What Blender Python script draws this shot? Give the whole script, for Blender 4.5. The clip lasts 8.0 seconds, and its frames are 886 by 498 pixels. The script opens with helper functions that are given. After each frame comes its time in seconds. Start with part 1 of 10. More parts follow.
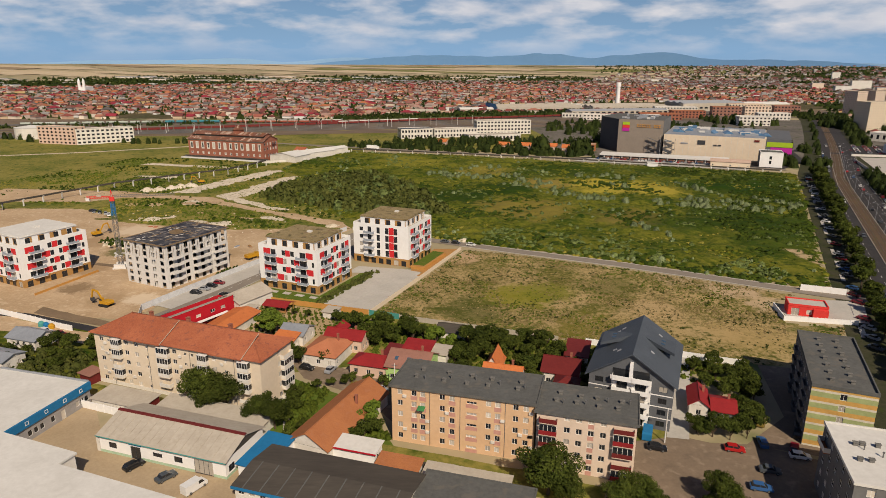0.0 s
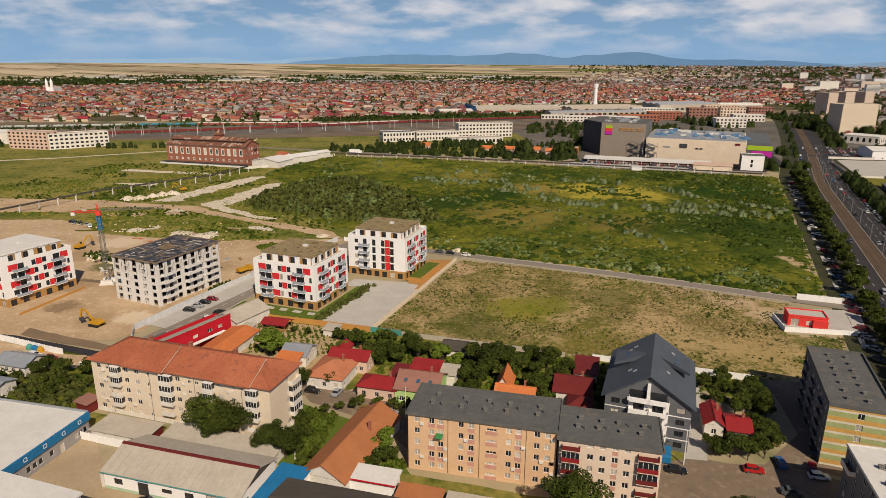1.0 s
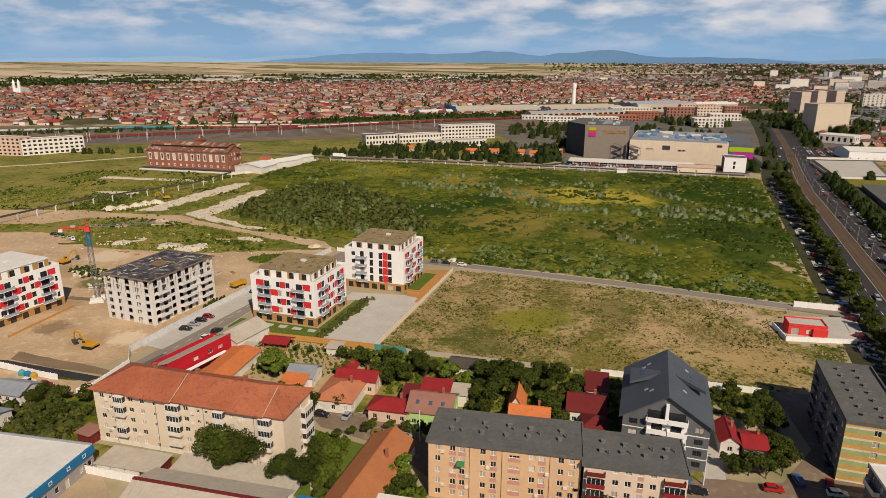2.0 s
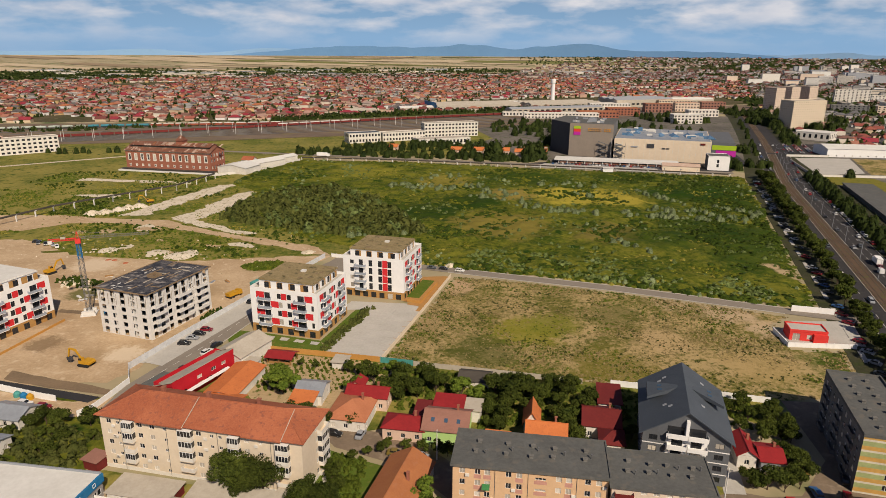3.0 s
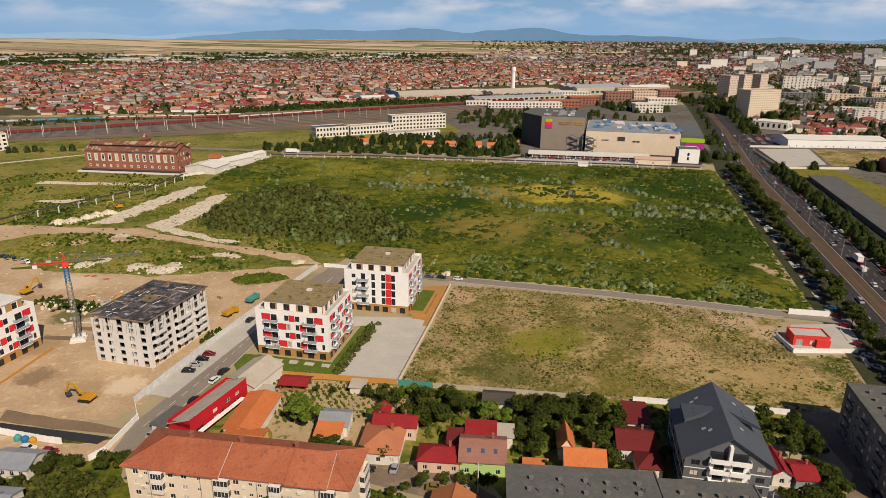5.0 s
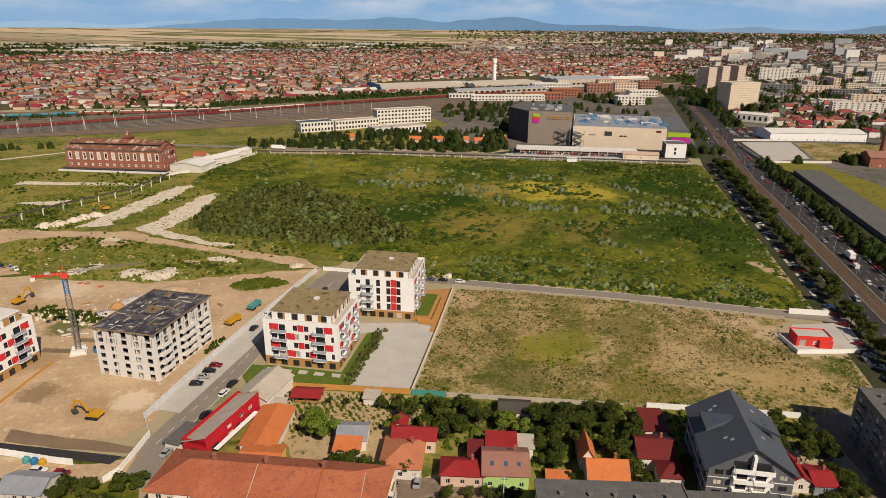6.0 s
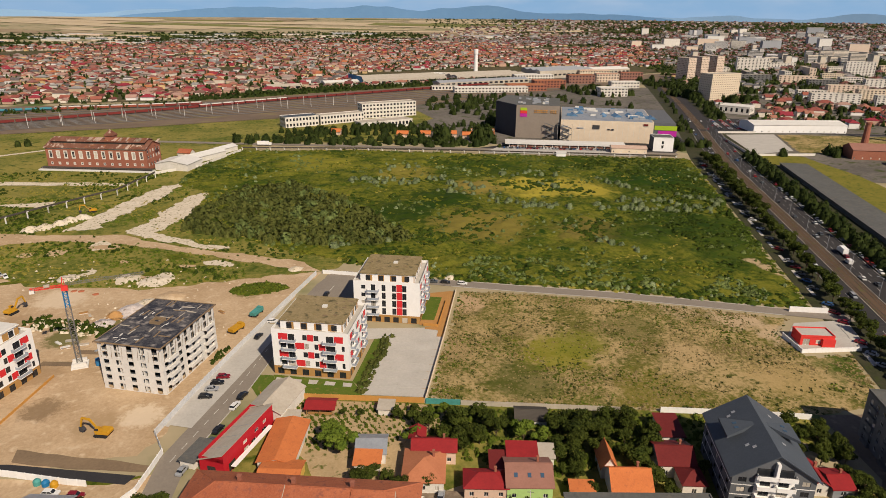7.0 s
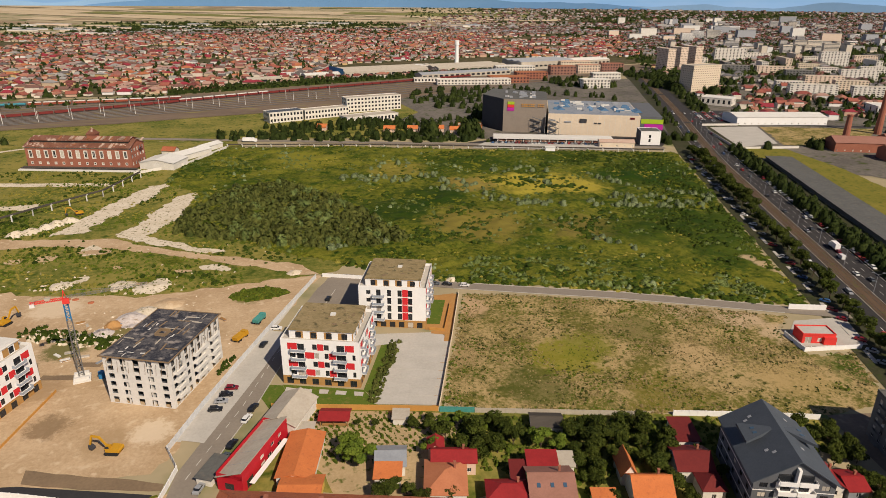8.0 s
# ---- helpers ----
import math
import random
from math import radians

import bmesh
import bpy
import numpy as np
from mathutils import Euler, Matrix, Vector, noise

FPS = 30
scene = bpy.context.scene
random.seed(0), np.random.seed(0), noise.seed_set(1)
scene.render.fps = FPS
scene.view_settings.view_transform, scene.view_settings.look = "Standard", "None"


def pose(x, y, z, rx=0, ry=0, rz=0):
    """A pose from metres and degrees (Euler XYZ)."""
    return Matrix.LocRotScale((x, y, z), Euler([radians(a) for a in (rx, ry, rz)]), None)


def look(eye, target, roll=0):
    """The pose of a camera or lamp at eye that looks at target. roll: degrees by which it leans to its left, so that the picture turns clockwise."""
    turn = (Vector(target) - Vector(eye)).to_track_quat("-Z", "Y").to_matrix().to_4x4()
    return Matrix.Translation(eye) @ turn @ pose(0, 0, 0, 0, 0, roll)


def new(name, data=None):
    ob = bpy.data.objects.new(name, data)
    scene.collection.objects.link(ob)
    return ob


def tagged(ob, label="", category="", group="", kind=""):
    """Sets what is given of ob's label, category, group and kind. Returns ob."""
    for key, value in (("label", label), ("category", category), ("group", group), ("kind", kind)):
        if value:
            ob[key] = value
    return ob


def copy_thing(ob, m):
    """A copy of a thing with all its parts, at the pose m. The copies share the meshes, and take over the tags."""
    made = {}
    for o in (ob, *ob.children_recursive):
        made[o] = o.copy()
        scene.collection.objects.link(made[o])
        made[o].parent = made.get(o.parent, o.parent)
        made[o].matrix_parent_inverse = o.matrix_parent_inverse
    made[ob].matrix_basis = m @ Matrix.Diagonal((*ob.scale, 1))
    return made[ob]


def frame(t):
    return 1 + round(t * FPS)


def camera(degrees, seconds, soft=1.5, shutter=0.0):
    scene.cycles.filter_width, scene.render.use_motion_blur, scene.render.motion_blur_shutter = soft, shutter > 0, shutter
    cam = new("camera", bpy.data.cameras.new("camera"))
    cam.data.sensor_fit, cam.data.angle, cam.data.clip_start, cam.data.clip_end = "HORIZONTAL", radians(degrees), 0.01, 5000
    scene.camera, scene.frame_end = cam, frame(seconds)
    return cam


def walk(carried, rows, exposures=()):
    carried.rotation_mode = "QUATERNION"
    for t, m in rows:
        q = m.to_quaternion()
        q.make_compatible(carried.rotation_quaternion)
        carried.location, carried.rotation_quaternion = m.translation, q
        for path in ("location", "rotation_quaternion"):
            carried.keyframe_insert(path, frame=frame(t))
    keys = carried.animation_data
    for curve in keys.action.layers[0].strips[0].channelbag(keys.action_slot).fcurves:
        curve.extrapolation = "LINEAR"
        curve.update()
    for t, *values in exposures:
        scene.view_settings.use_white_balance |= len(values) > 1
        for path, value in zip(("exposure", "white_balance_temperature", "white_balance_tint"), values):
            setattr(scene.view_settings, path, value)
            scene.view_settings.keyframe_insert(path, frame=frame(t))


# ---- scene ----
cam = camera(69.2, 8.0, soft=0.8)
PATH = [
    (0, (0.908, 0.799, 81.971), (0.863, 2.719, 81.411), 0.2),
    (0.5, (-3.442, 2.852, 83.972), (-3.449, 4.772, 83.41), 0.2),
    (1, (-8.038, 5.31, 86.15), (-8.006, 7.229, 85.587), 0.3),
    (1.5, (-12.255, 7.38, 88.416), (-12.187, 9.298, 87.852), 0.2),
    (3, (-26.278, 14.241, 95.502), (-26.098, 16.144, 94.913), 0.3),
    (3.5, (-30.677, 16.517, 97.617), (-30.462, 18.414, 97.018), 0.3),
    (4, (-35.668, 19.075, 100.171), (-35.415, 20.962, 99.559), 0.4),
    (4.5, (-40.195, 21.637, 102.262), (-39.908, 23.516, 101.639), 0.4),
    (6, (-55.162, 29.685, 109.348), (-54.772, 31.53, 108.683), 0.5),
    (6.5, (-59.723, 32.495, 111.646), (-59.303, 34.328, 110.966), 0.5),
    (7, (-64.787, 35.654, 113.919), (-64.332, 37.473, 113.223), 0.5),
    (7.5, (-69.431, 38.639, 116.127), (-68.945, 40.444, 115.416), 0.5),
    (8, (-74.077, 41.67, 118.391), (-73.558, 43.46, 117.665), 0.5),
]
walk(cam, [(t, look(eye, target, roll)) for t, eye, target, roll in PATH], [(0, -0.08), (3, -0.02), (6, 0.03), (8, 0.06)])

# ---------------------------------------------------------------- daylight
SUN_EL, SUN_X, SUN_Y = 42.0, 0.33, -0.944
world = bpy.data.worlds.new("sky")
scene.world = world
world.use_nodes = True
wn, wl = world.node_tree.nodes, world.node_tree.links
wn.clear()
w_out, w_bg = wn.new("ShaderNodeOutputWorld"), wn.new("ShaderNodeBackground")
sky = wn.new("ShaderNodeTexSky")
sky.sky_type, sky.sun_disc = "NISHITA", False
sky.sun_elevation, sky.sun_rotation = radians(SUN_EL), math.atan2(SUN_X, SUN_Y)
sky.air_density, sky.dust_density, sky.ozone_density = 1.0, 0.7, 2.0
# broken fair-weather cloud: noise over the sky's directions, flattened towards the horizon
w_tc, w_map = wn.new("ShaderNodeTexCoord"), wn.new("ShaderNodeMapping")
w_map.inputs["Scale"].default_value = (1.0, 1.0, 3.4)
w_map.inputs["Location"].default_value = (0.3, 0.1, 0.0)
w_n1 = wn.new("ShaderNodeTexNoise")
w_n1.inputs["Scale"].default_value, w_n1.inputs["Detail"].default_value = 10.0, 6.0
w_n1.inputs["Roughness"].default_value = 0.52
w_ramp = wn.new("ShaderNodeValToRGB")
w_ramp.color_ramp.elements[0].position, w_ramp.color_ramp.elements[1].position = 0.42, 0.64
w_n2 = wn.new("ShaderNodeTexNoise")
w_n2.inputs["Scale"].default_value, w_n2.inputs["Detail"].default_value = 14.0, 6.0
w_shade = wn.new("ShaderNodeMixRGB")
w_shade.inputs[1].default_value, w_shade.inputs[2].default_value = (9.0, 10.0, 12.2, 1), (19.0, 17.6, 16.8, 1)
w_mix = wn.new("ShaderNodeMixRGB")
w_fac = wn.new("ShaderNodeMath")
w_fac.operation = "MULTIPLY"
w_fac.inputs[1].default_value = 0.9
wl.new(w_tc.outputs["Generated"], w_map.inputs["Vector"])
wl.new(w_map.outputs["Vector"], w_n1.inputs["Vector"])
wl.new(w_map.outputs["Vector"], w_n2.inputs["Vector"])
wl.new(w_n1.outputs["Fac"], w_ramp.inputs[0])
# seen from below, the cover thins out overhead, where one looks straight through its gaps
w_sep, w_thin, w_cov = wn.new("ShaderNodeSeparateXYZ"), wn.new("ShaderNodeMapRange"), wn.new("ShaderNodeMath")
w_thin.inputs["From Min"].default_value, w_thin.inputs["From Max"].default_value = 0.12, 0.5
w_thin.inputs["To Min"].default_value, w_thin.inputs["To Max"].default_value = 1.0, 0.12
w_cov.operation = "MULTIPLY"
wl.new(w_tc.outputs["Generated"], w_sep.inputs[0])
wl.new(w_sep.outputs["Z"], w_thin.inputs["Value"])
wl.new(w_thin.outputs[0], w_cov.inputs[0])
# and it is lost in the haze close to the horizon
w_low, w_haze = wn.new("ShaderNodeMapRange"), wn.new("ShaderNodeMath")
w_low.inputs["From Min"].default_value, w_low.inputs["From Max"].default_value = 0.008, 0.05
w_low.inputs["To Min"].default_value = 0.12
w_haze.operation = "MULTIPLY"
wl.new(w_sep.outputs["Z"], w_low.inputs["Value"])
wl.new(w_low.outputs[0], w_haze.inputs[0])
wl.new(w_ramp.outputs["Color"], w_haze.inputs[1])
wl.new(w_haze.outputs[0], w_cov.inputs[1])
wl.new(w_cov.outputs[0], w_fac.inputs[0])
wl.new(w_n2.outputs["Fac"], w_shade.inputs[0])
wl.new(w_fac.outputs[0], w_mix.inputs[0])
w_tint = wn.new("ShaderNodeMixRGB")
w_tint.blend_type = "MULTIPLY"
w_tint.inputs[0].default_value, w_tint.inputs[2].default_value = 1.0, (0.46, 0.57, 0.84, 1)
wl.new(sky.outputs["Color"], w_tint.inputs[1])
# pale blue haze low over the land
w_air, w_band = wn.new("ShaderNodeMixRGB"), wn.new("ShaderNodeMapRange")
w_band.inputs["From Min"].default_value, w_band.inputs["From Max"].default_value = 0.02, 0.18
w_band.inputs["To Min"].default_value, w_band.inputs["To Max"].default_value = 0.9, 0.0
w_air.inputs[2].default_value = (5.2, 8.8, 13.4, 1)
wl.new(w_sep.outputs["Z"], w_band.inputs["Value"])
wl.new(w_band.outputs[0], w_air.inputs[0])
wl.new(w_tint.outputs["Color"], w_air.inputs[1])
wl.new(w_air.outputs["Color"], w_mix.inputs[1])
wl.new(w_shade.outputs["Color"], w_mix.inputs[2])
wl.new(w_mix.outputs["Color"], w_bg.inputs["Color"])
w_bg.inputs["Strength"].default_value = 0.051
wl.new(w_bg.outputs[0], w_out.inputs["Surface"])

sun = new("sun", bpy.data.lights.new("sun", "SUN"))
sun.data.energy, sun.data.angle, sun.data.color = 5.0, radians(0.53), (1.0, 0.858, 0.68)
sun.matrix_world = look((SUN_X * 600, SUN_Y * 600, 600 * math.tan(radians(SUN_EL))), (0, 0, 0))

# ---------------------------------------------------------------- mesh kit
class Geo:
    """Vertices and faces of one mesh, with a material slot for each face."""

    def __init__(self):
        self.v, self.f, self.m = [], [], []

    def add(self, pts, faces, mi=0, m=None):
        k = len(self.v)
        if m is not None:
            pts = [m @ Vector(p) for p in pts]
        self.v += [tuple(p) for p in pts]
        self.f += [tuple(i + k for i in f) for f in faces]
        self.m += [mi] * len(faces)
        return self

    def quad(self, a, b, c, d, mi=0, m=None):
        return self.add([a, b, c, d], [(0, 1, 2, 3)], mi, m)

    def box(self, x0, y0, z0, x1, y1, z1, mi=0, m=None):
        p = [(x, y, z) for z in (z0, z1) for x, y in ((x0, y0), (x1, y0), (x1, y1), (x0, y1))]
        return self.add(p, [(3, 2, 1, 0), (4, 5, 6, 7), (0, 1, 5, 4), (1, 2, 6, 5), (2, 3, 7, 6), (3, 0, 4, 7)], mi, m)

    def prism(self, pts, z0, z1, mi=0, m=None):
        """An upright prism over a polygon that runs anticlockwise."""
        n = len(pts)
        p = [(x, y, z0) for x, y in pts] + [(x, y, z1) for x, y in pts]
        fs = [tuple(range(n - 1, -1, -1)), tuple(range(n, 2 * n))]
        return self.add(p, fs + [(i, (i + 1) % n, n + (i + 1) % n, n + i) for i in range(n)], mi, m)

    def side(self, prof, y0, y1, mi=0, m=None):
        """A profile in x and z, drawn out along y."""
        n = len(prof)
        p = [(x, y0, z) for x, z in prof] + [(x, y1, z) for x, z in prof]
        fs = [tuple(range(n)), tuple(range(2 * n - 1, n - 1, -1))]
        return self.add(p, fs + [(i, n + i, n + (i + 1) % n, (i + 1) % n) for i in range(n)], mi, m)

    def tube(self, a, b, r, r2=None, n=6, mi=0, m=None):
        a, b = Vector(a), Vector(b)
        r2 = r if r2 is None else r2
        q = (b - a).to_track_quat("Z", "Y")
        p = []
        for end, rad in ((a, r), (b, r2)):
            p += [end + q @ Vector((rad * math.cos(math.tau * i / n), rad * math.sin(math.tau * i / n), 0)) for i in range(n)]
        fs = [tuple(range(n - 1, -1, -1)), tuple(range(n, 2 * n))]
        return self.add(p, fs + [(i, (i + 1) % n, n + (i + 1) % n, n + i) for i in range(n)], mi, m)

    def mesh(self, name, mats, smooth=False):
        me = bpy.data.meshes.new(name)
        me.from_pydata(self.v, [], self.f)
        for one in mats if isinstance(mats, (list, tuple)) else [mats]:
            me.materials.append(one)
        me.polygons.foreach_set("material_index", self.m)
        if smooth:
            me.polygons.foreach_set("use_smooth", [True] * len(self.f))
        me.update()
        return me


def thing(name, x, y, rz=0.0, label="", category="", group="", z=0.0, kind=""):
    ob = new(name)
    ob.matrix_basis = pose(x, y, z, 0, 0, rz)
    return tagged(ob, label, category, group, kind)


def part(name, geo, mats, parent, label="", m=None, smooth=False):
    me = geo.mesh(name, mats, smooth) if isinstance(geo, Geo) else geo
    ob = new(name, me)
    ob.parent = parent
    if m is not None:
        ob.matrix_basis = m
    if label:
        ob["label"] = label
    return ob


def whole(name, geo, mats, label="", category="", kind="", group="", smooth=False):
    """A thing of one mesh, in world places."""
    return tagged(new(name, geo.mesh(name, mats, smooth)), label, category, group, kind)


# ---------------------------------------------------------------- materials
def mat(name, c1, c2=None, rough=0.8, big=0.15, fine=2.0, bump=0.15, metal=0.0, c3=None, cut=(0.35, 0.65), spec=0.1, island=None, rand=0.0, stretch=None, spots=()):
    """A weathered surface: c1 and c2 mixed by a broad and a fine noise, flecks of c3, fine relief.
    island: colours of which each loose piece takes one. rand: how far each object's tone strays.
    spots: worn or overgrown patches with ragged rims, each (x, y, radius, colour, strength)."""
    ma = bpy.data.materials.new(name)
    ma.use_nodes = True
    nt = ma.node_tree
    b = nt.nodes["Principled BSDF"]
    b.inputs["Roughness"].default_value, b.inputs["Metallic"].default_value = rough, metal
    b.inputs["Specular IOR Level"].default_value = spec
    c2 = c2 or tuple(0.72 * c for c in c1)
    geo_n = nt.nodes.new("ShaderNodeNewGeometry")
    place = geo_n.outputs["Position"]
    if stretch:
        mp = nt.nodes.new("ShaderNodeMapping")
        mp.inputs["Scale"].default_value = stretch
        nt.links.new(place, mp.inputs["Vector"])
        place = mp.outputs["Vector"]
    n1, n2 = nt.nodes.new("ShaderNodeTexNoise"), nt.nodes.new("ShaderNodeTexNoise")
    for n, s, d in ((n1, big, 5.0), (n2, fine, 4.0)):
        nt.links.new(place, n.inputs["Vector"])
        n.inputs["Scale"].default_value, n.inputs["Detail"].default_value = s, d
        n.inputs["Roughness"].default_value = 0.65
    ramp = nt.nodes.new("ShaderNodeValToRGB")
    ramp.color_ramp.elements[0].position, ramp.color_ramp.elements[1].position = cut
    mixn = nt.nodes.new("ShaderNodeMath")
    mixn.operation = "MULTIPLY_ADD"
    mixn.inputs[1].default_value = 0.45
    half = nt.nodes.new("ShaderNodeMath")
    half.operation = "MULTIPLY"
    half.inputs[1].default_value = 0.55
    nt.links.new(n1.outputs["Fac"], half.inputs[0])
    nt.links.new(n2.outputs["Fac"], mixn.inputs[0])
    nt.links.new(half.outputs[0], mixn.inputs[2])
    nt.links.new(mixn.outputs[0], ramp.inputs[0])
    mx = nt.nodes.new("ShaderNodeMixRGB")
    mx.inputs[1].default_value, mx.inputs[2].default_value = (*c1, 1), (*c2, 1)
    nt.links.new(ramp.outputs["Color"], mx.inputs[0])
    out = mx.outputs["Color"]
    if island:
        ir = nt.nodes.new("ShaderNodeValToRGB")
        ir.color_ramp.interpolation = "CONSTANT"
        for i, c in enumerate(island):
            e = ir.color_ramp.elements[i] if i < 2 else ir.color_ramp.elements.new(i / len(island))
            e.position, e.color = i / len(island), (*c, 1)
        nt.links.new(geo_n.outputs["Random Per Island"], ir.inputs[0])
        m2 = nt.nodes.new("ShaderNodeMixRGB")
        m2.blend_type = "MULTIPLY"
        m2.inputs[0].default_value = 1.0
        nt.links.new(ir.outputs["Color"], m2.inputs[1])
        nt.links.new(out, m2.inputs[2])
        out = m2.outputs["Color"]
    if c3:
        n3 = nt.nodes.new("ShaderNodeTexNoise")
        nt.links.new(place, n3.inputs["Vector"])
        n3.inputs["Scale"].default_value, n3.inputs["Detail"].default_value = fine * 0.37, 6.0
        r3 = nt.nodes.new("ShaderNodeValToRGB")
        r3.color_ramp.elements[0].position, r3.color_ramp.elements[1].position = 0.56, 0.68
        nt.links.new(n3.outputs["Fac"], r3.inputs[0])
        m3 = nt.nodes.new("ShaderNodeMixRGB")
        m3.inputs[2].default_value = (*c3, 1)
        nt.links.new(r3.outputs["Color"], m3.inputs[0])
        nt.links.new(out, m3.inputs[1])
        out = m3.outputs["Color"]
    for sx, sy, sr, sc, sk in spots:
        d = nt.nodes.new("ShaderNodeVectorMath")
        d.operation = "DISTANCE"
        d.inputs[1].default_value = (sx, sy, 0.3)
        nt.links.new(geo_n.outputs["Position"], d.inputs[0])
        wob = nt.nodes.new("ShaderNodeMath")
        wob.operation = "MULTIPLY_ADD"
        wob.inputs[1].default_value = sr * 1.9
        n4 = nt.nodes.new("ShaderNodeTexNoise")
        n4.inputs["Scale"].default_value, n4.inputs["Detail"].default_value, n4.inputs["Roughness"].default_value = 2.2 / sr, 7.0, 0.72
        nt.links.new(geo_n.outputs["Position"], n4.inputs["Vector"])
        nt.links.new(n4.outputs["Fac"], wob.inputs[0])
        nt.links.new(d.outputs["Value"], wob.inputs[2])
        fade = nt.nodes.new("ShaderNodeMapRange")
        fade.inputs["From Min"].default_value, fade.inputs["From Max"].default_value = sr * 1.95, sr * 1.55
        fade.inputs["To Max"].default_value = sk
        nt.links.new(wob.outputs[0], fade.inputs["Value"])
        m4 = nt.nodes.new("ShaderNodeMixRGB")
        m4.inputs[2].default_value = (*sc, 1)
        nt.links.new(fade.outputs[0], m4.inputs[0])
        nt.links.new(out, m4.inputs[1])
        out = m4.outputs["Color"]
    if rand:
        oi = nt.nodes.new("ShaderNodeObjectInfo")
        mr = nt.nodes.new("ShaderNodeMapRange")
        mr.inputs["To Min"].default_value, mr.inputs["To Max"].default_value = 1 - rand, 1 + rand
        nt.links.new(oi.outputs["Random"], mr.inputs["Value"])
        hs = nt.nodes.new("ShaderNodeHueSaturation")
        nt.links.new(mr.outputs[0], hs.inputs["Value"])
        nt.links.new(out, hs.inputs["Color"])
        out = hs.outputs["Color"]
    nt.links.new(out, b.inputs["Base Color"])
    if bump:
        bp = nt.nodes.new("ShaderNodeBump")
        bp.inputs["Strength"].default_value, bp.inputs["Distance"].default_value = bump, 0.25
        nt.links.new(n2.outputs["Fac"], bp.inputs["Height"])
        nt.links.new(bp.outputs[0], b.inputs["Normal"])
    return ma


def leafy(name, dark, light, rand=0.12):
    """Foliage: each leaf clump its own green, a little light passing through."""
    ma = bpy.data.materials.new(name)
    ma.use_nodes = True
    nt = ma.node_tree
    b = nt.nodes["Principled BSDF"]
    b.inputs["Roughness"].default_value, b.inputs["Specular IOR Level"].default_value = 0.7, 0.06
    geo_n = nt.nodes.new("ShaderNodeNewGeometry")
    mx = nt.nodes.new("ShaderNodeMixRGB")
    mx.inputs[1].default_value, mx.inputs[2].default_value = (*dark, 1), (*light, 1)
    n1 = nt.nodes.new("ShaderNodeTexNoise")
    n1.inputs["Scale"].default_value, n1.inputs["Detail"].default_value = 0.22, 3.0
    nt.links.new(geo_n.outputs["Position"], n1.inputs["Vector"])
    av = nt.nodes.new("ShaderNodeMath")
    av.operation = "MULTIPLY_ADD"
    av.inputs[1].default_value = 0.55
    sc = nt.nodes.new("ShaderNodeMapRange")
    sc.inputs["From Min"].default_value, sc.inputs["From Max"].default_value = 0.3, 0.7
    sc.inputs["To Max"].default_value = 0.45
    nt.links.new(n1.outputs["Fac"], sc.inputs["Value"])
    nt.links.new(geo_n.outputs["Random Per Island"], av.inputs[0])
    nt.links.new(sc.outputs[0], av.inputs[2])
    nt.links.new(av.outputs[0], mx.inputs[0])
    out = mx.outputs["Color"]
    n2 = nt.nodes.new("ShaderNodeTexNoise")
    n2.inputs["Scale"].default_value, n2.inputs["Detail"].default_value, n2.inputs["Roughness"].default_value = 1.5, 4.0, 0.7
    nt.links.new(geo_n.outputs["Position"], n2.inputs["Vector"])
    tone = nt.nodes.new("ShaderNodeMapRange")
    tone.inputs["From Min"].default_value, tone.inputs["From Max"].default_value = 0.32, 0.68
    tone.inputs["To Min"].default_value, tone.inputs["To Max"].default_value = 0.6, 1.35
    nt.links.new(n2.outputs["Fac"], tone.inputs["Value"])
    ht = nt.nodes.new("ShaderNodeHueSaturation")
    nt.links.new(tone.outputs[0], ht.inputs["Value"])
    nt.links.new(out, ht.inputs["Color"])
    out = ht.outputs["Color"]
    bp = nt.nodes.new("ShaderNodeBump")
    bp.inputs["Strength"].default_value, bp.inputs["Distance"].default_value = 0.55, 0.5
    nt.links.new(n2.outputs["Fac"], bp.inputs["Height"])
    nt.links.new(bp.outputs[0], b.inputs["Normal"])
    oi = nt.nodes.new("ShaderNodeObjectInfo")
    mr = nt.nodes.new("ShaderNodeMapRange")
    mr.inputs["To Min"].default_value, mr.inputs["To Max"].default_value = 1 - rand * 2, 1 + rand * 2
    nt.links.new(oi.outputs["Random"], mr.inputs["Value"])
    hs = nt.nodes.new("ShaderNodeHueSaturation")
    nt.links.new(mr.outputs[0], hs.inputs["Value"])
    nt.links.new(out, hs.inputs["Color"])
    nt.links.new(hs.outputs["Color"], b.inputs["Base Color"])
    return ma


def glassy(name, c, rough=0.06):
    ma = bpy.data.materials.new(name)
    ma.use_nodes = True
    b = ma.node_tree.nodes["Principled BSDF"]
    b.inputs["Base Color"].default_value = (*c, 1)
    b.inputs["Roughness"].default_value, b.inputs["IOR"].default_value = rough, 1.5
    b.inputs["Specular IOR Level"].default_value = 0.6
    return ma


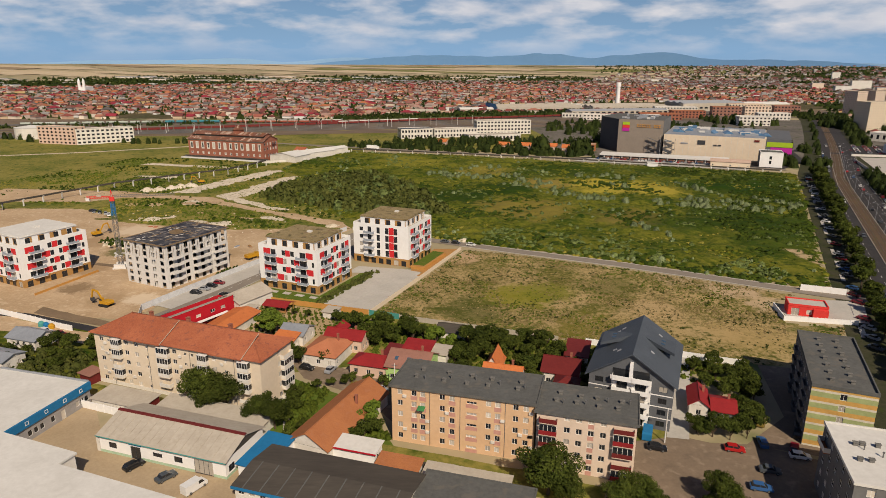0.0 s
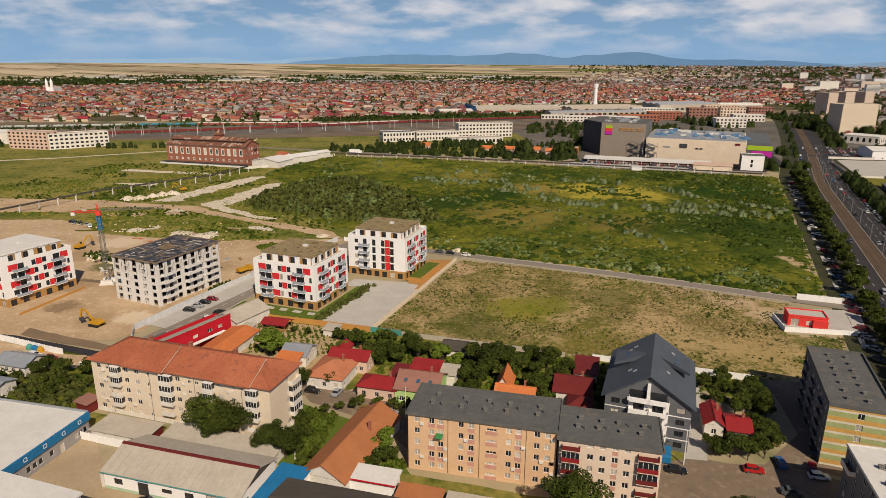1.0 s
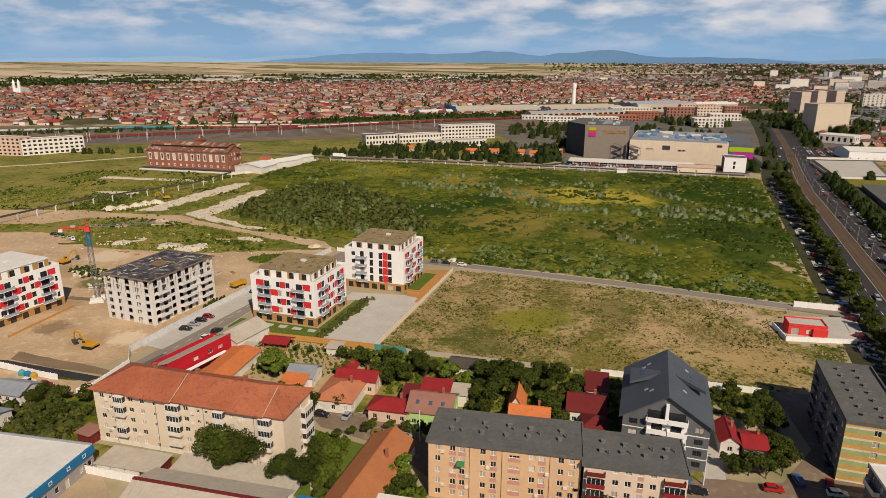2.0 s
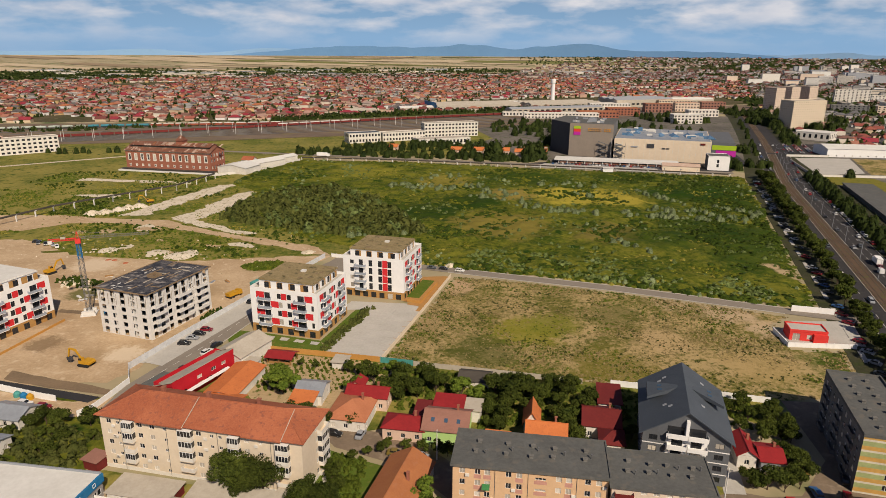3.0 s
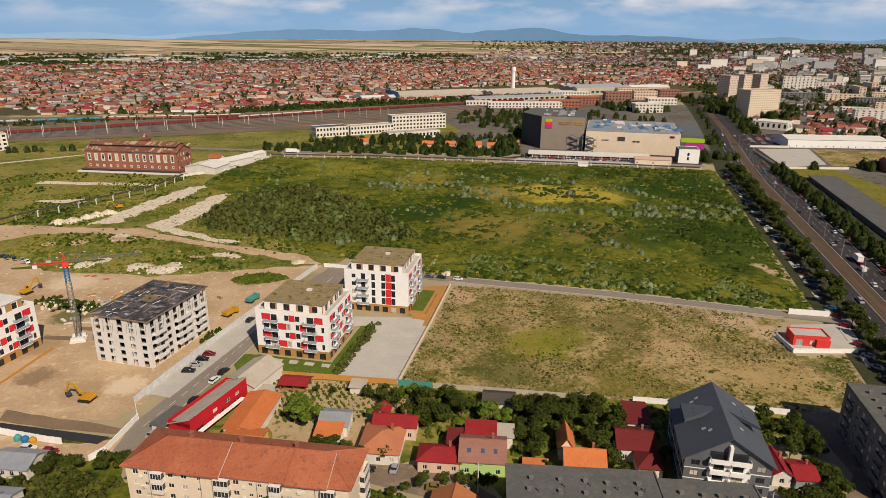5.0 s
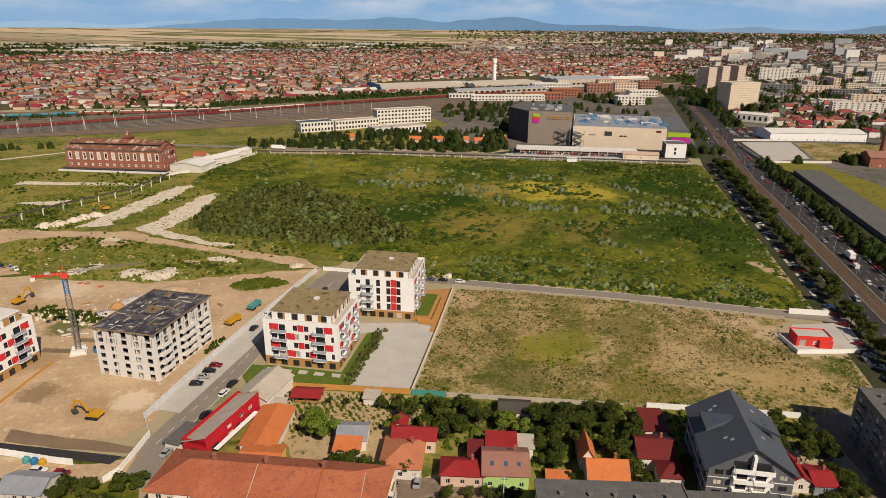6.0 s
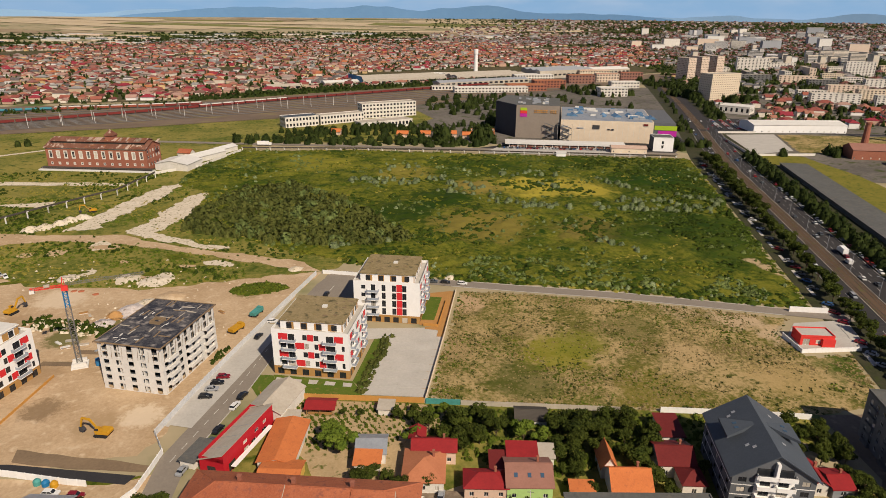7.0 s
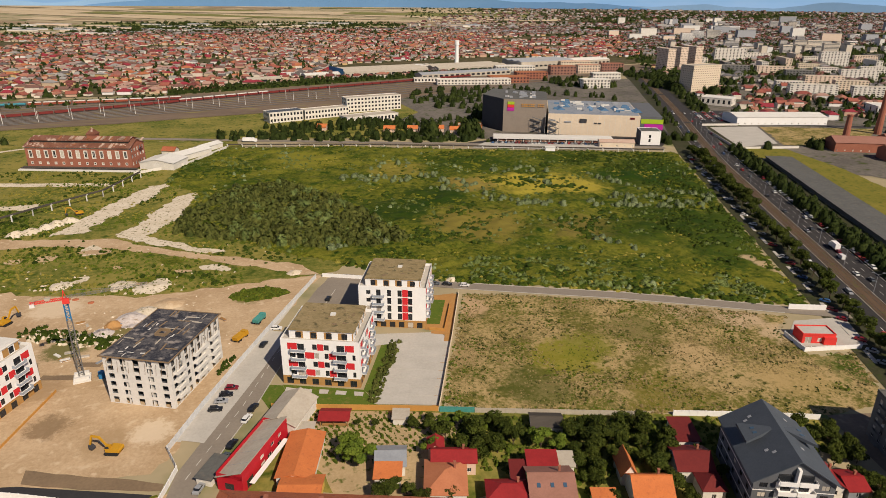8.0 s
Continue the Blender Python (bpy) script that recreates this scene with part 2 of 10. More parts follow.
M = dict(
    plain=mat("plain_soil", (0.27, 0.235, 0.135), (0.42, 0.335, 0.215), big=0.004, fine=0.05, bump=0, c3=(0.10, 0.13, 0.04)),
    weeds=mat("weed_meadow", (0.036, 0.060, 0.006), (0.150, 0.146, 0.019), big=0.03, fine=0.42, bump=0.9, cut=(0.41, 0.58), c3=(0.020, 0.044, 0.005), spec=0.05,
              spots=((100, 437, 30, (0.33, 0.270, 0.038), 0.95), (130, 428, 28, (0.32, 0.260, 0.038), 0.95), (62, 446, 22, (0.24, 0.18, 0.045), 0.8), (22, 494, 26, (0.22, 0.18, 0.035), 0.75), (-40, 545, 34, (0.19, 0.175, 0.024), 0.8), (-50, 430, 20, (0.15, 0.14, 0.03), 0.7), (40, 366, 34, (0.20, 0.155, 0.035), 0.75), (95, 343, 24, (0.17, 0.13, 0.035), 0.7), (60, 560, 30, (0.15, 0.15, 0.02), 0.7),
                     (30, 425, 26, (0.018, 0.040, 0.005), 0.85), (212, 440, 46, (0.026, 0.050, 0.006), 0.85), (176, 330, 30, (0.028, 0.052, 0.006), 0.8), (150, 300, 26, (0.034, 0.058, 0.007), 0.75), (215, 390, 30, (0.024, 0.048, 0.006), 0.85), (170, 430, 30, (0.030, 0.055, 0.006), 0.7), (120, 330, 24, (0.036, 0.060, 0.007), 0.7), (150, 345, 30, (0.018, 0.040, 0.005), 0.8), (0, 400, 26, (0.018, 0.040, 0.005), 0.85), (190, 440, 34, (0.02, 0.045, 0.005), 0.85), (80, 500, 34, (0.02, 0.045, 0.005), 0.8), (160, 500, 30, (0.02, 0.045, 0.005), 0.7), (153, 283, 5, (0.42, 0.31, 0.18), 0.9), (154.5, 275, 5, (0.42, 0.31, 0.18), 0.9), (156, 267, 4.5, (0.42, 0.31, 0.18), 0.9))),
    dry=mat("dry_meadow", (0.37, 0.27, 0.125), (0.125, 0.115, 0.026), big=0.06, fine=0.8, bump=1.0, cut=(0.45, 0.56), c3=(0.075, 0.080, 0.016), spec=0.05,
            spots=((2, 268, 11, (0.42, 0.29, 0.165), 0.95), (-14, 232, 12, (0.33, 0.235, 0.115), 0.8), (104, 232, 13, (0.45, 0.33, 0.20), 0.95), (112, 214, 10, (0.45, 0.33, 0.20), 0.9), (86, 243, 10, (0.42, 0.31, 0.18), 0.8), (68, 208, 12, (0.42, 0.30, 0.15), 0.85), (92, 188, 14, (0.38, 0.27, 0.115), 0.7), (44, 190, 16, (0.16, 0.135, 0.024), 0.7), (22, 220, 15, (0.20, 0.185, 0.022), 0.85), (34, 226, 12, (0.165, 0.165, 0.02), 0.75), (6, 206, 15, (0.07, 0.08, 0.016), 0.7), (122, 186, 16, (0.055, 0.085, 0.010), 0.9), (58, 232, 14, (0.085, 0.09, 0.018), 0.6))),
    townland=mat("town_soil_and_yards", (0.050, 0.056, 0.020), (0.115, 0.088, 0.052), big=0.02, fine=0.25, bump=0.2, cut=(0.40, 0.60), c3=(0.155, 0.122, 0.068), spec=0.05),
    yards=mat("paved_town_yards", (0.105, 0.095, 0.083), (0.175, 0.155, 0.132), big=0.02, fine=0.3, bump=0.15, cut=(0.42, 0.60), c3=(0.058, 0.072, 0.022), spec=0.05),
    street=mat("dusty_street", (0.225, 0.168, 0.118), (0.155, 0.118, 0.085), big=0.12, fine=1.0, bump=0.2, c3=(0.26, 0.20, 0.145)),
    # verge soil and grass, darkened in colour to stand for shade under trees
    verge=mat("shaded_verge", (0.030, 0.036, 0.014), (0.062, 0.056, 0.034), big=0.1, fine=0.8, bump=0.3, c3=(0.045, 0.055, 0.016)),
    parchedlawn=mat("parched_lawn", (0.125, 0.128, 0.020), (0.215, 0.178, 0.036), big=0.05, fine=0.6, bump=0.4, c3=(0.085, 0.100, 0.018), spec=0.05),
    turf=mat("watered_lawn", (0.070, 0.115, 0.016), (0.105, 0.135, 0.022), big=0.2, fine=1.6, bump=0.4, c3=(0.14, 0.135, 0.035), spec=0.05),
    gardensoil=mat("garden_soil", (0.44, 0.325, 0.19), (0.33, 0.24, 0.13), big=0.15, fine=1.2, bump=0.4, c3=(0.10, 0.11, 0.025), spec=0.05),
    sheeting=mat("white_plastic_sheeting", (0.62, 0.62, 0.62), (0.46, 0.47, 0.49), big=0.5, fine=2.0, bump=0.3),
    rough_grass=mat("rough_grass", (0.072, 0.098, 0.014), (0.235, 0.200, 0.052), big=0.022, fine=0.4, bump=0.5, c3=(0.050, 0.076, 0.010), cut=(0.38, 0.56), spec=0.05),
    earth=mat("bare_earth", (0.50, 0.365, 0.23), (0.375, 0.26, 0.15), big=0.05, fine=0.9, bump=0.5, c3=(0.53, 0.405, 0.27), spec=0.1, cut=(0.40, 0.60),
              spots=((-142, 224, 7, (0.20, 0.135, 0.075), 0.8), (-150, 246, 9, (0.30, 0.20, 0.11), 0.7), (-124, 212, 8, (0.34, 0.235, 0.13), 0.7), (-112, 214, 7, (0.62, 0.50, 0.36), 0.8), (-148, 272, 9, (0.10, 0.105, 0.025), 0.85), (-132, 281, 8, (0.13, 0.12, 0.03), 0.8), (-100, 272, 8, (0.34, 0.235, 0.13), 0.7), (-118, 292, 10, (0.60, 0.48, 0.33), 0.7), (-170, 286, 12, (0.32, 0.215, 0.12), 0.7), (-84, 300, 7, (0.13, 0.125, 0.03), 0.8), (-160, 310, 12, (0.62, 0.50, 0.36), 0.7))),
    darkearth=mat("dark_earth", (0.16, 0.115, 0.075), (0.24, 0.17, 0.105), big=0.08, fine=1.2, bump=0.4),
    rubble=mat("pale_rubble", (0.68, 0.60, 0.49), (0.50, 0.42, 0.30), big=0.12, fine=1.6, bump=0.6, c3=(0.16, 0.14, 0.05)),
    yard=mat("yard_paving", (0.43, 0.33, 0.215), (0.32, 0.24, 0.15), big=0.12, fine=1.5, bump=0.2),
    asphalt=mat("asphalt", (0.050, 0.047, 0.047), (0.034, 0.032, 0.033), big=0.06, fine=1.5, bump=0.15, c3=(0.062, 0.057, 0.055)),
    oldasphalt=mat("old_asphalt", (0.255, 0.22, 0.18), (0.20, 0.17, 0.14), big=0.08, fine=1.2, bump=0.2),
    freshasphalt=mat("fresh_asphalt", (0.028, 0.028, 0.032), (0.045, 0.043, 0.045), big=0.1, fine=1.5, bump=0.1),
    concrete=mat("concrete_paving", (0.48, 0.45, 0.405), (0.38, 0.355, 0.315), big=0.12, fine=1.2, bump=0.12),
    rawconcrete=mat("raw_concrete", (0.67, 0.65, 0.615), (0.56, 0.54, 0.51), big=0.25, fine=1.3, bump=0.2),
    white=mat("white_render", (0.80, 0.785, 0.765), (0.72, 0.705, 0.685), big=0.2, fine=1.2, bump=0.05),
    oldwhite=mat("weathered_white", (0.70, 0.66, 0.60), (0.56, 0.52, 0.46), big=0.25, fine=1.2, bump=0.1),
    red=mat("red_panel", (0.62, 0.035, 0.04), (0.52, 0.03, 0.035), big=0.3, fine=2.0, bump=0.03, rough=0.5),
    tan=mat("ochre_render", (0.42, 0.24, 0.085), (0.35, 0.19, 0.065), big=0.3, fine=1.5, bump=0.08),
    cream=mat("cream_render", (0.66, 0.555, 0.425), (0.58, 0.48, 0.36), big=0.2, fine=1.1, bump=0.08),
    beige=mat("peach_render", (0.64, 0.425, 0.255), (0.56, 0.365, 0.215), big=0.2, fine=1.2, bump=0.08),
    pinkish=mat("pale_pink_render", (0.66, 0.53, 0.42), (0.58, 0.46, 0.36), big=0.2, fine=1.2, bump=0.08),
    pink=mat("dusty_pink_panel", (0.52, 0.28, 0.22), (0.44, 0.23, 0.18), big=0.3, fine=1.2, bump=0.08),
    bitumen=mat("grey_bitumen_roof", (0.125, 0.125, 0.118), (0.088, 0.088, 0.084), big=0.15, fine=1.2, bump=0.15, c3=(0.135, 0.125, 0.11)),
    darkfelt=mat("dark_felt_roof", (0.060, 0.052, 0.045), (0.085, 0.074, 0.062), big=0.2, fine=1.0, bump=0.15, stretch=(0.3, 1.4, 1.0)),
    slate=mat("anthracite_roof", (0.078, 0.090, 0.108), (0.060, 0.070, 0.085), big=0.2, fine=2.0, bump=0.1, rough=0.55),
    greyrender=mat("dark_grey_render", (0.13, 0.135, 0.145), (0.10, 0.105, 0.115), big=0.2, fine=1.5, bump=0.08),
    tile=mat("red_clay_tile", (0.40, 0.135, 0.068), (0.28, 0.082, 0.042), big=0.09, fine=2.6, bump=0.5, c3=(0.24, 0.085, 0.055), cut=(0.40, 0.62)),
    orange=mat("orange_clay_tile", (0.56, 0.18, 0.060), (0.46, 0.14, 0.048), big=0.25, fine=2.6, bump=0.35, c3=(0.42, 0.13, 0.05)),
    oldtile=mat("old_clay_tile", (0.40, 0.160, 0.065), (0.31, 0.115, 0.05), big=0.25, fine=2.4, bump=0.4, c3=(0.35, 0.145, 0.07)),
    crimson=mat("crimson_sheet_roof", (0.29, 0.026, 0.028), (0.21, 0.020, 0.022), big=0.2, fine=1.5, bump=0.08, rough=0.5),
    maroon=mat("maroon_sheet_roof", (0.16, 0.026, 0.024), (0.12, 0.020, 0.020), big=0.25, fine=1.5, bump=0.1, rough=0.5),
    brick=mat("old_red_brick", (0.34, 0.135, 0.085), (0.25, 0.095, 0.065), big=0.1, fine=1.2, bump=0.25),
    rust=mat("rusty_sheet", (0.135, 0.052, 0.034), (0.22, 0.110, 0.075), big=0.12, fine=0.8, bump=0.15, c3=(0.48, 0.36, 0.29), stretch=(1.0, 0.35, 1.0)),
    moss=mat("gravel_green_roof", (0.30, 0.23, 0.125), (0.20, 0.155, 0.075), big=0.3, fine=1.2, bump=0.4, c3=(0.10, 0.085, 0.045)),
    membrane=mat("white_roof_membrane", (0.65, 0.63, 0.59), (0.55, 0.53, 0.49), big=0.1, fine=0.8, bump=0.06),
    palesheet=mat("pale_sheet_roof", (0.46, 0.41, 0.34), (0.36, 0.315, 0.255), big=0.2, fine=1.2, bump=0.15),
    bluesheet=mat("blue_sheet", (0.022, 0.17, 0.36), (0.018, 0.135, 0.29), big=0.3, fine=1.5, bump=0.05, rough=0.45),
    steel=mat("grey_steel", (0.22, 0.22, 0.22), (0.16, 0.155, 0.15), big=0.5, fine=3.0, bump=0.05, rough=0.5, metal=0.4),
    mallroof=mat("blue_grey_roof_membrane", (0.20, 0.225, 0.265), (0.27, 0.285, 0.31), big=0.08, fine=0.7, bump=0.06, c3=(0.16, 0.20, 0.26)),
    greypanel=mat("grey_panel", (0.33, 0.34, 0.36), (0.27, 0.28, 0.30), big=0.3, fine=2.0, bump=0.04, rough=0.5),
    frame=mat("white_window_frame", (0.74, 0.72, 0.69), (0.66, 0.64, 0.61), big=1.0, fine=4.0, bump=0, rough=0.5),
    darkframe=mat("dark_window_frame", (0.045, 0.045, 0.05), (0.06, 0.06, 0.065), big=1.0, fine=4.0, bump=0, rough=0.5),
    pane=glassy("window_glass", (0.018, 0.020, 0.024)),
    blind=mat("drawn_blind", (0.50, 0.45, 0.38), (0.40, 0.36, 0.31), big=0.5, fine=2.0, bump=0.05, rough=0.4, rand=0.3),
    blueglass=glassy("tinted_glass", (0.05, 0.09, 0.14), 0.05),
    bark=mat("bark", (0.11, 0.08, 0.055), (0.07, 0.05, 0.035), big=0.8, fine=4.0, bump=0.5),
    leaf=leafy("tree_leaf", (0.012, 0.022, 0.004), (0.082, 0.098, 0.016)),
    farleaf=leafy("far_tree_leaf", (0.010, 0.020, 0.005), (0.050, 0.066, 0.014)),
    lime=leafy("bright_leaf", (0.05, 0.086, 0.010), (0.125, 0.160, 0.022)),
    shrub=leafy("shrub_leaf", (0.026, 0.038, 0.008), (0.108, 0.112, 0.028)),
    silver=leafy("silver_leaf", (0.095, 0.125, 0.052), (0.215, 0.250, 0.125)),
    straw=leafy("dry_stalks", (0.17, 0.125, 0.045), (0.42, 0.32, 0.15)),
    yellow=mat("yellow_paint", (0.52, 0.28, 0.02), (0.42, 0.21, 0.02), big=0.6, fine=3.0, bump=0.05, rough=0.5),
    rubber=mat("tyre_rubber", (0.022, 0.022, 0.023), (0.03, 0.03, 0.03), big=2.0, fine=8.0, bump=0.1),
    ballast=mat("railway_ballast", (0.205, 0.150, 0.105), (0.125, 0.092, 0.068), big=0.02, fine=0.35, bump=0.3, c3=(0.22, 0.18, 0.075), stretch=(0.25, 1.0, 1.0)),
    trambed=mat("tram_bed", (0.135, 0.088, 0.056), (0.085, 0.058, 0.040), big=0.06, fine=0.8, bump=0.3, c3=(0.10, 0.10, 0.035)),
    paint=mat("road_paint", (0.62, 0.60, 0.56), (0.45, 0.43, 0.40), big=1.0, fine=4.0, bump=0),
    wood=mat("weathered_wood", (0.36, 0.20, 0.075), (0.28, 0.15, 0.055), big=0.4, fine=3.0, bump=0.1),
    crop=mat("stubble_field", (0.54, 0.43, 0.29), (0.44, 0.35, 0.22), big=0.003, fine=0.02, bump=0),
)

# ---------------------------------------------------------------- ground
def rise(r):
    s = min(1.0, max(0.0, (r - 2300) / 2700))
    return 60 * s * s * (3 - 2 * s)


def inside(px, py, poly):
    """Which of the places px, py lie in the polygon."""
    hit = np.zeros(px.shape, bool)
    for (x0, y0), (x1, y1) in zip(poly, poly[1:] + poly[:1]):
        if y0 != y1:
            hit ^= ((y0 > py) != (y1 > py)) & (px < (x1 - x0) * (py - y0) / (y1 - y0) + x0)
    return hit


def patch(name, poly, z, material, label, wobble=0.0, step=3.0):
    """A thin sheet of ground cover with an uneven edge."""
    pts = []
    for (x0, y0), (x1, y1) in zip(poly, poly[1:] + poly[:1]):
        n = max(1, int(math.hypot(x1 - x0, y1 - y0) / step)) if wobble else 1
        for i in range(n):
            x, y = x0 + (x1 - x0) * i / n, y0 + (y1 - y0) * i / n
            if wobble:
                d = noise.noise_vector((x * 0.13, y * 0.13, z * 40)) + 0.5 * noise.noise_vector((x * 0.5, y * 0.5, 3.0))
                x, y = x + wobble * d.x, y + wobble * d.y
            pts.append((x, y))
    bm = bmesh.new()
    face = bm.faces.new([bm.verts.new((x, y, z)) for x, y in pts])
    bm.normal_update()
    if face.normal.z < 0:
        face.normal_flip()
    bmesh.ops.triangulate(bm, faces=[face])
    me = bpy.data.meshes.new(name)
    bm.to_mesh(me)
    bm.free()
    me.materials.append(material)
    return tagged(new(name, me), label, "ground", kind="structure")


def strip(name, line, width, z, material, label, category="road"):
    """A road of even width along a line."""
    g = Geo()
    v = [Vector(p) for p in line]
    rim = []
    for i, p in enumerate(v):
        d = ((v[min(i + 1, len(v) - 1)] - v[max(i - 1, 0)])).normalized()
        s = Vector((-d.y, d.x)) * width / 2
        rim.append((p + s, p - s))
    for (a, b), (c, d) in zip(rim, rim[1:]):
        g.quad((b.x, b.y, z), (d.x, d.y, z), (c.x, c.y, z), (a.x, a.y, z))
    return whole(name, g, material, label, category, "structure")


def meadow(name, poly, step, amp, z, material, label, rough=0.2):
    """Uneven standing growth over a polygon: a sheet with real relief."""
    xs, ys = [p[0] for p in poly], [p[1] for p in poly]
    gx, gy = np.meshgrid(np.arange(min(xs), max(xs), step), np.arange(min(ys), max(ys), step), indexing="ij")
    ok = inside(gx, gy, poly)
    ids, g = -np.ones(gx.shape, int), Geo()
    nx, ny = gx.shape
    deep = ok.copy()
    deep[1:-1, 1:-1] = ok[1:-1, 1:-1] & ok[2:, 1:-1] & ok[:-2, 1:-1] & ok[1:-1, 2:] & ok[1:-1, :-2]
    deep[0], deep[-1], deep[:, 0], deep[:, -1] = False, False, False, False
    swell, core = deep / 4.0, deep
    for _ in range(3):
        core = core & np.roll(core, 1, 0) & np.roll(core, -1, 0) & np.roll(core, 1, 1) & np.roll(core, -1, 1)
        swell = swell + core / 4.0
    for i, j in zip(*np.nonzero(ok)):
        x, y = float(gx[i, j]) + random.uniform(-0.3, 0.3) * step, float(gy[i, j]) + random.uniform(-0.3, 0.3) * step
        h = amp * max(0.0, 0.5 + noise.noise((x * rough * 0.3, y * rough * 0.3, 1.7)) + 0.5 * noise.noise((x * rough, y * rough, 5.1)) + random.uniform(-0.2, 0.2))
        ids[i, j] = len(g.v)
        g.v.append((x, y, z + h * float(swell[i, j])))
    full = (ids[:-1, :-1] >= 0) & (ids[1:, :-1] >= 0) & (ids[1:, 1:] >= 0) & (ids[:-1, 1:] >= 0)
    for i, j in zip(*np.nonzero(full)):
        g.f.append((int(ids[i, j]), int(ids[i + 1, j]), int(ids[i + 1, j + 1]), int(ids[i, j + 1])))
    g.m = [0] * len(g.f)
    return whole(name, g, material, label, "ground", "structure", smooth=True)


# one sheet out to the horizon
g = Geo()
rings = [0, 60, 130, 220, 330, 460, 620, 800, 1000, 1250, 1550, 1900, 2300, 2600, 2900, 3200, 3500, 3800, 4100, 4400, 4700, 4960, 5400]
spokes = 96
for r in rings:
    g.v += [(r * math.cos(math.tau * k / spokes), r * math.sin(math.tau * k / spokes), rise(r)) for k in range(spokes)]
for i in range(len(rings) - 1):
    for k in range(spokes):
        a, b = i * spokes + k, i * spokes + (k + 1) % spokes
        g.f.append((a, a + spokes, b + spokes, b))
# gardens and streets of the town cover the plain to the north-east
g.m = [1 if i >= 11 and 9 <= k <= 18 else 0 for i in range(len(rings) - 1) for k in range(spokes)]
whole("ground", g, [M["plain"], M["townland"]], "flat plain of dry grass and farmland reaching the horizon", "ground", "structure", smooth=True)


# hills on the horizon, in three ridges, with the air's blue haze in their colour
def hills(name, r, a0, a1, top, seed, material):
    g = Geo()
    n = 160
    for i in range(n + 1):
        a = radians(a0 + (a1 - a0) * i / n)
        s = math.sin(math.pi * i / n) ** 0.55
        h = 58 + top * s * (0.62 + 0.5 * noise.noise((i * 0.045, seed, 0)) + 0.14 * noise.noise((i * 0.17, seed, 4)))
        g.v += [(r * math.sin(a), r * math.cos(a), 30), (r * math.sin(a) * 1.004, r * math.cos(a) * 1.004, max(h, 55))]
    for i in range(n):
        g.f.append((2 * i, 2 * i + 2, 2 * i + 3, 2 * i + 1))
    g.m = [0] * n
    whole(name, g, material, "hazy blue range of hills on the horizon", "hills", "structure")


# haze is painted into both blues, paler on the farther ridges
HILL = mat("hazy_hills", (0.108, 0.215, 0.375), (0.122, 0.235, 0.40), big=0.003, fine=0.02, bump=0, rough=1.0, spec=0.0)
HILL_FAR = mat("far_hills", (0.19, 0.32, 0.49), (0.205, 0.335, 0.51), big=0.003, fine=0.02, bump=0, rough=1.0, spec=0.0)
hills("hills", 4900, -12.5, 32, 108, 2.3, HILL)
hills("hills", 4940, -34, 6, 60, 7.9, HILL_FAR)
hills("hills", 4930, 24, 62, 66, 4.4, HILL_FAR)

M["plough"] = mat("ploughed_field", (0.30, 0.225, 0.14), (0.24, 0.18, 0.11), big=0.003, fine=0.02, bump=0)
M["green_crop"] = mat("green_crop", (0.15, 0.16, 0.05), (0.19, 0.18, 0.06), big=0.003, fine=0.02, bump=0)
# crop fields beyond the town
for i in range(64):
    a, r = radians(random.uniform(-40, 20)), random.uniform(2900, 4750)
    w, d, t = random.uniform(150, 600), random.uniform(30, 120), radians(random.uniform(-30, -10))
    cx, cy = r * math.sin(a), r * math.cos(a)
    corner = [(cx + u * w * math.cos(t) - v * d * math.sin(t), cy + u * w * math.sin(t) + v * d * math.cos(t)) for u, v in ((-1, -1), (1, -1), (1, 1), (-1, 1))]
    g = Geo()
    n = 6
    for p in range(n + 1):
        for q in range(n + 1):
            x = corner[0][0] + (corner[1][0] - corner[0][0]) * p / n + (corner[3][0] - corner[0][0]) * q / n
            y = corner[0][1] + (corner[1][1] - corner[0][1]) * p / n + (corner[3][1] - corner[0][1]) * q / n
            g.v.append((x, y, rise(math.hypot(x, y)) + 1.2 + 0.02 * i))
    g.f = [(p * (n + 1) + q, (p + 1) * (n + 1) + q, (p + 1) * (n + 1) + q + 1, p * (n + 1) + q + 1) for p in range(n) for q in range(n)]
    g.m = [0] * len(g.f)
    whole("crop_field", g, (M["crop"], M["plough"], M["crop"], M["green_crop"], M["crop"])[i % 5], "pale harvested field on the far plain", "field", "structure")

# the waste land, from the estate to the railway
patch("grassland", [(-420, 250), (-150, 270), (-55, 318), (-20, 330), (-95, 640), (-300, 662), (-700, 646), (-700, 330)], 0.04, M["rough_grass"], "rough grass on waste ground", 4)
patch("building_site", [(-260, 195), (-110, 194), (-97.5, 222), (-88.5, 242), (-77, 266.5), (-66, 290), (-53, 316), (-86, 316), (-107, 313.5), (-120, 312.5), (-131, 313), (-146.5, 318.5), (-163, 322.5), (-175, 325.5), (-187, 333.5), (-200, 347), (-214, 356), (-290, 356)], 0.08, M["earth"], "bare ochre earth of a building site", 2.5)
TRACK = [(-300, 374), (-222, 375), (-206, 388), (-180, 387.5), (-151, 376.5), (-119, 358), (-89, 338), (-58, 317), (-53, 317), (-60, 331), (-91, 348.6), (-117, 363), (-141, 381), (-150, 390), (-188, 399), (-205, 404), (-221, 409), (-300, 414)]
patch("earth_track", TRACK, 0.10, M["earth"], "broad pale dirt track across the waste ground", 2.0)
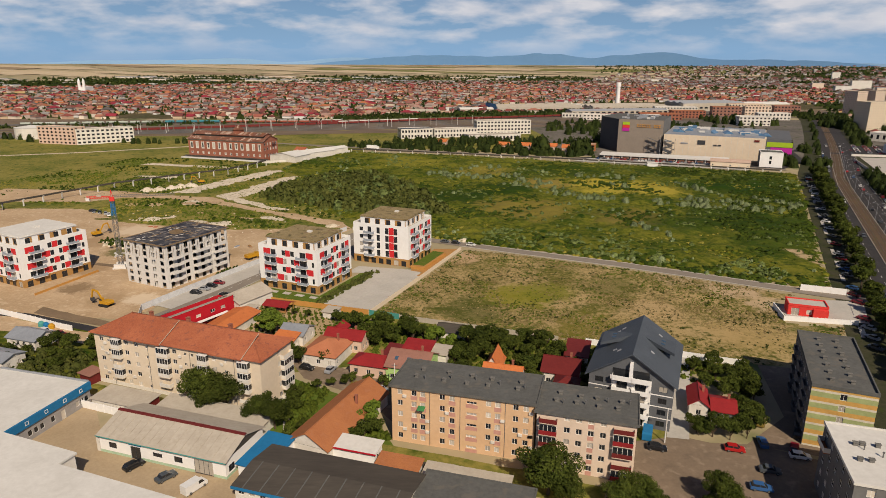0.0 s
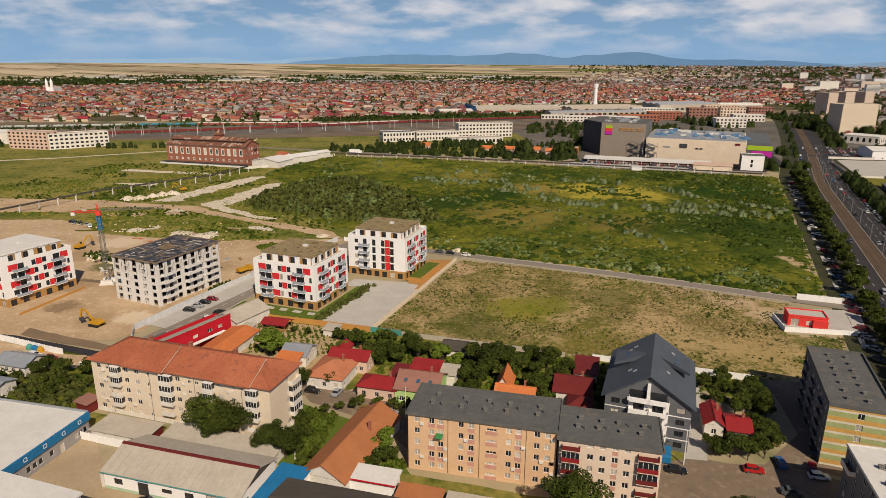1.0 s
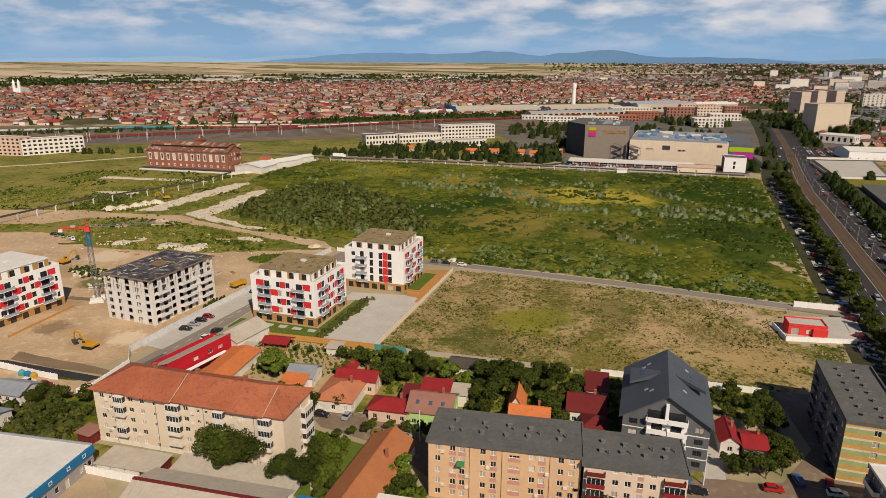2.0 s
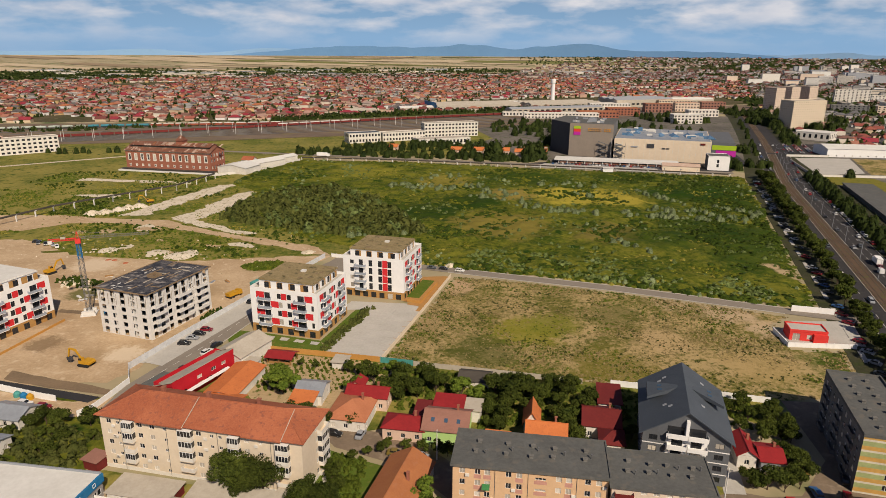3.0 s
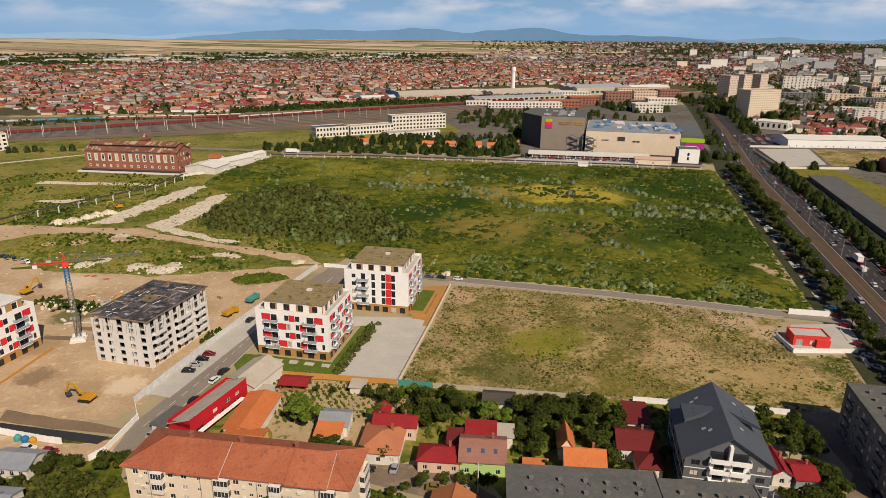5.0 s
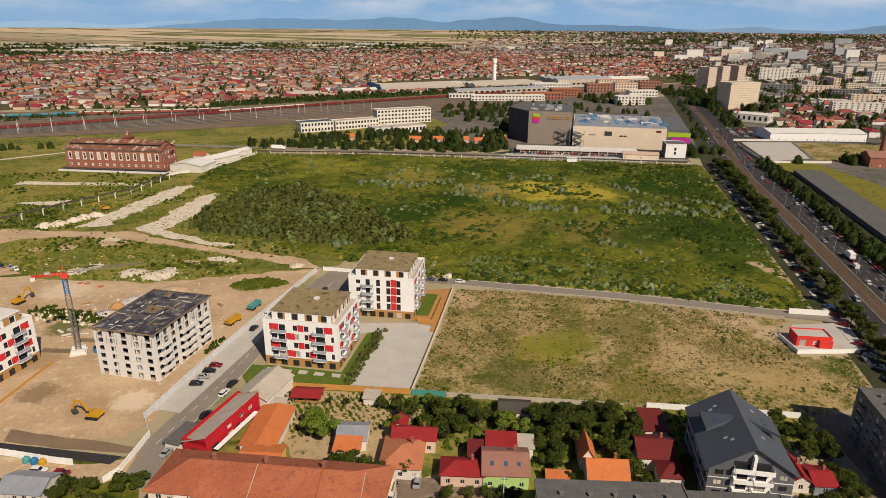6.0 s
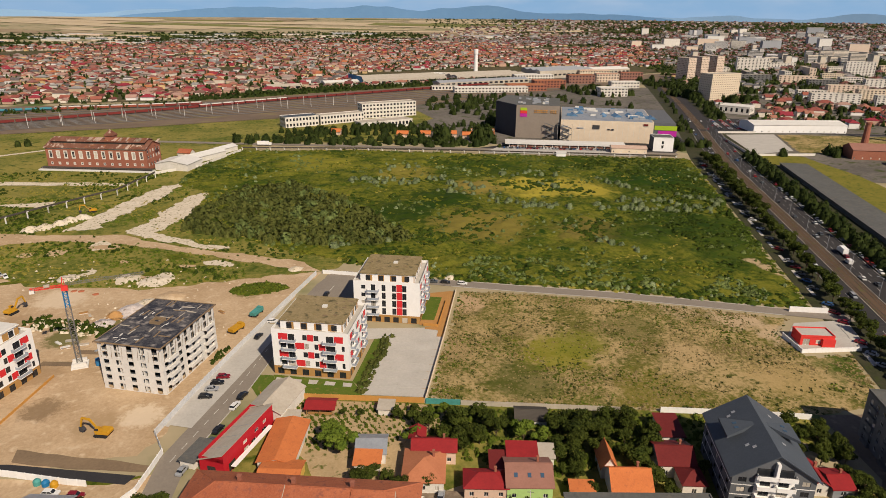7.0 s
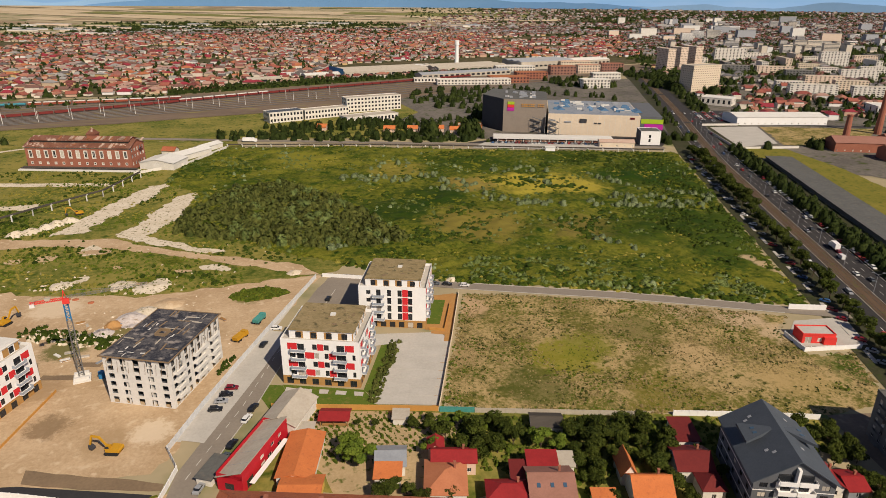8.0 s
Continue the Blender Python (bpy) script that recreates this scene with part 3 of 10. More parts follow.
RUBBLES = [[(-185, 404), (-177, 424), (-168, 451), (-157, 472), (-147, 495), (-134, 500), (-138, 484), (-144, 461), (-155, 441), (-163, 422), (-170, 403)],
           [(-153, 397), (-144, 412), (-135.5, 438), (-128, 464), (-116, 472), (-107, 469), (-107, 459), (-117, 449), (-122, 421), (-129, 406), (-137, 387)],
           [(-165, 378), (-160.5, 385), (-154, 377), (-154.5, 371), (-162, 369)],
           [(-148, 391), (-138, 382), (-118, 367), (-100, 356), (-95, 358), (-114, 371), (-136, 391)],
           [(-240, 466), (-217.5, 457), (-206, 455.6), (-205.6, 468), (-214, 467.4)]]
for k, ring in enumerate(RUBBLES):
    patch("rubble_strip", ring, 0.12 + 0.004 * k, M["rubble"], "strip of pale crushed rubble" if k < 2 else "pale rubble spread on the waste ground", 3.4, 1.4)
patch("rubble_strip", [(-260, 520), (-170, 500), (-168, 507), (-258, 530)], 0.15, M["rubble"], "pale gravel bed in the grass", 1.5)

GREEN = [(-10, 299), (24, 284.6), (70, 264.8), (128, 236), (141, 229.5), (176, 308), (205, 372), (236, 440), (261, 497), (182, 524), (84, 556), (-6, 590), (-100, 606), (-126, 560), (-140, 500), (-118, 470), (-116, 400), (-66, 345), (-40, 325)]
meadow("weed_field", GREEN, 2.2, 1.5, 0.10, M["weeds"], "wide field overgrown with tall green weeds", 0.34)
DRY = [(-27, 204), (4, 280), (24, 274.5), (70, 255), (126, 226), (112, 216), (109, 199), (126, 196), (112, 168), (84, 168), (50, 178), (-8, 195)]
meadow("dry_field", DRY, 1.6, 0.35, 0.08, M["dry"], "dry mown field of straw-coloured grass", 0.3)

# the neighbourhood in front: yards, gardens and lanes
patch("garden_ground", [(-78, 216), (-28, 203), (0, 194), (60, 175), (84, 167), (80, 150), (56, 172), (50, 130), (36, 126), (30, 150), (-8, 144), (-20, 165), (-44, 160), (-48, 170), (-88, 182)], 0.03, M["rough_grass"], "garden soil with grass and vegetable beds", 1.0)
patch("garden_beds", [(-76, 214), (-46, 206), (-30, 201), (-20, 196), (-36, 184), (-34, 168), (-64, 172), (-68, 190)], 0.06, M["gardensoil"], "bare garden soil between the beds", 1.5)
patch("garden_ground", [(-46, 158), (-40, 154), (-22, 144), (-14, 128), (-10, 119), (-18, 118), (-26, 119), (-36, 122), (-46, 133), (-44, 140)], 0.035, M["turf"], "green gardens between the apartment blocks", 0.6)
patch("garden_ground", [(-100, 150), (-94, 151.5), (-70, 143.5), (-46, 136), (-46, 128), (-72, 134), (-98, 142)], 0.04, M["rough_grass"], "grass strip in front of the cream block", 0.6)
patch("garden_path", [(-45.2, 157), (-43.6, 156.6), (-37.6, 131), (-39.0, 130.6)], 0.09, M["concrete"], "narrow pale path beside the apartment block")
patch("works_yard", [(-92, 146), (-80, 128), (-40, 118), (-30, 80), (-130, 80), (-130, 146)], 0.05, M["yard"], "dusty concrete yard of the workshops")
patch("street", [(-48, 169), (-20, 158), (-8, 143), (-12, 132), (-22, 146), (-40, 156)], 0.06, M["street"], "unpaved side street between the houses")
patch("street", [(36.5, 127.5), (52, 131), (58, 128.5), (68, 128), (100, 112), (96, 92), (30, 108)], 0.07, M["street"], "dusty street with parked cars")
patch("street", [(66, 128), (90, 121), (101, 165), (86, 168), (80, 140)], 0.06, M["street"], "asphalt court beside the apartment block")
patch("driveway", [(48.9, 130.4), (53.8, 129.6), (69, 173.6), (65.4, 174.8)], 0.09, M["concrete"], "pale concrete driveway beside the house")
patch("lawn", [(-16, 126), (17, 117), (34, 111), (31, 105), (10, 110), (-18, 120)], 0.06, M["rough_grass"], "grass strip at the foot of the apartment block", 0.6)
patch("meadow_patch", [(-150, 190), (-108, 186), (-95, 158), (-104, 148), (-170, 150), (-200, 170)], 0.05, M["weeds"], "overgrown green plot", 2)

patch("grass_island", [(-92.5, 304), (-86, 308.6), (-77, 309), (-69, 304), (-67.5, 300), (-75, 296.6), (-84, 296), (-91, 299)], 0.20, M["weeds"], "green island of weeds in the bare earth", 1.2, 1.5)
patch("dark_slab", [(-151.5, 252.5), (-140.5, 249.8), (-139.8, 252.6), (-150.8, 255.4)], 0.14, M["darkearth"], "dark concrete strip beside the crane", 0.3)
patch("dark_slab", [(-141, 258.4), (-133.6, 256.4), (-133, 259.2), (-140.2, 261.2)], 0.14, M["darkearth"], "dark steel plates beside the crane", 0.2)
strip("earth_track", [(-420, 560), (-345, 590), (-262, 640), (-210, 668)], 5.0, 0.11, M["rubble"], "pale dirt track across the grass", "ground")
# trodden, stony and grassy patches over the waste land
rnd = random.Random(41)
for k in range(30):
    x, y = rnd.uniform(-205, -80), rnd.uniform(322, 392)
    if y > 366 - 0.62 * (x + 140) or y > 382:
        continue
    a, b, t = rnd.uniform(3, 11), rnd.uniform(1.5, 4.5), radians(rnd.uniform(-35, 5))
    ring = [(x + a * math.cos(q) * math.cos(t) - b * math.sin(q) * math.sin(t), y + a * math.cos(q) * math.sin(t) + b * math.sin(q) * math.cos(t)) for q in (math.tau * i / 12 for i in range(12))]
    kind = k % 3
    patch(("stony_patch", "grass_patch", "earth_patch")[kind], ring, 0.135 + 0.0015 * k, (M["rubble"], M["weeds"], M["earth"])[kind], ("pale stony patch on the waste ground", "green patch of weeds on the waste ground", "trodden bare patch on the waste ground")[kind], 2.2, 1.5)
patch("lawn", [(-49, 219), (-45, 210), (-30, 247), (-36, 251)], 0.11, M["turf"], "narrow lawn beside the car park")
for k in range(5):
    patch("terrace", [(-73 + 5.2 * k, 226.8 - 1.95 * k), (-70 + 5.2 * k, 225.6 - 1.95 * k), (-70.8 + 5.2 * k, 223.4 - 1.95 * k), (-73.6 + 5.2 * k, 224.4 - 1.95 * k)], 0.16, M["concrete"], "small pale terrace of a ground-floor flat", 0.5, 1.0)
# streets
strip("estate_road", [(-102.5, 176), (-100, 191), (-86.6, 220), (-75, 250), (-68, 264), (-52, 300), (-44, 312)], 8.0, 0.14, M["oldasphalt"], "grey estate road with a dashed centre line")
strip("parking_bay", [(-100.5, 206), (-92, 224), (-83, 243), (-73, 266)], 7.4, 0.15, M["concrete"], "pale paved parking bays along the estate road", "pavement")
strip("pavement", [(-104.6, 207), (-96, 225.5), (-87, 244.5), (-76.5, 268), (-66, 292)], 2.2, 0.18, M["concrete"], "pale concrete pavement along the site fence", "pavement")
patch("fresh_road", [(-220, 214), (-142.5, 198.8), (-108.6, 186.3), (-110.8, 183.3), (-141, 194.9), (-220, 208)], 0.14, M["freshasphalt"], "newly laid black asphalt street")
patch("yard_ground", [(-190, 208), (-139, 192), (-115.5, 184), (-103, 186), (-101, 178), (-112, 176), (-123, 179.5), (-137, 183), (-190, 198)], 0.11, M["earth"], "pale trodden yard behind the precast wall", 0.5)
patch("earth_bed", [(-142, 205), (-106, 190), (-106.5, 187.2), (-124, 192.2), (-142, 199.4)], 0.125, M["darkearth"], "bed of dark freshly dug earth", 0.5)
strip("field_road", [(-44, 312), (-20, 300), (3, 289.5), (25, 279.7), (70, 260.5), (127, 231.5), (150, 220)], 6.4, 0.16, M["oldasphalt"], "straight grey asphalt road between the fields")
patch("car_park", [(-47.5, 210.7), (-28.4, 204.8), (-12.8, 243.9), (-15, 250), (-40, 255), (-44, 246), (-32.5, 246)], 0.12, M["concrete"], "pale concrete car park of the apartment houses")
patch("car_park", [(-66, 272), (-36, 262), (-26, 292), (-36, 310), (-50, 312)], 0.11, M["oldasphalt"], "grey car park behind the apartment houses")
# concrete slabs of the car park, laid with open joints
slabs = thing("paving", -38.0, 207.8, 0, "pale concrete slabs of the car park", "paving", z=0.12, kind="structure")
e1, e2 = Vector((19.1, -5.9)) / 4, Vector((15.4, 37.4)) / 8
slab_mesh = Geo().prism([tuple(0.02 * (e1 + e2)), tuple(0.98 * e1 + 0.02 * e2), tuple(0.98 * (e1 + e2)), tuple(0.02 * e1 + 0.98 * e2)], 0, 0.05).mesh("slab", M["concrete"])
for i in range(4):
    for j in range(8):
        p = Vector((-47.2, 210.4)) + e1 * i + e2 * j - Vector((-38.0, 207.8))
        part("slab", slab_mesh, None, slabs, m=pose(p.x, p.y, 0))
M["bark_bed"] = mat("ochre_bark_mulch", (0.42, 0.225, 0.075), (0.34, 0.175, 0.06), big=0.3, fine=2.0, bump=0.3)
patch("bark_bed", [(-30.4, 203.2), (-28.9, 202.7), (-12.0, 244.6), (2.0, 280.6), (-0.4, 281.4), (-4.6, 272), (-13.6, 250.2), (-17.6, 251.4), (-18.2, 249.6), (-13.4, 247.4)], 0.15, M["bark_bed"], "ochre bark bed along the boundary wall")
patch("bark_bed", [(-19.5, 253.2), (-13.4, 250.8), (-4.6, 272.2), (0.4, 281.6), (-9.6, 281.6)], 0.125, M["bark_bed"], "ochre bark beds of the ground-floor gardens")
patch("lawn", [(-84, 232), (-74, 228.5), (-72, 216), (-78, 214)], 0.10, M["turf"], "small green lawn beside the road")
patch("lawn", [(-74, 229), (-49, 219), (-46, 209), (-72, 217)], 0.12, M["turf"], "garden lawn behind the ground-floor flats")
patch("lawn", [(-19, 258), (-13, 256), (-5, 276), (-10, 278)], 0.14, M["turf"], "garden lawn behind the ground-floor flats")

BX, BY = Vector((0.41, 0.912)), Vector((0.912, -0.41))


def avenue(along, across):
    """A place on the avenue: metres along it and across it; past the crossing it swings gently aside."""
    p = BX * along + BY * (across + (32 * (1 - math.exp((560 - along) / 380)) if along > 560 else 0.0))
    return p.x, p.y


def avenue_line(across, a=60, b=1300, n=40):
    return [avenue(a + (b - a) * i / n, across) for i in range(n + 1)]


# both verges carry the trees' shade as dark paint
strip("avenue_verge", avenue_line(42), 14.8, 0.10, M["verge"], "dusty strip of parking and trees along the avenue, tree shade in its colour", "pavement")
strip("carriageway", avenue_line(53.6), 8.6, 0.15, M["asphalt"], "worn asphalt carriageway of the avenue")
strip("tramway", avenue_line(61.8), 7.8, 0.17, M["trambed"], "tram bed of brown ballast in the middle of the avenue", "track")
strip("carriageway", avenue_line(71.6), 11.8, 0.15, M["asphalt"], "worn asphalt carriageway of the avenue")
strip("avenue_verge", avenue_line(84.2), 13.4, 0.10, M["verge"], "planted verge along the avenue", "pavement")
for across in (58.2, 59.7, 62.6, 64.1):
    g = Geo()
    line = avenue_line(across + 0.7)
    for p, q in zip(line, line[1:]):
        g.tube((*p, 0.24), (*q, 0.24), 0.07, n=4)
    whole("rail", g, M["steel"], "steel tram rail set in the ballast", "rail", "structure")
def kerb(line, off, label="pale concrete kerb"):
    """A raised kerb beside a road."""
    g = Geo()
    v = [Vector(p) for p in line]
    for a, b in zip(v, v[1:]):
        d = (b - a).normalized()
        s = Vector((-d.y, d.x)) * off
        a2, b2 = a + s, b + s
        g.box(0, -0.1, 0.1, (b - a).length, 0.1, 0.32, 0, pose(a2.x, a2.y, 0, 0, 0, math.degrees(math.atan2(d.y, d.x))))
    whole("kerb", g, M["concrete"], label + " along the road", "kerb", "structure")


kerb([(-101, 190), (-86.6, 220), (-75, 250), (-68, 264), (-52, 300)], -4.1)
kerb([(3, 289.5), (25, 279.7), (70, 260.5), (127, 231.5)], 3.3)
kerb([(3, 289.5), (25, 279.7), (70, 260.5), (127, 231.5)], -3.3)
for across in (49.3, 57.9, 65.7, 77.5):
    kerb(avenue_line(across, 120, 720, 6), 0)
# lane dashes
for across in (53.6, 69.6, 73.4):
    g = Geo()
    for k in range(60):
        x0, y0 = avenue(150 + 9 * k, across)
        x1, y1 = avenue(153.6 + 9 * k, across)
        s = BY * 0.09
        g.quad((x0 - s.x, y0 - s.y, 0.165), (x0 + s.x, y0 + s.y, 0.165), (x1 + s.x, y1 + s.y, 0.165), (x1 - s.x, y1 - s.y, 0.165))
    whole("lane_marking", g, M["paint"], "worn white lane dashes", "marking", "structure")
g = Geo()
for (x0, y0), (x1, y1), n in (((-101, 190), (-86.6, 220), 6), ((-86.6, 220), (-75, 250), 6), ((-75, 250), (-68, 264), 3)):
    d = Vector((x1 - x0, y1 - y0)) / n
    s = Vector((-d.y, d.x)).normalized() * 0.09
    for k in range(n):
        a, b = Vector((x0, y0)) + d * k, Vector((x0, y0)) + d * (k + 0.5)
        g.quad((a.x - s.x, a.y - s.y, 0.155), (b.x - s.x, b.y - s.y, 0.155), (b.x + s.x, b.y + s.y, 0.155), (a.x + s.x, a.y + s.y, 0.155))
whole("lane_marking", g, M["paint"], "white dashes along the estate road", "marking", "structure")

# railway lands
patch("rail_yard", [(-900, 700), (-430, 715), (-330, 728), (-210, 744), (-125, 766), (-52, 781), (90, 850), (420, 1010), (760, 1180), (740, 1230), (380, 1120), (120, 1070), (-250, 930), (-900, 930)], 0.3, M["ballast"], "brown ballast of a wide railway yard")
patch("dry_verge", [(-900, 640), (-300, 660), (-80, 640), (70, 604), (60, 690), (100, 745), (90, 849), (-52, 780), (-125, 765), (-210, 743), (-330, 727), (-430, 714), (-900, 699)], 0.2, M["rough_grass"], "waste ground with dry grass beside the railway")
patch("works_ground", [(70, 604), (120, 590), (270, 560), avenue(640, 36), avenue(740, 36), avenue(850, 36), avenue(1000, 36), avenue(1110, 36), (420, 1008), (90, 849), (100, 745), (60, 690)], 0.2, M["yards"], "dusty yards between railway and shopping centre")
patch("town_ground", [(-1700, 950), (-250, 950), (120, 1080), (380, 1130), (720, 1240), (1700, 1100), (2600, 3000), (-2400, 2900)], 0.25, M["townland"], "gardens and streets of the town", 8)
patch("town_ground", [avenue(500, 96), avenue(560, 91), avenue(640, 91), avenue(720, 91), avenue(850, 91), avenue(1000, 91), avenue(1150, 91), avenue(1320, 91), (1700, 1100), (1300, 300), (420, 300), (330, 420)], 0.22, M["yards"], "streets and yards of the town", 5)
strip("cross_street", [(300, 640), (500, 560), (900, 400)], 9, 0.3, M["asphalt"], "grey side street of the town")
strip("cross_street", [(430, 820), (700, 700), (1100, 520)], 8, 0.3, M["asphalt"], "grey side street of the town")
patch("hard_standing", [(367, 606), (413, 604), (450, 674), (411, 684), (396, 688)], 0.34, M["asphalt"], "asphalt car park beside the avenue")
patch("hard_standing", [(100, 575), (180, 600), (170, 700), (240, 790), (340, 770), (330, 650), (300, 560), (262, 520)], 0.32, M["asphalt"], "asphalt yards round the shopping centre")

# ---------------------------------------------------------------- building kit
SHARED = {}


def shared(key, make):
    if key not in SHARED:
        SHARED[key] = make()
    return SHARED[key]


def plot(fl, fr, depth):
    """Centre, turn and length of a plot from its two front corners and its depth."""
    fl, fr = Vector(fl), Vector(fr)
    d = fr - fl
    c = (fl + fr) / 2 + Vector((-d.y, d.x)).normalized() * depth / 2
    return c.x, c.y, math.degrees(math.atan2(d.y, d.x)), d.length


def side_frame(L, W, side):
    x, y, a = {"F": (-L / 2, -W / 2, 0), "R": (L / 2, -W / 2, 90), "B": (L / 2, W / 2, 180), "L": (-L / 2, W / 2, 270)}[side]
    return pose(x, y, 0, 0, 0, a)


def facade(g, m, width, z0, z1, holes, tone=None, cu=(), cz=(), depth=0.22):
    """One wall face with openings that go through it: holes are (u, z, w, h), u and z the lower left corner."""
    us = sorted({0.0, width, *cu, *[h[0] for h in holes], *[h[0] + h[2] for h in holes]})
    zs = sorted({z0, z1, *cz, *[h[1] for h in holes], *[h[1] + h[3] for h in holes]})
    us, zs = [u for u in us if -1e-6 <= u <= width + 1e-6], [z for z in zs if z0 - 1e-6 <= z <= z1 + 1e-6]
    for za, zb in zip(zs, zs[1:]):
        for ua, ub in zip(us, us[1:]):
            if ub - ua < 1e-5 or zb - za < 1e-5:
                continue
            u, z = (ua + ub) / 2, (za + zb) / 2
            if any(h[0] < u < h[0] + h[2] and h[1] < z < h[1] + h[3] for h in holes):
                continue
            g.quad((ua, 0, za), (ub, 0, za), (ub, 0, zb), (ua, 0, zb), tone(u, z) if tone else 0, m)
    for u, z, w, h in [x[:4] for x in holes]:
        k = tone(u - 0.05, z + h / 2) if tone else 0
        a, b, c, d = (u, z), (u + w, z), (u + w, z + h), (u, z + h)
        for p, q in ((a, b), (b, c), (c, d), (d, a)):
            g.quad((p[0], 0, p[1]), (p[0], depth, p[1]), (q[0], depth, q[1]), (q[0], 0, q[1]), k, m)


def frame_geo(w, h, leaves, t=0.07):
    g = Geo()
    g.box(0, 0, 0, w, 0.08, t).box(0, 0, h - t, w, 0.08, h).box(0, 0, t, t, 0.08, h - t).box(w - t, 0, t, w, 0.08, h - t)
    for k in range(1, leaves):
        x = w * k / leaves
        g.box(x - t / 2, 0, t, x + t / 2, 0.08, h - t)
    return g


CHANCE = random.Random(17)


def window(parent, m, u, z, w, h, style="white", leaves=2):
    drawn = CHANCE.random() < (0.4 if style == "white" else 0.12)
    key = (round(w, 2), round(h, 2), style, leaves)
    ma = M["darkframe"] if style == "dark" else M["frame"]
    fm = shared(("fr", *key), lambda: frame_geo(w, h, leaves).mesh("window_frame", ma))
    pm = shared(("pa", drawn, *key), lambda: Geo().box(0.03, 0, 0.03, w - 0.03, 0.03, h - 0.03).mesh("pane", M["blind"] if drawn else M["pane"]))
    ob = part("window", fm, None, parent, m=m @ pose(u, 0.10, z))
    part("pane", pm, None, ob, m=pose(0, 0.035, 0))
    return ob


def rows(us, zs, w, h, style="white", leaves=2):
    return [(u, z, w, h, style, leaves) for z in zs for u in us]


def roof_gable(g, L, W, z, h, over=0.5, mi=0, thick=0.18, along="x", end=None):
    """A ridged roof with thickness; its gable ends are filled with slot end."""
    a, b = (L, W) if along == "x" else (W, L)
    m = Matrix() if along == "x" else pose(0, 0, 0, 0, 0, 90)
    y, x, s = b / 2 + over, a / 2 + over, h / (b / 2)
    ze = z - over * s
    prof = [(-y, ze), (0, z + h), (y, ze), (y, ze + thick), (0, z + h + thick), (-y, ze + thick)]
    m2 = m @ pose(0, 0, 0, 0, 0, 90)
    g.side([(-p[0], p[1]) for p in prof][::-1], -x, x, mi, m2)
    if end is not None:
        for sx in (-1, 1):
            p = [(sx * a / 2, -b / 2, z), (sx * a / 2, b / 2, z), (sx * a / 2, 0, z + h)]
            g.add(p, [(0, 1, 2)], end, m)


def roof_hip(g, L, W, z, h, over=0.6, mi=0, inset=None):
    x, y = L / 2 + over, W / 2 + over
    i = inset if inset is not None else min(W, L) / 2
    rx = max(0.05, L / 2 - i)
    p = [(-x, -y, z), (x, -y, z), (x, y, z), (-x, y, z), (-x, -y, z + 0.15), (x, -y, z + 0.15), (x, y, z + 0.15), (-x, y, z + 0.15), (-rx, 0, z + h), (rx, 0, z + h)]
    g.add(p, [(3, 2, 1, 0), (0, 1, 5, 4), (1, 2, 6, 5), (2, 3, 7, 6), (3, 0, 4, 7), (4, 5, 9, 8), (5, 6, 9), (6, 7, 8, 9), (7, 4, 8)], mi)


def roof_flat(top, L, W, z, deck, rim, parapet=0.5, over=0.0, t=0.3):
    x, y = L / 2 + over, W / 2 + over
    g = Geo().box(-x + t, -y + t, z - 0.25, x - t, y - t, z)
    part("roof", g, deck, top)
    g = Geo()
    for b in ((-x, -y, x, -y + t), (-x, y - t, x, y), (-x, -y + t, -x + t, y - t), (x - t, -y + t, x, y - t)):
        g.box(b[0], b[1], z - 0.3, b[2], b[3], z + parapet)
    part("parapet", g, rim, top)


def block(name, label, category, fl, fr, W, H, sides, walls, tone=None, cu=(), cz=(), base=0.0, group="", pitch=0.0):
    """A house: an empty at its base, its wall with openings, and each window."""
    cx, cy, rz, L = plot(fl, fr, W)
    top = thing(name, cx, cy, rz + pitch, label, category, group)
    g = Geo()
    for s in "FRBL":
        m = side_frame(L, W, s)
        width = L if s in "FB" else W
        holes = sides.get(s, [])
        t = (lambda u, z, s=s: tone(s, u, z)) if tone else None
        facade(g, m, width, base, H, holes, t, cu.get(s, ()) if cu else (), cz)
        for u, z, w, h, *st in holes:
            style, leaves = (st + ["white", 2][len(st):])[:2]
            if style != "open":
                window(top, m, u, z, w, h, style, leaves)
    part("wall", g, walls, top)
    return top, L


def even(width, n, w, margin):
    """Left edges of n openings of width w, evenly set along a wall."""
    if n == 1:
        return [width / 2 - w / 2]
    return [margin + (width - 2 * margin - w) * i / (n - 1) for i in range(n)]


def balcony(parent, m, u, z, w, d, solid, rail_mat, slab_mat, label=""):
    g = Geo().box(u, -d, z - 0.18, u + w, 0, z, 0)
    ob = part("balcony", g, slab_mat, parent, label, m=m)
    g = Geo()
    if solid:
        g.box(u, -d, z, u + w, -d + 0.06, z + 1.0).box(u, -d + 0.06, z, u + 0.06, 0, z + 1.0).box(u + w - 0.06, -d + 0.06, z, u + w, 0, z + 1.0)
    else:
        g.box(u, -d, z + 0.95, u + w, -d + 0.05, z + 1.0).box(u, -d, z + 0.05, u + w, -d + 0.02, z + 0.9)
        for k in range(4):
            x = u + (w - 0.05) * k / 3
            g.box(x, -d, z, x + 0.05, -d + 0.05, z + 0.95)
        g.box(u, -d + 0.05, z + 0.05, u + 0.03, 0, z + 1.0).box(u + w - 0.03, -d + 0.05, z + 0.05, u + w, 0, z + 1.0)
    part("railing", g, rail_mat, ob)
    return ob

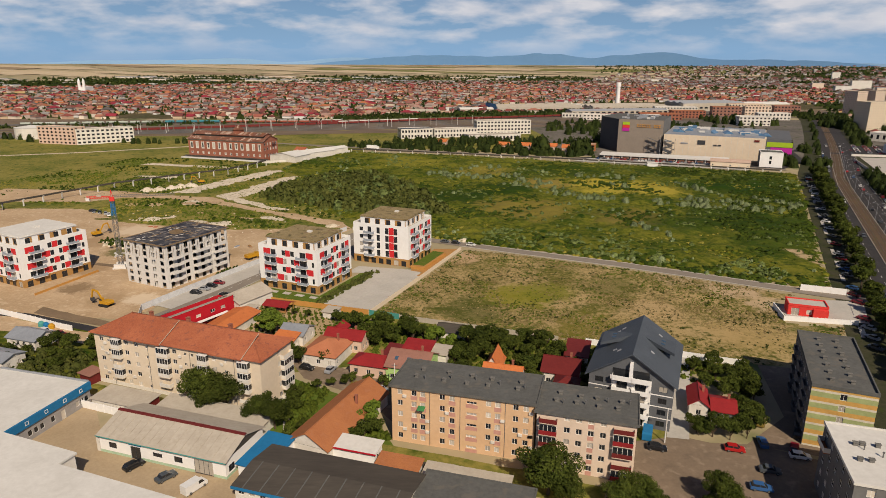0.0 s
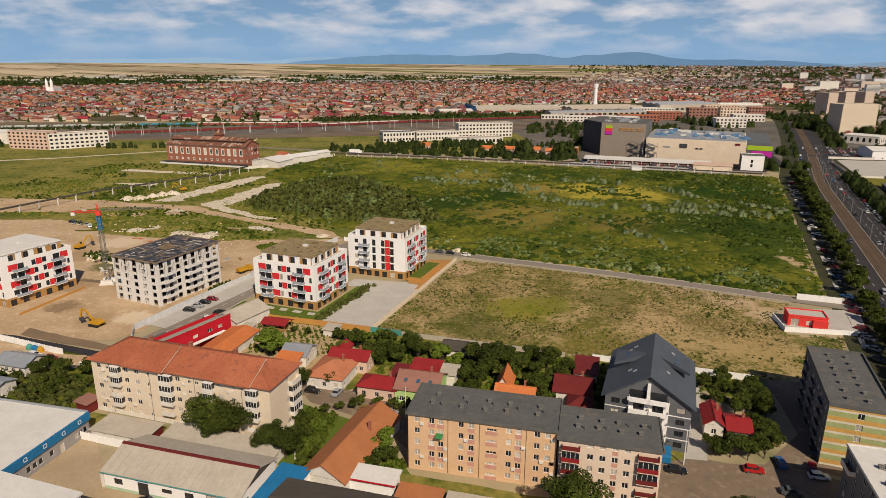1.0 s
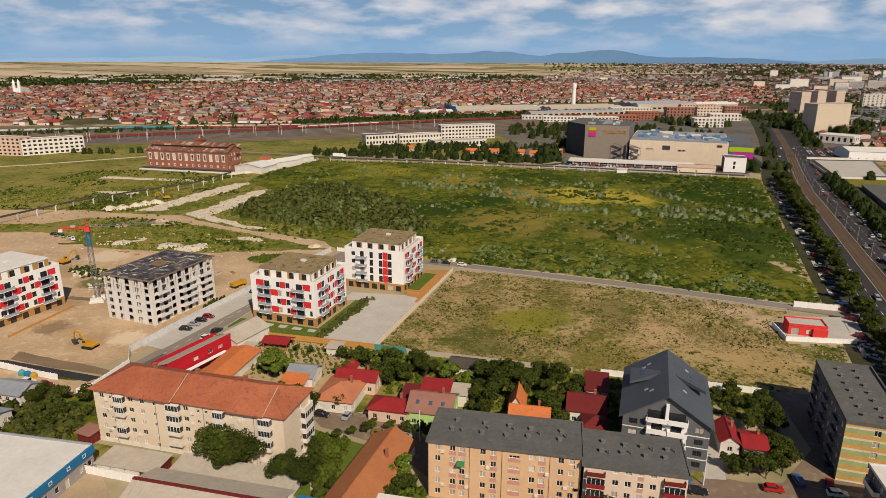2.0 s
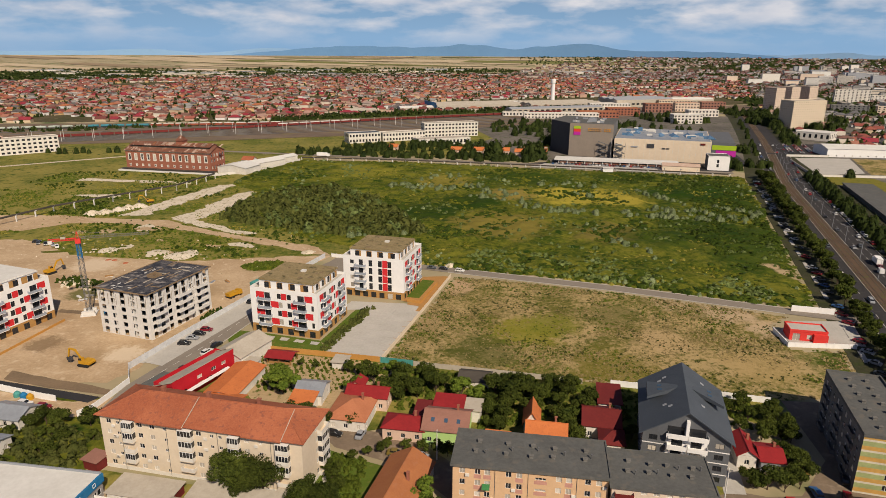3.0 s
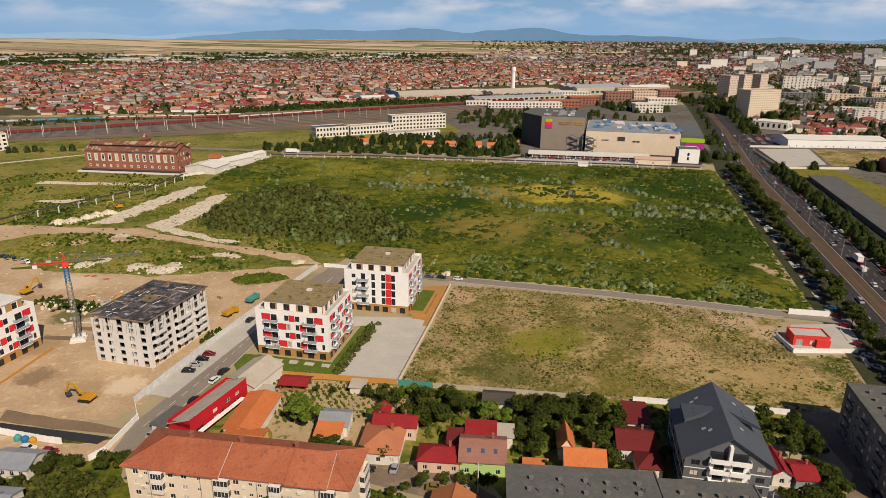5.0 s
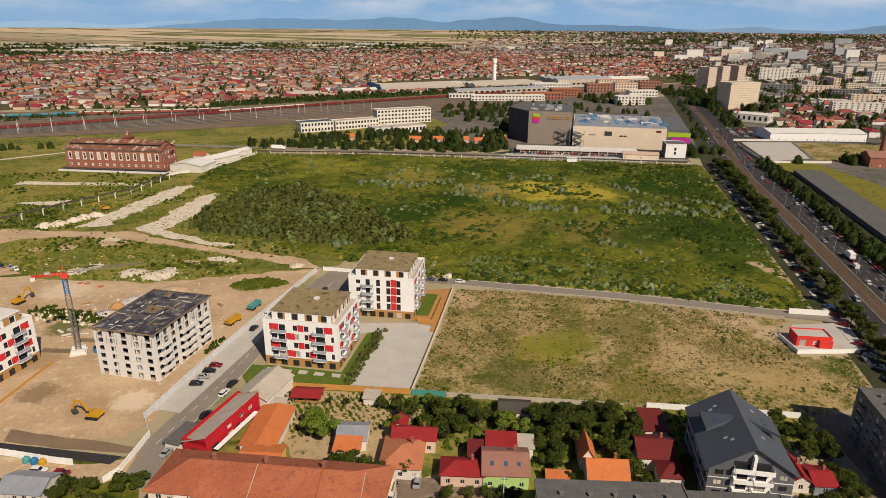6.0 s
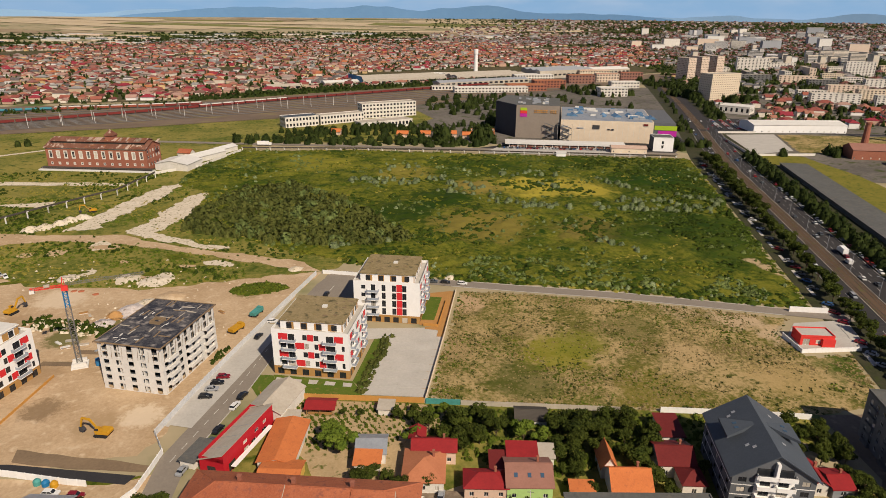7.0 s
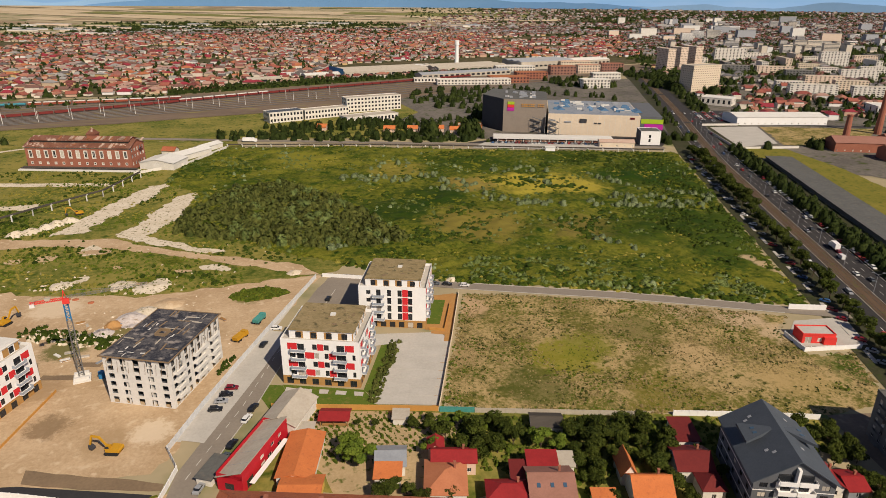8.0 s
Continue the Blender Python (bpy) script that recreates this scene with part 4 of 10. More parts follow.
# ---------------------------------------------------------------- the new estate
M["railpanel"] = mat("grey_blue_railing", (0.34, 0.37, 0.42), (0.28, 0.31, 0.36), big=0.5, fine=2.0, bump=0, rough=0.4)


def flats(fl, fr, W, H, label, garages=False, seed=1, redcols=None, roofing="moss"):
    """White apartment house: ochre ground floor, red panels, balconies, set-back top floor."""
    rnd = random.Random(seed)
    _, _, _, L = plot(fl, fr, W)
    fh = (H - 1.0) / 5
    holes, red = {"F": [], "R": [], "L": []}, {"F": [], "R": [], "L": []}
    balc = []
    for s, width in (("F", L), ("R", W), ("L", W)):
        k = width / 25.7
        for i in range(5):
            z = i * fh
            if i == 0:
                n = 7 if garages and s == "F" else 6
                for u in even(width, n, 2.2, 1.2):
                    holes[s].append((u, 0.1, 2.2, 2.3, "dark", 1 if garages else 2))
                continue
            if redcols is not None and s != "R":
                for u, w, door in ((3.0, 1.6, False), (6.8, 1.7, True), (11.0, 1.5, True), (15.0, 1.6, True), (19.0, 1.6, True)):
                    holes[s].append((u * k, z + (0.2 if door else 0.8), w, 2.6 if door else 1.6, "dark", 2))
                red[s].append((16.75 * k, z + 0.1, 2.2 * k, fh - 0.2))
                balc.append((s, 5.4 * k, z, 4.5 * k))
                continue
            if i % 2 == 0:
                wins, reds = ((5.5, 2.2, True), (10.4, 1.5, False), (14.2, 1.6, False), (18.3, 2.5, True)), ((2.2, 3.2), (12.0, 2.1), (21.0, 3.0))
            else:
                wins, reds = ((2.8, 1.9, False), (5.2, 2.4, True), (11.0, 1.4, False), (14.3, 1.3, False), (18.2, 3.1, True), (23.4, 1.0, False)), ((7.8, 3.1), (15.7, 2.3))
            for u, w, door in wins:
                holes[s].append((u * k, z + (0.25 if door else 0.55), w * max(k, 0.9), 2.3 if door else 1.95, "dark", 2))
            for u, w in reds:
                red[s].append((u * k, z + 0.35, w * k, 2.35))
            balc += [(s, 3.4 * k, z, 4.8 * k), (s, 17.3 * k, z, 4.4 * k)]

    def tone(s, u, z):
        if z < fh:
            return 1
        for a, b, w, h in red.get(s, ()):
            if a < u < a + w and b < z < b + h:
                return 2
        return 0

    cu = {s: [x for a, b, w, h in red[s] for x in (a, a + w)] for s in red}
    cz = [fh] + [x for s in red for a, b, w, h in red[s] for x in (b, b + h)]
    top, L = block("apartment_house", label, "apartment house", fl, fr, W, H, holes, [M["white"], M["tan"], M["red"]], tone, cu, cz)
    for s, u, z, w in balc:
        balcony(top, side_frame(L, W, s), u, z, w, 1.3, False, M["railpanel"], M["white"])
    # terrace and set-back top floor
    part("terrace", Geo().box(-L / 2 + 0.25, -W / 2 + 0.25, H - 1.15, L / 2 - 0.25, W / 2 - 0.25, H - 1.0), M["concrete"], top)
    g, i = Geo(), 2.3
    l2, w2 = L - 2 * i, W - 2 * i
    ph = 3.2
    for s in "FRBL":
        m = side_frame(l2, w2, s)
        width = l2 if s in "FB" else w2
        hs = [(u, H - 0.8, 1.9, 2.2, "dark", 2) for u in even(width, 4, 1.9, 2.0)] if s in "FRL" else []
        facade(g, m, width, H - 1.0, H - 1.0 + ph, hs, lambda u, z: 1 if int(u / 2.3) % 2 and H - 0.9 < z < H + 1.6 else 0, [2.3 * k for k in range(1, int(width / 2.3) + 1)], [H - 0.9, H + 1.6])
        for h in hs:
            window(top, m, *h)
    part("penthouse", g, [M["white"], M["tan"]], top)
    z = H - 1.0 + ph
    part("roof", Geo().box(-l2 / 2, -w2 / 2, z, l2 / 2, w2 / 2, z + 0.35).box(-l2 / 2 - 0.3, -w2 / 2 - 0.3, z - 0.2, l2 / 2 + 0.3, w2 / 2 + 0.3, z - 0.002), [M[roofing]], top, "flat roof of brown gravel and moss" if roofing == "moss" else "pale flat roof membrane")
    for k in range(30 if roofing == "moss" else 0):
        x, y = rnd.uniform(-l2 / 2 + 1, l2 / 2 - 2), rnd.uniform(-w2 / 2 + 1, w2 / 2 - 2)
        part("turf", shared(("turf", k % 5), lambda: Geo().box(0, 0, 0, rnd.uniform(0.6, 1.8), rnd.uniform(0.4, 0.9), 0.12).mesh("turf", M["moss" if k % 3 else "darkearth"])), None, top, m=pose(x, y, z + 0.35, 0, 0, rnd.uniform(-20, 20)))
    part("roof_hatch", Geo().box(0.5, 0.5, z + 0.35, 2.2, 1.9, z + 1.0), M["membrane"], top)
    return top


flats((-73.6, 230), (-49.7, 220.5), 23.5, 16.8, "white apartment house with red panels beside a car park", seed=2)
flats((-43.2, 263), (-19.2, 254), 24.0, 17.2, "white apartment house with a red stripe and garages", True, 3, redcols=(2,))
flats((-183, 234), (-160.5, 223.3), 27.0, 16.6, "white apartment house with red panels beside the building site", seed=4, roofing="membrane")


def shell():
    """The concrete shell of an apartment house still being built."""
    fl, fr, W, H = (-126.2, 233.2), (-106.4, 224.0), 31.0, 16.6
    _, _, _, L = plot(fl, fr, W)
    fh = 2.78
    holes = {s: [] for s in "FRBL"}
    for s, width, n in (("F", L, 5), ("R", W, 8), ("B", L, 5), ("L", W, 8)):
        us = even(width, n, 1.9, 1.3)
        for k in range(6):
            for i, u in enumerate(us):
                tall = k == 0 or k == 5 or s == "R" and i in (1, 4, 6)
                holes[s].append((u, k * fh + (0.15 if tall else 0.7), 1.9, 2.25 if tall else 1.7, "open"))
    top, L = block("apartment_shell", "raw concrete shell of an unfinished apartment house", "building", fl, fr, W, H, holes, [M["rawconcrete"]])
    # concrete floors coloured dark grey, painting in shade behind the openings
    for k in range(1, 6):
        part("floor_slab", Geo().box(-L / 2 + 0.23, -W / 2 + 0.23, k * fh - 0.2, L / 2 - 0.23, W / 2 - 0.23, k * fh), M["greyrender"], top)
    for x in (-L / 4 + 1, L / 6):
        part("inner_wall", Geo().box(x, -W / 2 + 0.25, 0, x + 0.25, W / 2 - 0.25, H - 0.2), M["rawconcrete"], top)
    for y in (-W / 4, W / 5):
        part("inner_wall", Geo().box(-L / 2 + 0.25, y, 0, L / 2 - 0.25, y + 0.25, H - 0.3), M["rawconcrete"], top)
    for k in range(1, 5):
        for u, w in ((2.0, 5.0), (13.0, 7.0), (23.0, 5.5)):
            balcony(top, side_frame(L, W, "R"), u, k * fh, w, 1.4, True, M["rawconcrete"], M["rawconcrete"])
    part("roof_slab", Geo().box(-L / 2 - 0.6, -W / 2 - 0.6, H, L / 2 + 0.6, W / 2 + 0.6, H + 0.3), M["formwork"], top, "dark wet formwork deck of the top slab")
    g = Geo()
    for s, n in ((-1, 22), (1, 22)):
        g.box(-L / 2 - 0.9, s * (W / 2 + 0.6) - 0.08, H + 0.05, L / 2 + 0.9, s * (W / 2 + 0.6) + 0.08, H + 0.5)
        g.box(s * (L / 2 + 0.6) - 0.08, -W / 2 - 0.9, H + 0.05, s * (L / 2 + 0.6) + 0.08, W / 2 + 0.9, H + 0.5)
    part("formwork_edge", g, M["oldwood"], top, "timber edge boards round the slab")
    for k in range(36):
        x, y = random.uniform(-L / 2, L / 2 - 3), random.uniform(-W / 2, W / 2 - 2)
        part("board", shared(("board", k % 6), lambda: Geo().box(0, 0, 0, random.uniform(1.2, 4.0), random.uniform(0.12, 0.5), 0.12).mesh("board", M["oldwood" if k % 3 == 0 else "rawconcrete" if k % 3 == 1 else "palesheet"])), None, top, m=pose(x, y, H + 0.31, 0, 0, random.choice((0, 90)) + random.uniform(-6, 6)))
    g = Geo()
    for a in ((-1.8, -1.8, 1.8, -1.5), (-1.8, 1.5, 1.8, 1.8), (-1.8, -1.5, -1.5, 1.5), (1.5, -1.5, 1.8, 1.5)):
        g.box(a[0], a[1], H + 0.3, a[2], a[3], H + 1.3)
    part("stair_upstand", g, M["oldwood"], top, "timber upstand round the stair opening")
    for s, width, n in (("F", L, 12), ("R", W, 16)):
        m = side_frame(L, W, s)
        for k in range(n):
            u = (k + 0.5) * width / n
            part("prop", shared("prop", lambda: Geo().tube((0, -0.15, 4 * fh + 0.3), (0.7, -0.5, 5.6 * fh), 0.05, n=5).mesh("prop", M["oldwood"])), None, top, m=m @ pose(u, 0, 0))


M["oldwood"] = mat("weathered_boards", (0.27, 0.19, 0.115), (0.19, 0.135, 0.085), big=0.4, fine=3.0, bump=0.1)
M["formwork"] = mat("wet_formwork", (0.032, 0.034, 0.045), (0.115, 0.108, 0.110), big=0.22, fine=1.0, bump=0.1, c3=(0.27, 0.24, 0.22), cut=(0.44, 0.60))
shell()

# ---------------------------------------------------------------- older apartment blocks
M["ventgrey"] = mat("sooty_concrete", (0.19, 0.18, 0.165), (0.12, 0.115, 0.105), big=0.5, fine=2.0)


def roof_vents(top, L, W, z, n, seed):
    rnd = random.Random(seed)
    vm = shared("vent", lambda: Geo().box(-0.4, -0.3, 0, 0.4, 0.3, 0.6).box(-0.5, -0.4, 0.6, 0.5, 0.4, 0.72).mesh("roof_vent", M["ventgrey"]))
    pm = shared("ventpipe", lambda: Geo().tube((0, 0, 0), (0, 0, 0.9), 0.12, n=6).tube((0, 0, 0.9), (0, 0, 1.1), 0.22, n=6).mesh("vent_pipe", M["steel"]))
    for k in range(n):
        x = -L / 2 + L * (k + 0.5) / n
        for y in (-W * 0.12, W * 0.16):
            part("roof_vent", vm, None, top, m=pose(x + rnd.uniform(-0.8, 0.8), y + rnd.uniform(-0.4, 0.4), z, 0, 0, rnd.uniform(-4, 4)))
        part("vent_pipe", pm, None, top, m=pose(x + 1.7, rnd.uniform(-2, 2), z))


def aircon(top, m, u, z):
    am = shared("aircon", lambda: Geo().box(0, -0.35, 0, 0.85, -0.03, 0.6).mesh("air_conditioner", M["oldwhite"]))
    part("air_conditioner", am, None, top, m=m @ pose(u, 0, z))


def long_block():
    """Cream five-storey block with a stepped tiled roof and glazed balconies."""
    fl, fr, W, H = (-93.6, 153.0), (-45.3, 137.2), 13.2, 14.2
    _, _, _, L = plot(fl, fr, W)
    fh, holes = 2.76, {"F": [], "R": [], "B": [], "L": []}
    bays = (6.5, 21.0, 33.5, 45.0)
    for k in range(5):
        z = k * fh + 1.05
        for u in (1.6, 4.2, 9.8, 13.0, 16.6, 25.0, 28.5, 30.6, 37.0, 40.5):
            holes["F"].append((u, z, 1.3 if int(u) % 2 else 0.9, 1.2 if int(u) % 2 else 0.8, "white", 2))
        holes["R"].append((W - 6.0, z, 1.2, 1.3, "white", 2))
    top, L = block("apartment_block", "cream apartment block under a red tiled roof", "apartment block", fl, fr, W, H, holes, [M["cream"]])
    # two glazed balcony stacks stand out from the long front, one from the end wall
    for s, u, w in (("F", bays[0], 2.6), ("F", bays[1], 3.4), ("F", bays[2], 2.6), ("F", bays[3], 3.0), ("R", 8.2, 4.0)):
        m = side_frame(L, W, s)
        for k in range(5):
            if k == 0 and s == "F":
                continue
            z = k * fh + 0.1
            b = balcony(top, m, u, z, w, 1.2, True, M["oldwhite"], M["cream"])
            if (k * 3 + int(u)) % 4:
                g = Geo()
                for j in range(5):
                    x = u + (w - 0.08) * j / 4
                    g.box(x, -1.2, z + 1.0, x + 0.08, -1.12, z + 2.45)
                g.box(u, -1.2, z + 2.38, u + w, 0, z + 2.5)
                part("glazing_frame", g, M["frame"], b)
                part("glazing", Geo().box(u + 0.05, -1.17, z + 1.0, u + w - 0.05, -1.14, z + 2.4).box(u + 0.02, -1.1, z + 1.0, u + 0.05, -0.05, z + 2.4).box(u + w - 0.05, -1.1, z + 1.0, u + w - 0.02, -0.05, z + 2.4), M["pane"], b)
    for k in range(14):
        aircon(top, side_frame(L, W, "F"), random.choice((3.1, 11.6, 15.0, 27.0, 36.0, 39.0)) + random.uniform(0, 0.6), random.randint(1, 4) * fh + 0.4)
    part("plinth", Geo().box(-L / 2 - 0.05, -W / 2 - 0.05, 0, L / 2 + 0.05, W / 2 + 0.05, 1.0), M["oldwhite"], top)
    # one long hipped roof, with two bays standing forward and flashings down the joints
    g = Geo()
    roof_hip(g, L, W, H + 0.02, 3.6, 0.8, 0, 7.0)
    part("roof", g, M["tile"], top)
    for x0, x1, d in ((-L / 2 + 10.5, -L / 2 + 22.5, 0.55), (-L / 2 + 37.0, -L / 2 + 46.5, 0.5)):
        y = W / 2 + 0.8
        p = [(x0, -y - d, H), (x1, -y - d, H), (x1, -0.3, H + 3.72), (x0, -0.3, H + 3.72), (x0, -y - d, H + 0.3), (x1, -y - d, H + 0.3), (x1, -0.3, H + 3.82), (x0, -0.3, H + 3.82)]
        part("roof_bay", Geo().add(p, [(3, 2, 1, 0), (4, 5, 6, 7), (0, 1, 5, 4), (1, 2, 6, 5), (2, 3, 7, 6), (3, 0, 4, 7)]), M["tile"], top)
        part("flashing", Geo().tube((x1, -y - d, H + 0.3), (x1, -0.2, H + 3.85), 0.09, n=4), M["palesheet"], top)
    part("ridge", Geo().tube((-L / 2 + 7, 0, H + 3.62), (L / 2 - 7, 0, H + 3.62), 0.16, n=5), M["tile"], top)
    for sx in (-1, 1):
        for sy in (-1, 1):
            part("hip_ridge", Geo().tube((sx * (L / 2 + 0.8), sy * (W / 2 + 0.8), H + 0.2), (sx * (L / 2 - 7), 0, H + 3.62), 0.13, n=4), M["tile"], top)
    for x in (-14, -2, 11):
        part("chimney", Geo().box(x, 1.2, H + 2, x + 0.8, 2.0, H + 4.1).box(x - 0.1, 1.1, H + 4.1, x + 0.9, 2.1, H + 4.25), M["brick"], top)
    for x in (-20, -8, 5, 18):
        part("gutter", Geo().tube((x, -W / 2 - 0.08, 0.2), (x, -W / 2 - 0.08, H), 0.06, n=5), M["steel"], top)


long_block()


def slab_blocks():
    fh = 2.7
    # peach block
    fl, fr, W, H = (-13.3, 127.6), (17.4, 120.0), 12.6, 13.6
    _, _, _, L = plot(fl, fr, W)
    holes = {"F": [], "L": [], "R": []}
    us = [1.4, 4.6, 6.6, 11.0, 13.2, 17.0, 21.2, 23.2, 27.0, 29.2]
    for k in range(5):
        for i, u in enumerate(us):
            holes["F"].append((u, k * fh + 1.0, 2.2 if i == 5 else 1.15, 0.6 if i == 5 else 1.3, "white", 3 if i == 5 else 2))
        holes["L"].append((6.0, k * fh + 1.0, 1.1, 1.3, "white", 2))

    def tone(s, u, z):
        if s != "F":
            return 0
        if any(a - 0.2 < u < a + 1.35 and (z % fh < 1.0 and z > fh) for a in (4.6, 6.6, 13.2, 17.4, 23.2)) or 16.8 < u < 19.4 and (z % fh) < 0.8:
            return 1
        return 0

    cu = {"F": [x for a in (4.6, 6.6, 13.2, 17.4, 23.2) for x in (a - 0.2, a + 1.35)] + [16.8, 19.4]}
    cz = [k * fh + d for k in range(5) for d in (0.0, 0.8, 1.0)]
    top, L = block("apartment_block", "peach apartment block with pink panels and a flat grey roof", "apartment block", fl, fr, W, H, holes, [M["beige"], M["pink"]], tone, cu, cz)
    roof_flat(top, L, W, H + 0.25, M["bitumen"], M["bitumen"], 0.25, 0.5)
    roof_vents(top, L - 4, W, H + 0.25, 5, 3)
    for k in range(12):
        aircon(top, side_frame(L, W, "F"), random.choice(us) + 1.25, random.randint(1, 4) * fh + 0.5)
    for u in (8.8, 15.6, 25.4):
        part("gutter", Geo().tube((-L / 2 + u, -W / 2 - 0.08, 0.2), (-L / 2 + u, -W / 2 - 0.08, H), 0.06, n=5), M["steel"], top)
    part("awning", Geo().side([(0, 0), (1.4, -0.45), (1.4, -0.40), (0, 0.05)], 0, 1.6, 0, pose(-L / 2 + 6.2, -W / 2, 9.6, 0, 0, -90)), mat("green_awning", (0.05, 0.20, 0.07)), top)
    # the lower pale block that adjoins it
    fl, fr, W, H = (17.6, 118.6), (36.8, 113.6), 12.4, 13.0
    _, _, _, L = plot(fl, fr, W)
    holes = {"F": [], "R": []}
    for k in range(5):
        for u in (5.6, 8.0, 10.4, 12.8):
            holes["F"].append((u, k * fh + 1.0, 1.2, 1.25, "white", 2))
    cu = {"F": [8.2, 9.4, 10.4, 11.6]}
    top, L = block("apartment_block", "pale pink apartment block with red loggia rails", "apartment block", fl, fr, W, H, holes, [M["pinkish"], M["pink"]],
                   lambda s, u, z: 1 if s == "F" and 10.4 < u < 11.6 and z % fh < 1.0 else 0, {"F": [10.4, 11.6]}, [k * fh + d for k in range(5) for d in (0.0, 1.0)])
    roof_flat(top, L, W, H + 0.25, M["bitumen"], M["bitumen"], 0.2, 0.5)
    roof_vents(top, L - 2, W, H + 0.25, 4, 5)
    m = side_frame(L, W, "F")
    for k in range(5):
        for u, w in ((0.6, 3.6), (15.4, 4.0)):
            b = balcony(top, m, u, k * fh + 0.3, w, 0.9, True, M["maroon"] if k % 3 else M["crimson"], M["pinkish"])
            if (k + int(u)) % 3 != 1:
                g = Geo()
                for j in range(5):
                    x = u + (w - 0.08) * j / 4
                    g.box(x, -0.9, k * fh + 1.3, x + 0.08, -0.82, k * fh + 2.6)
                part("glazing_frame", g, M["frame"], b)
                part("glazing", Geo().box(u + 0.05, -0.87, k * fh + 1.3, u + w - 0.05, -0.84, k * fh + 2.6), M["pane"], b)
    # striped block
    fl, fr, W, H = (78.3, 128.5), (90.0, 123.9), 31.4, 14.6
    _, _, _, L = plot(fl, fr, W)
    holes = {"F": rows([5.6], [k * fh + 1.5 for k in range(5)], 1.3, 1.4), "L": rows(even(W, 9, 1.3, 2.0), [k * fh + 1.2 for k in range(5)], 1.3, 1.4), "R": rows(even(W, 9, 1.3, 2.0), [k * fh + 1.2 for k in range(5)], 1.3, 1.4)}
    paints = [M["stripe_cream"], M["stripe_green"], M["stripe_amber"], M["grey_and_shade"]]

    def stripe(s, u, z):
        # walls other than the striped end are painted dark for their shade
        if s != "F":
            return 3
        return (0, 2, 1)[0 if z % fh < 0.5 else 1 if z % fh < 1.5 else 2]

    top, L = block("apartment_block", "apartment block with green and amber striped end wall", "apartment block", fl, fr, W, H, holes, paints, stripe, {}, [k * fh + d for k in range(6) for d in (0.0, 0.5, 1.5)])
    roof_flat(top, L, W, H + 0.2, M["bitumen"], M["bitumen"], 0.5, 0.1)
    roof_vents(top, W - 4, L, H + 0.2, 0, 7)
    for k in range(7):
        for x in (-2.0, 2.0):
            part("roof_vent", SHARED["vent"], None, top, m=pose(x, -W / 2 + 4 + 3.9 * k, H + 0.2))
    for k in range(5):
        for u in (2.6, 12.6, 22.6):
            balcony(top, side_frame(L, W, "L"), u, k * fh + 0.3, 4.0, 0.7, True, M["grey_and_shade"], M["grey_and_shade"])
    # white-roofed block, the shade on its walls put into their grey
    fl, fr, W, H = (68.2, 95.2), (83.0, 91.0), 20.0, 14.0
    _, _, _, L = plot(fl, fr, W)
    holes = {"L": rows(even(W, 5, 1.4, 1.6), [k * fh + 1.0 for k in range(5)], 1.4, 1.4), "F": rows(even(L, 4, 1.3, 2.0), [k * fh + 1.0 for k in range(5)], 1.3, 1.4)}
    top, L = block("apartment_block", "apartment block with a white roof membrane, wall shade painted as grey", "apartment block", fl, fr, W, H, holes, [M["grey_and_shade"]])
    for k in (4,):
        for u in (1.4,):
            balcony(top, side_frame(L, W, "L"), u, k * fh, 4.6, 1.2, True, M["oldwhite"], M["oldtile"] if k == 4 else M["oldwhite"])
    roof_flat(top, L, W, H + 0.1, M["membrane"], M["membrane"], 0.25, 0.2)
    roof_vents(top, L - 3, W, H + 0.1, 5, 9)


M["stripe_cream"] = mat("cream_stripe", (0.66, 0.60, 0.47), big=0.3, fine=1.5, bump=0.05)
M["stripe_green"] = mat("pale_green_stripe", (0.36, 0.40, 0.18), big=0.3, fine=1.5, bump=0.05)
M["stripe_amber"] = mat("amber_stripe", (0.58, 0.34, 0.10), big=0.3, fine=1.5, bump=0.05)
# grey render; on two apartment blocks its darkness stands for wall shade
M["grey_and_shade"] = mat("grey_render", (0.17, 0.168, 0.165), (0.13, 0.128, 0.125), big=0.2, fine=1.2, bump=0.1)
slab_blocks()


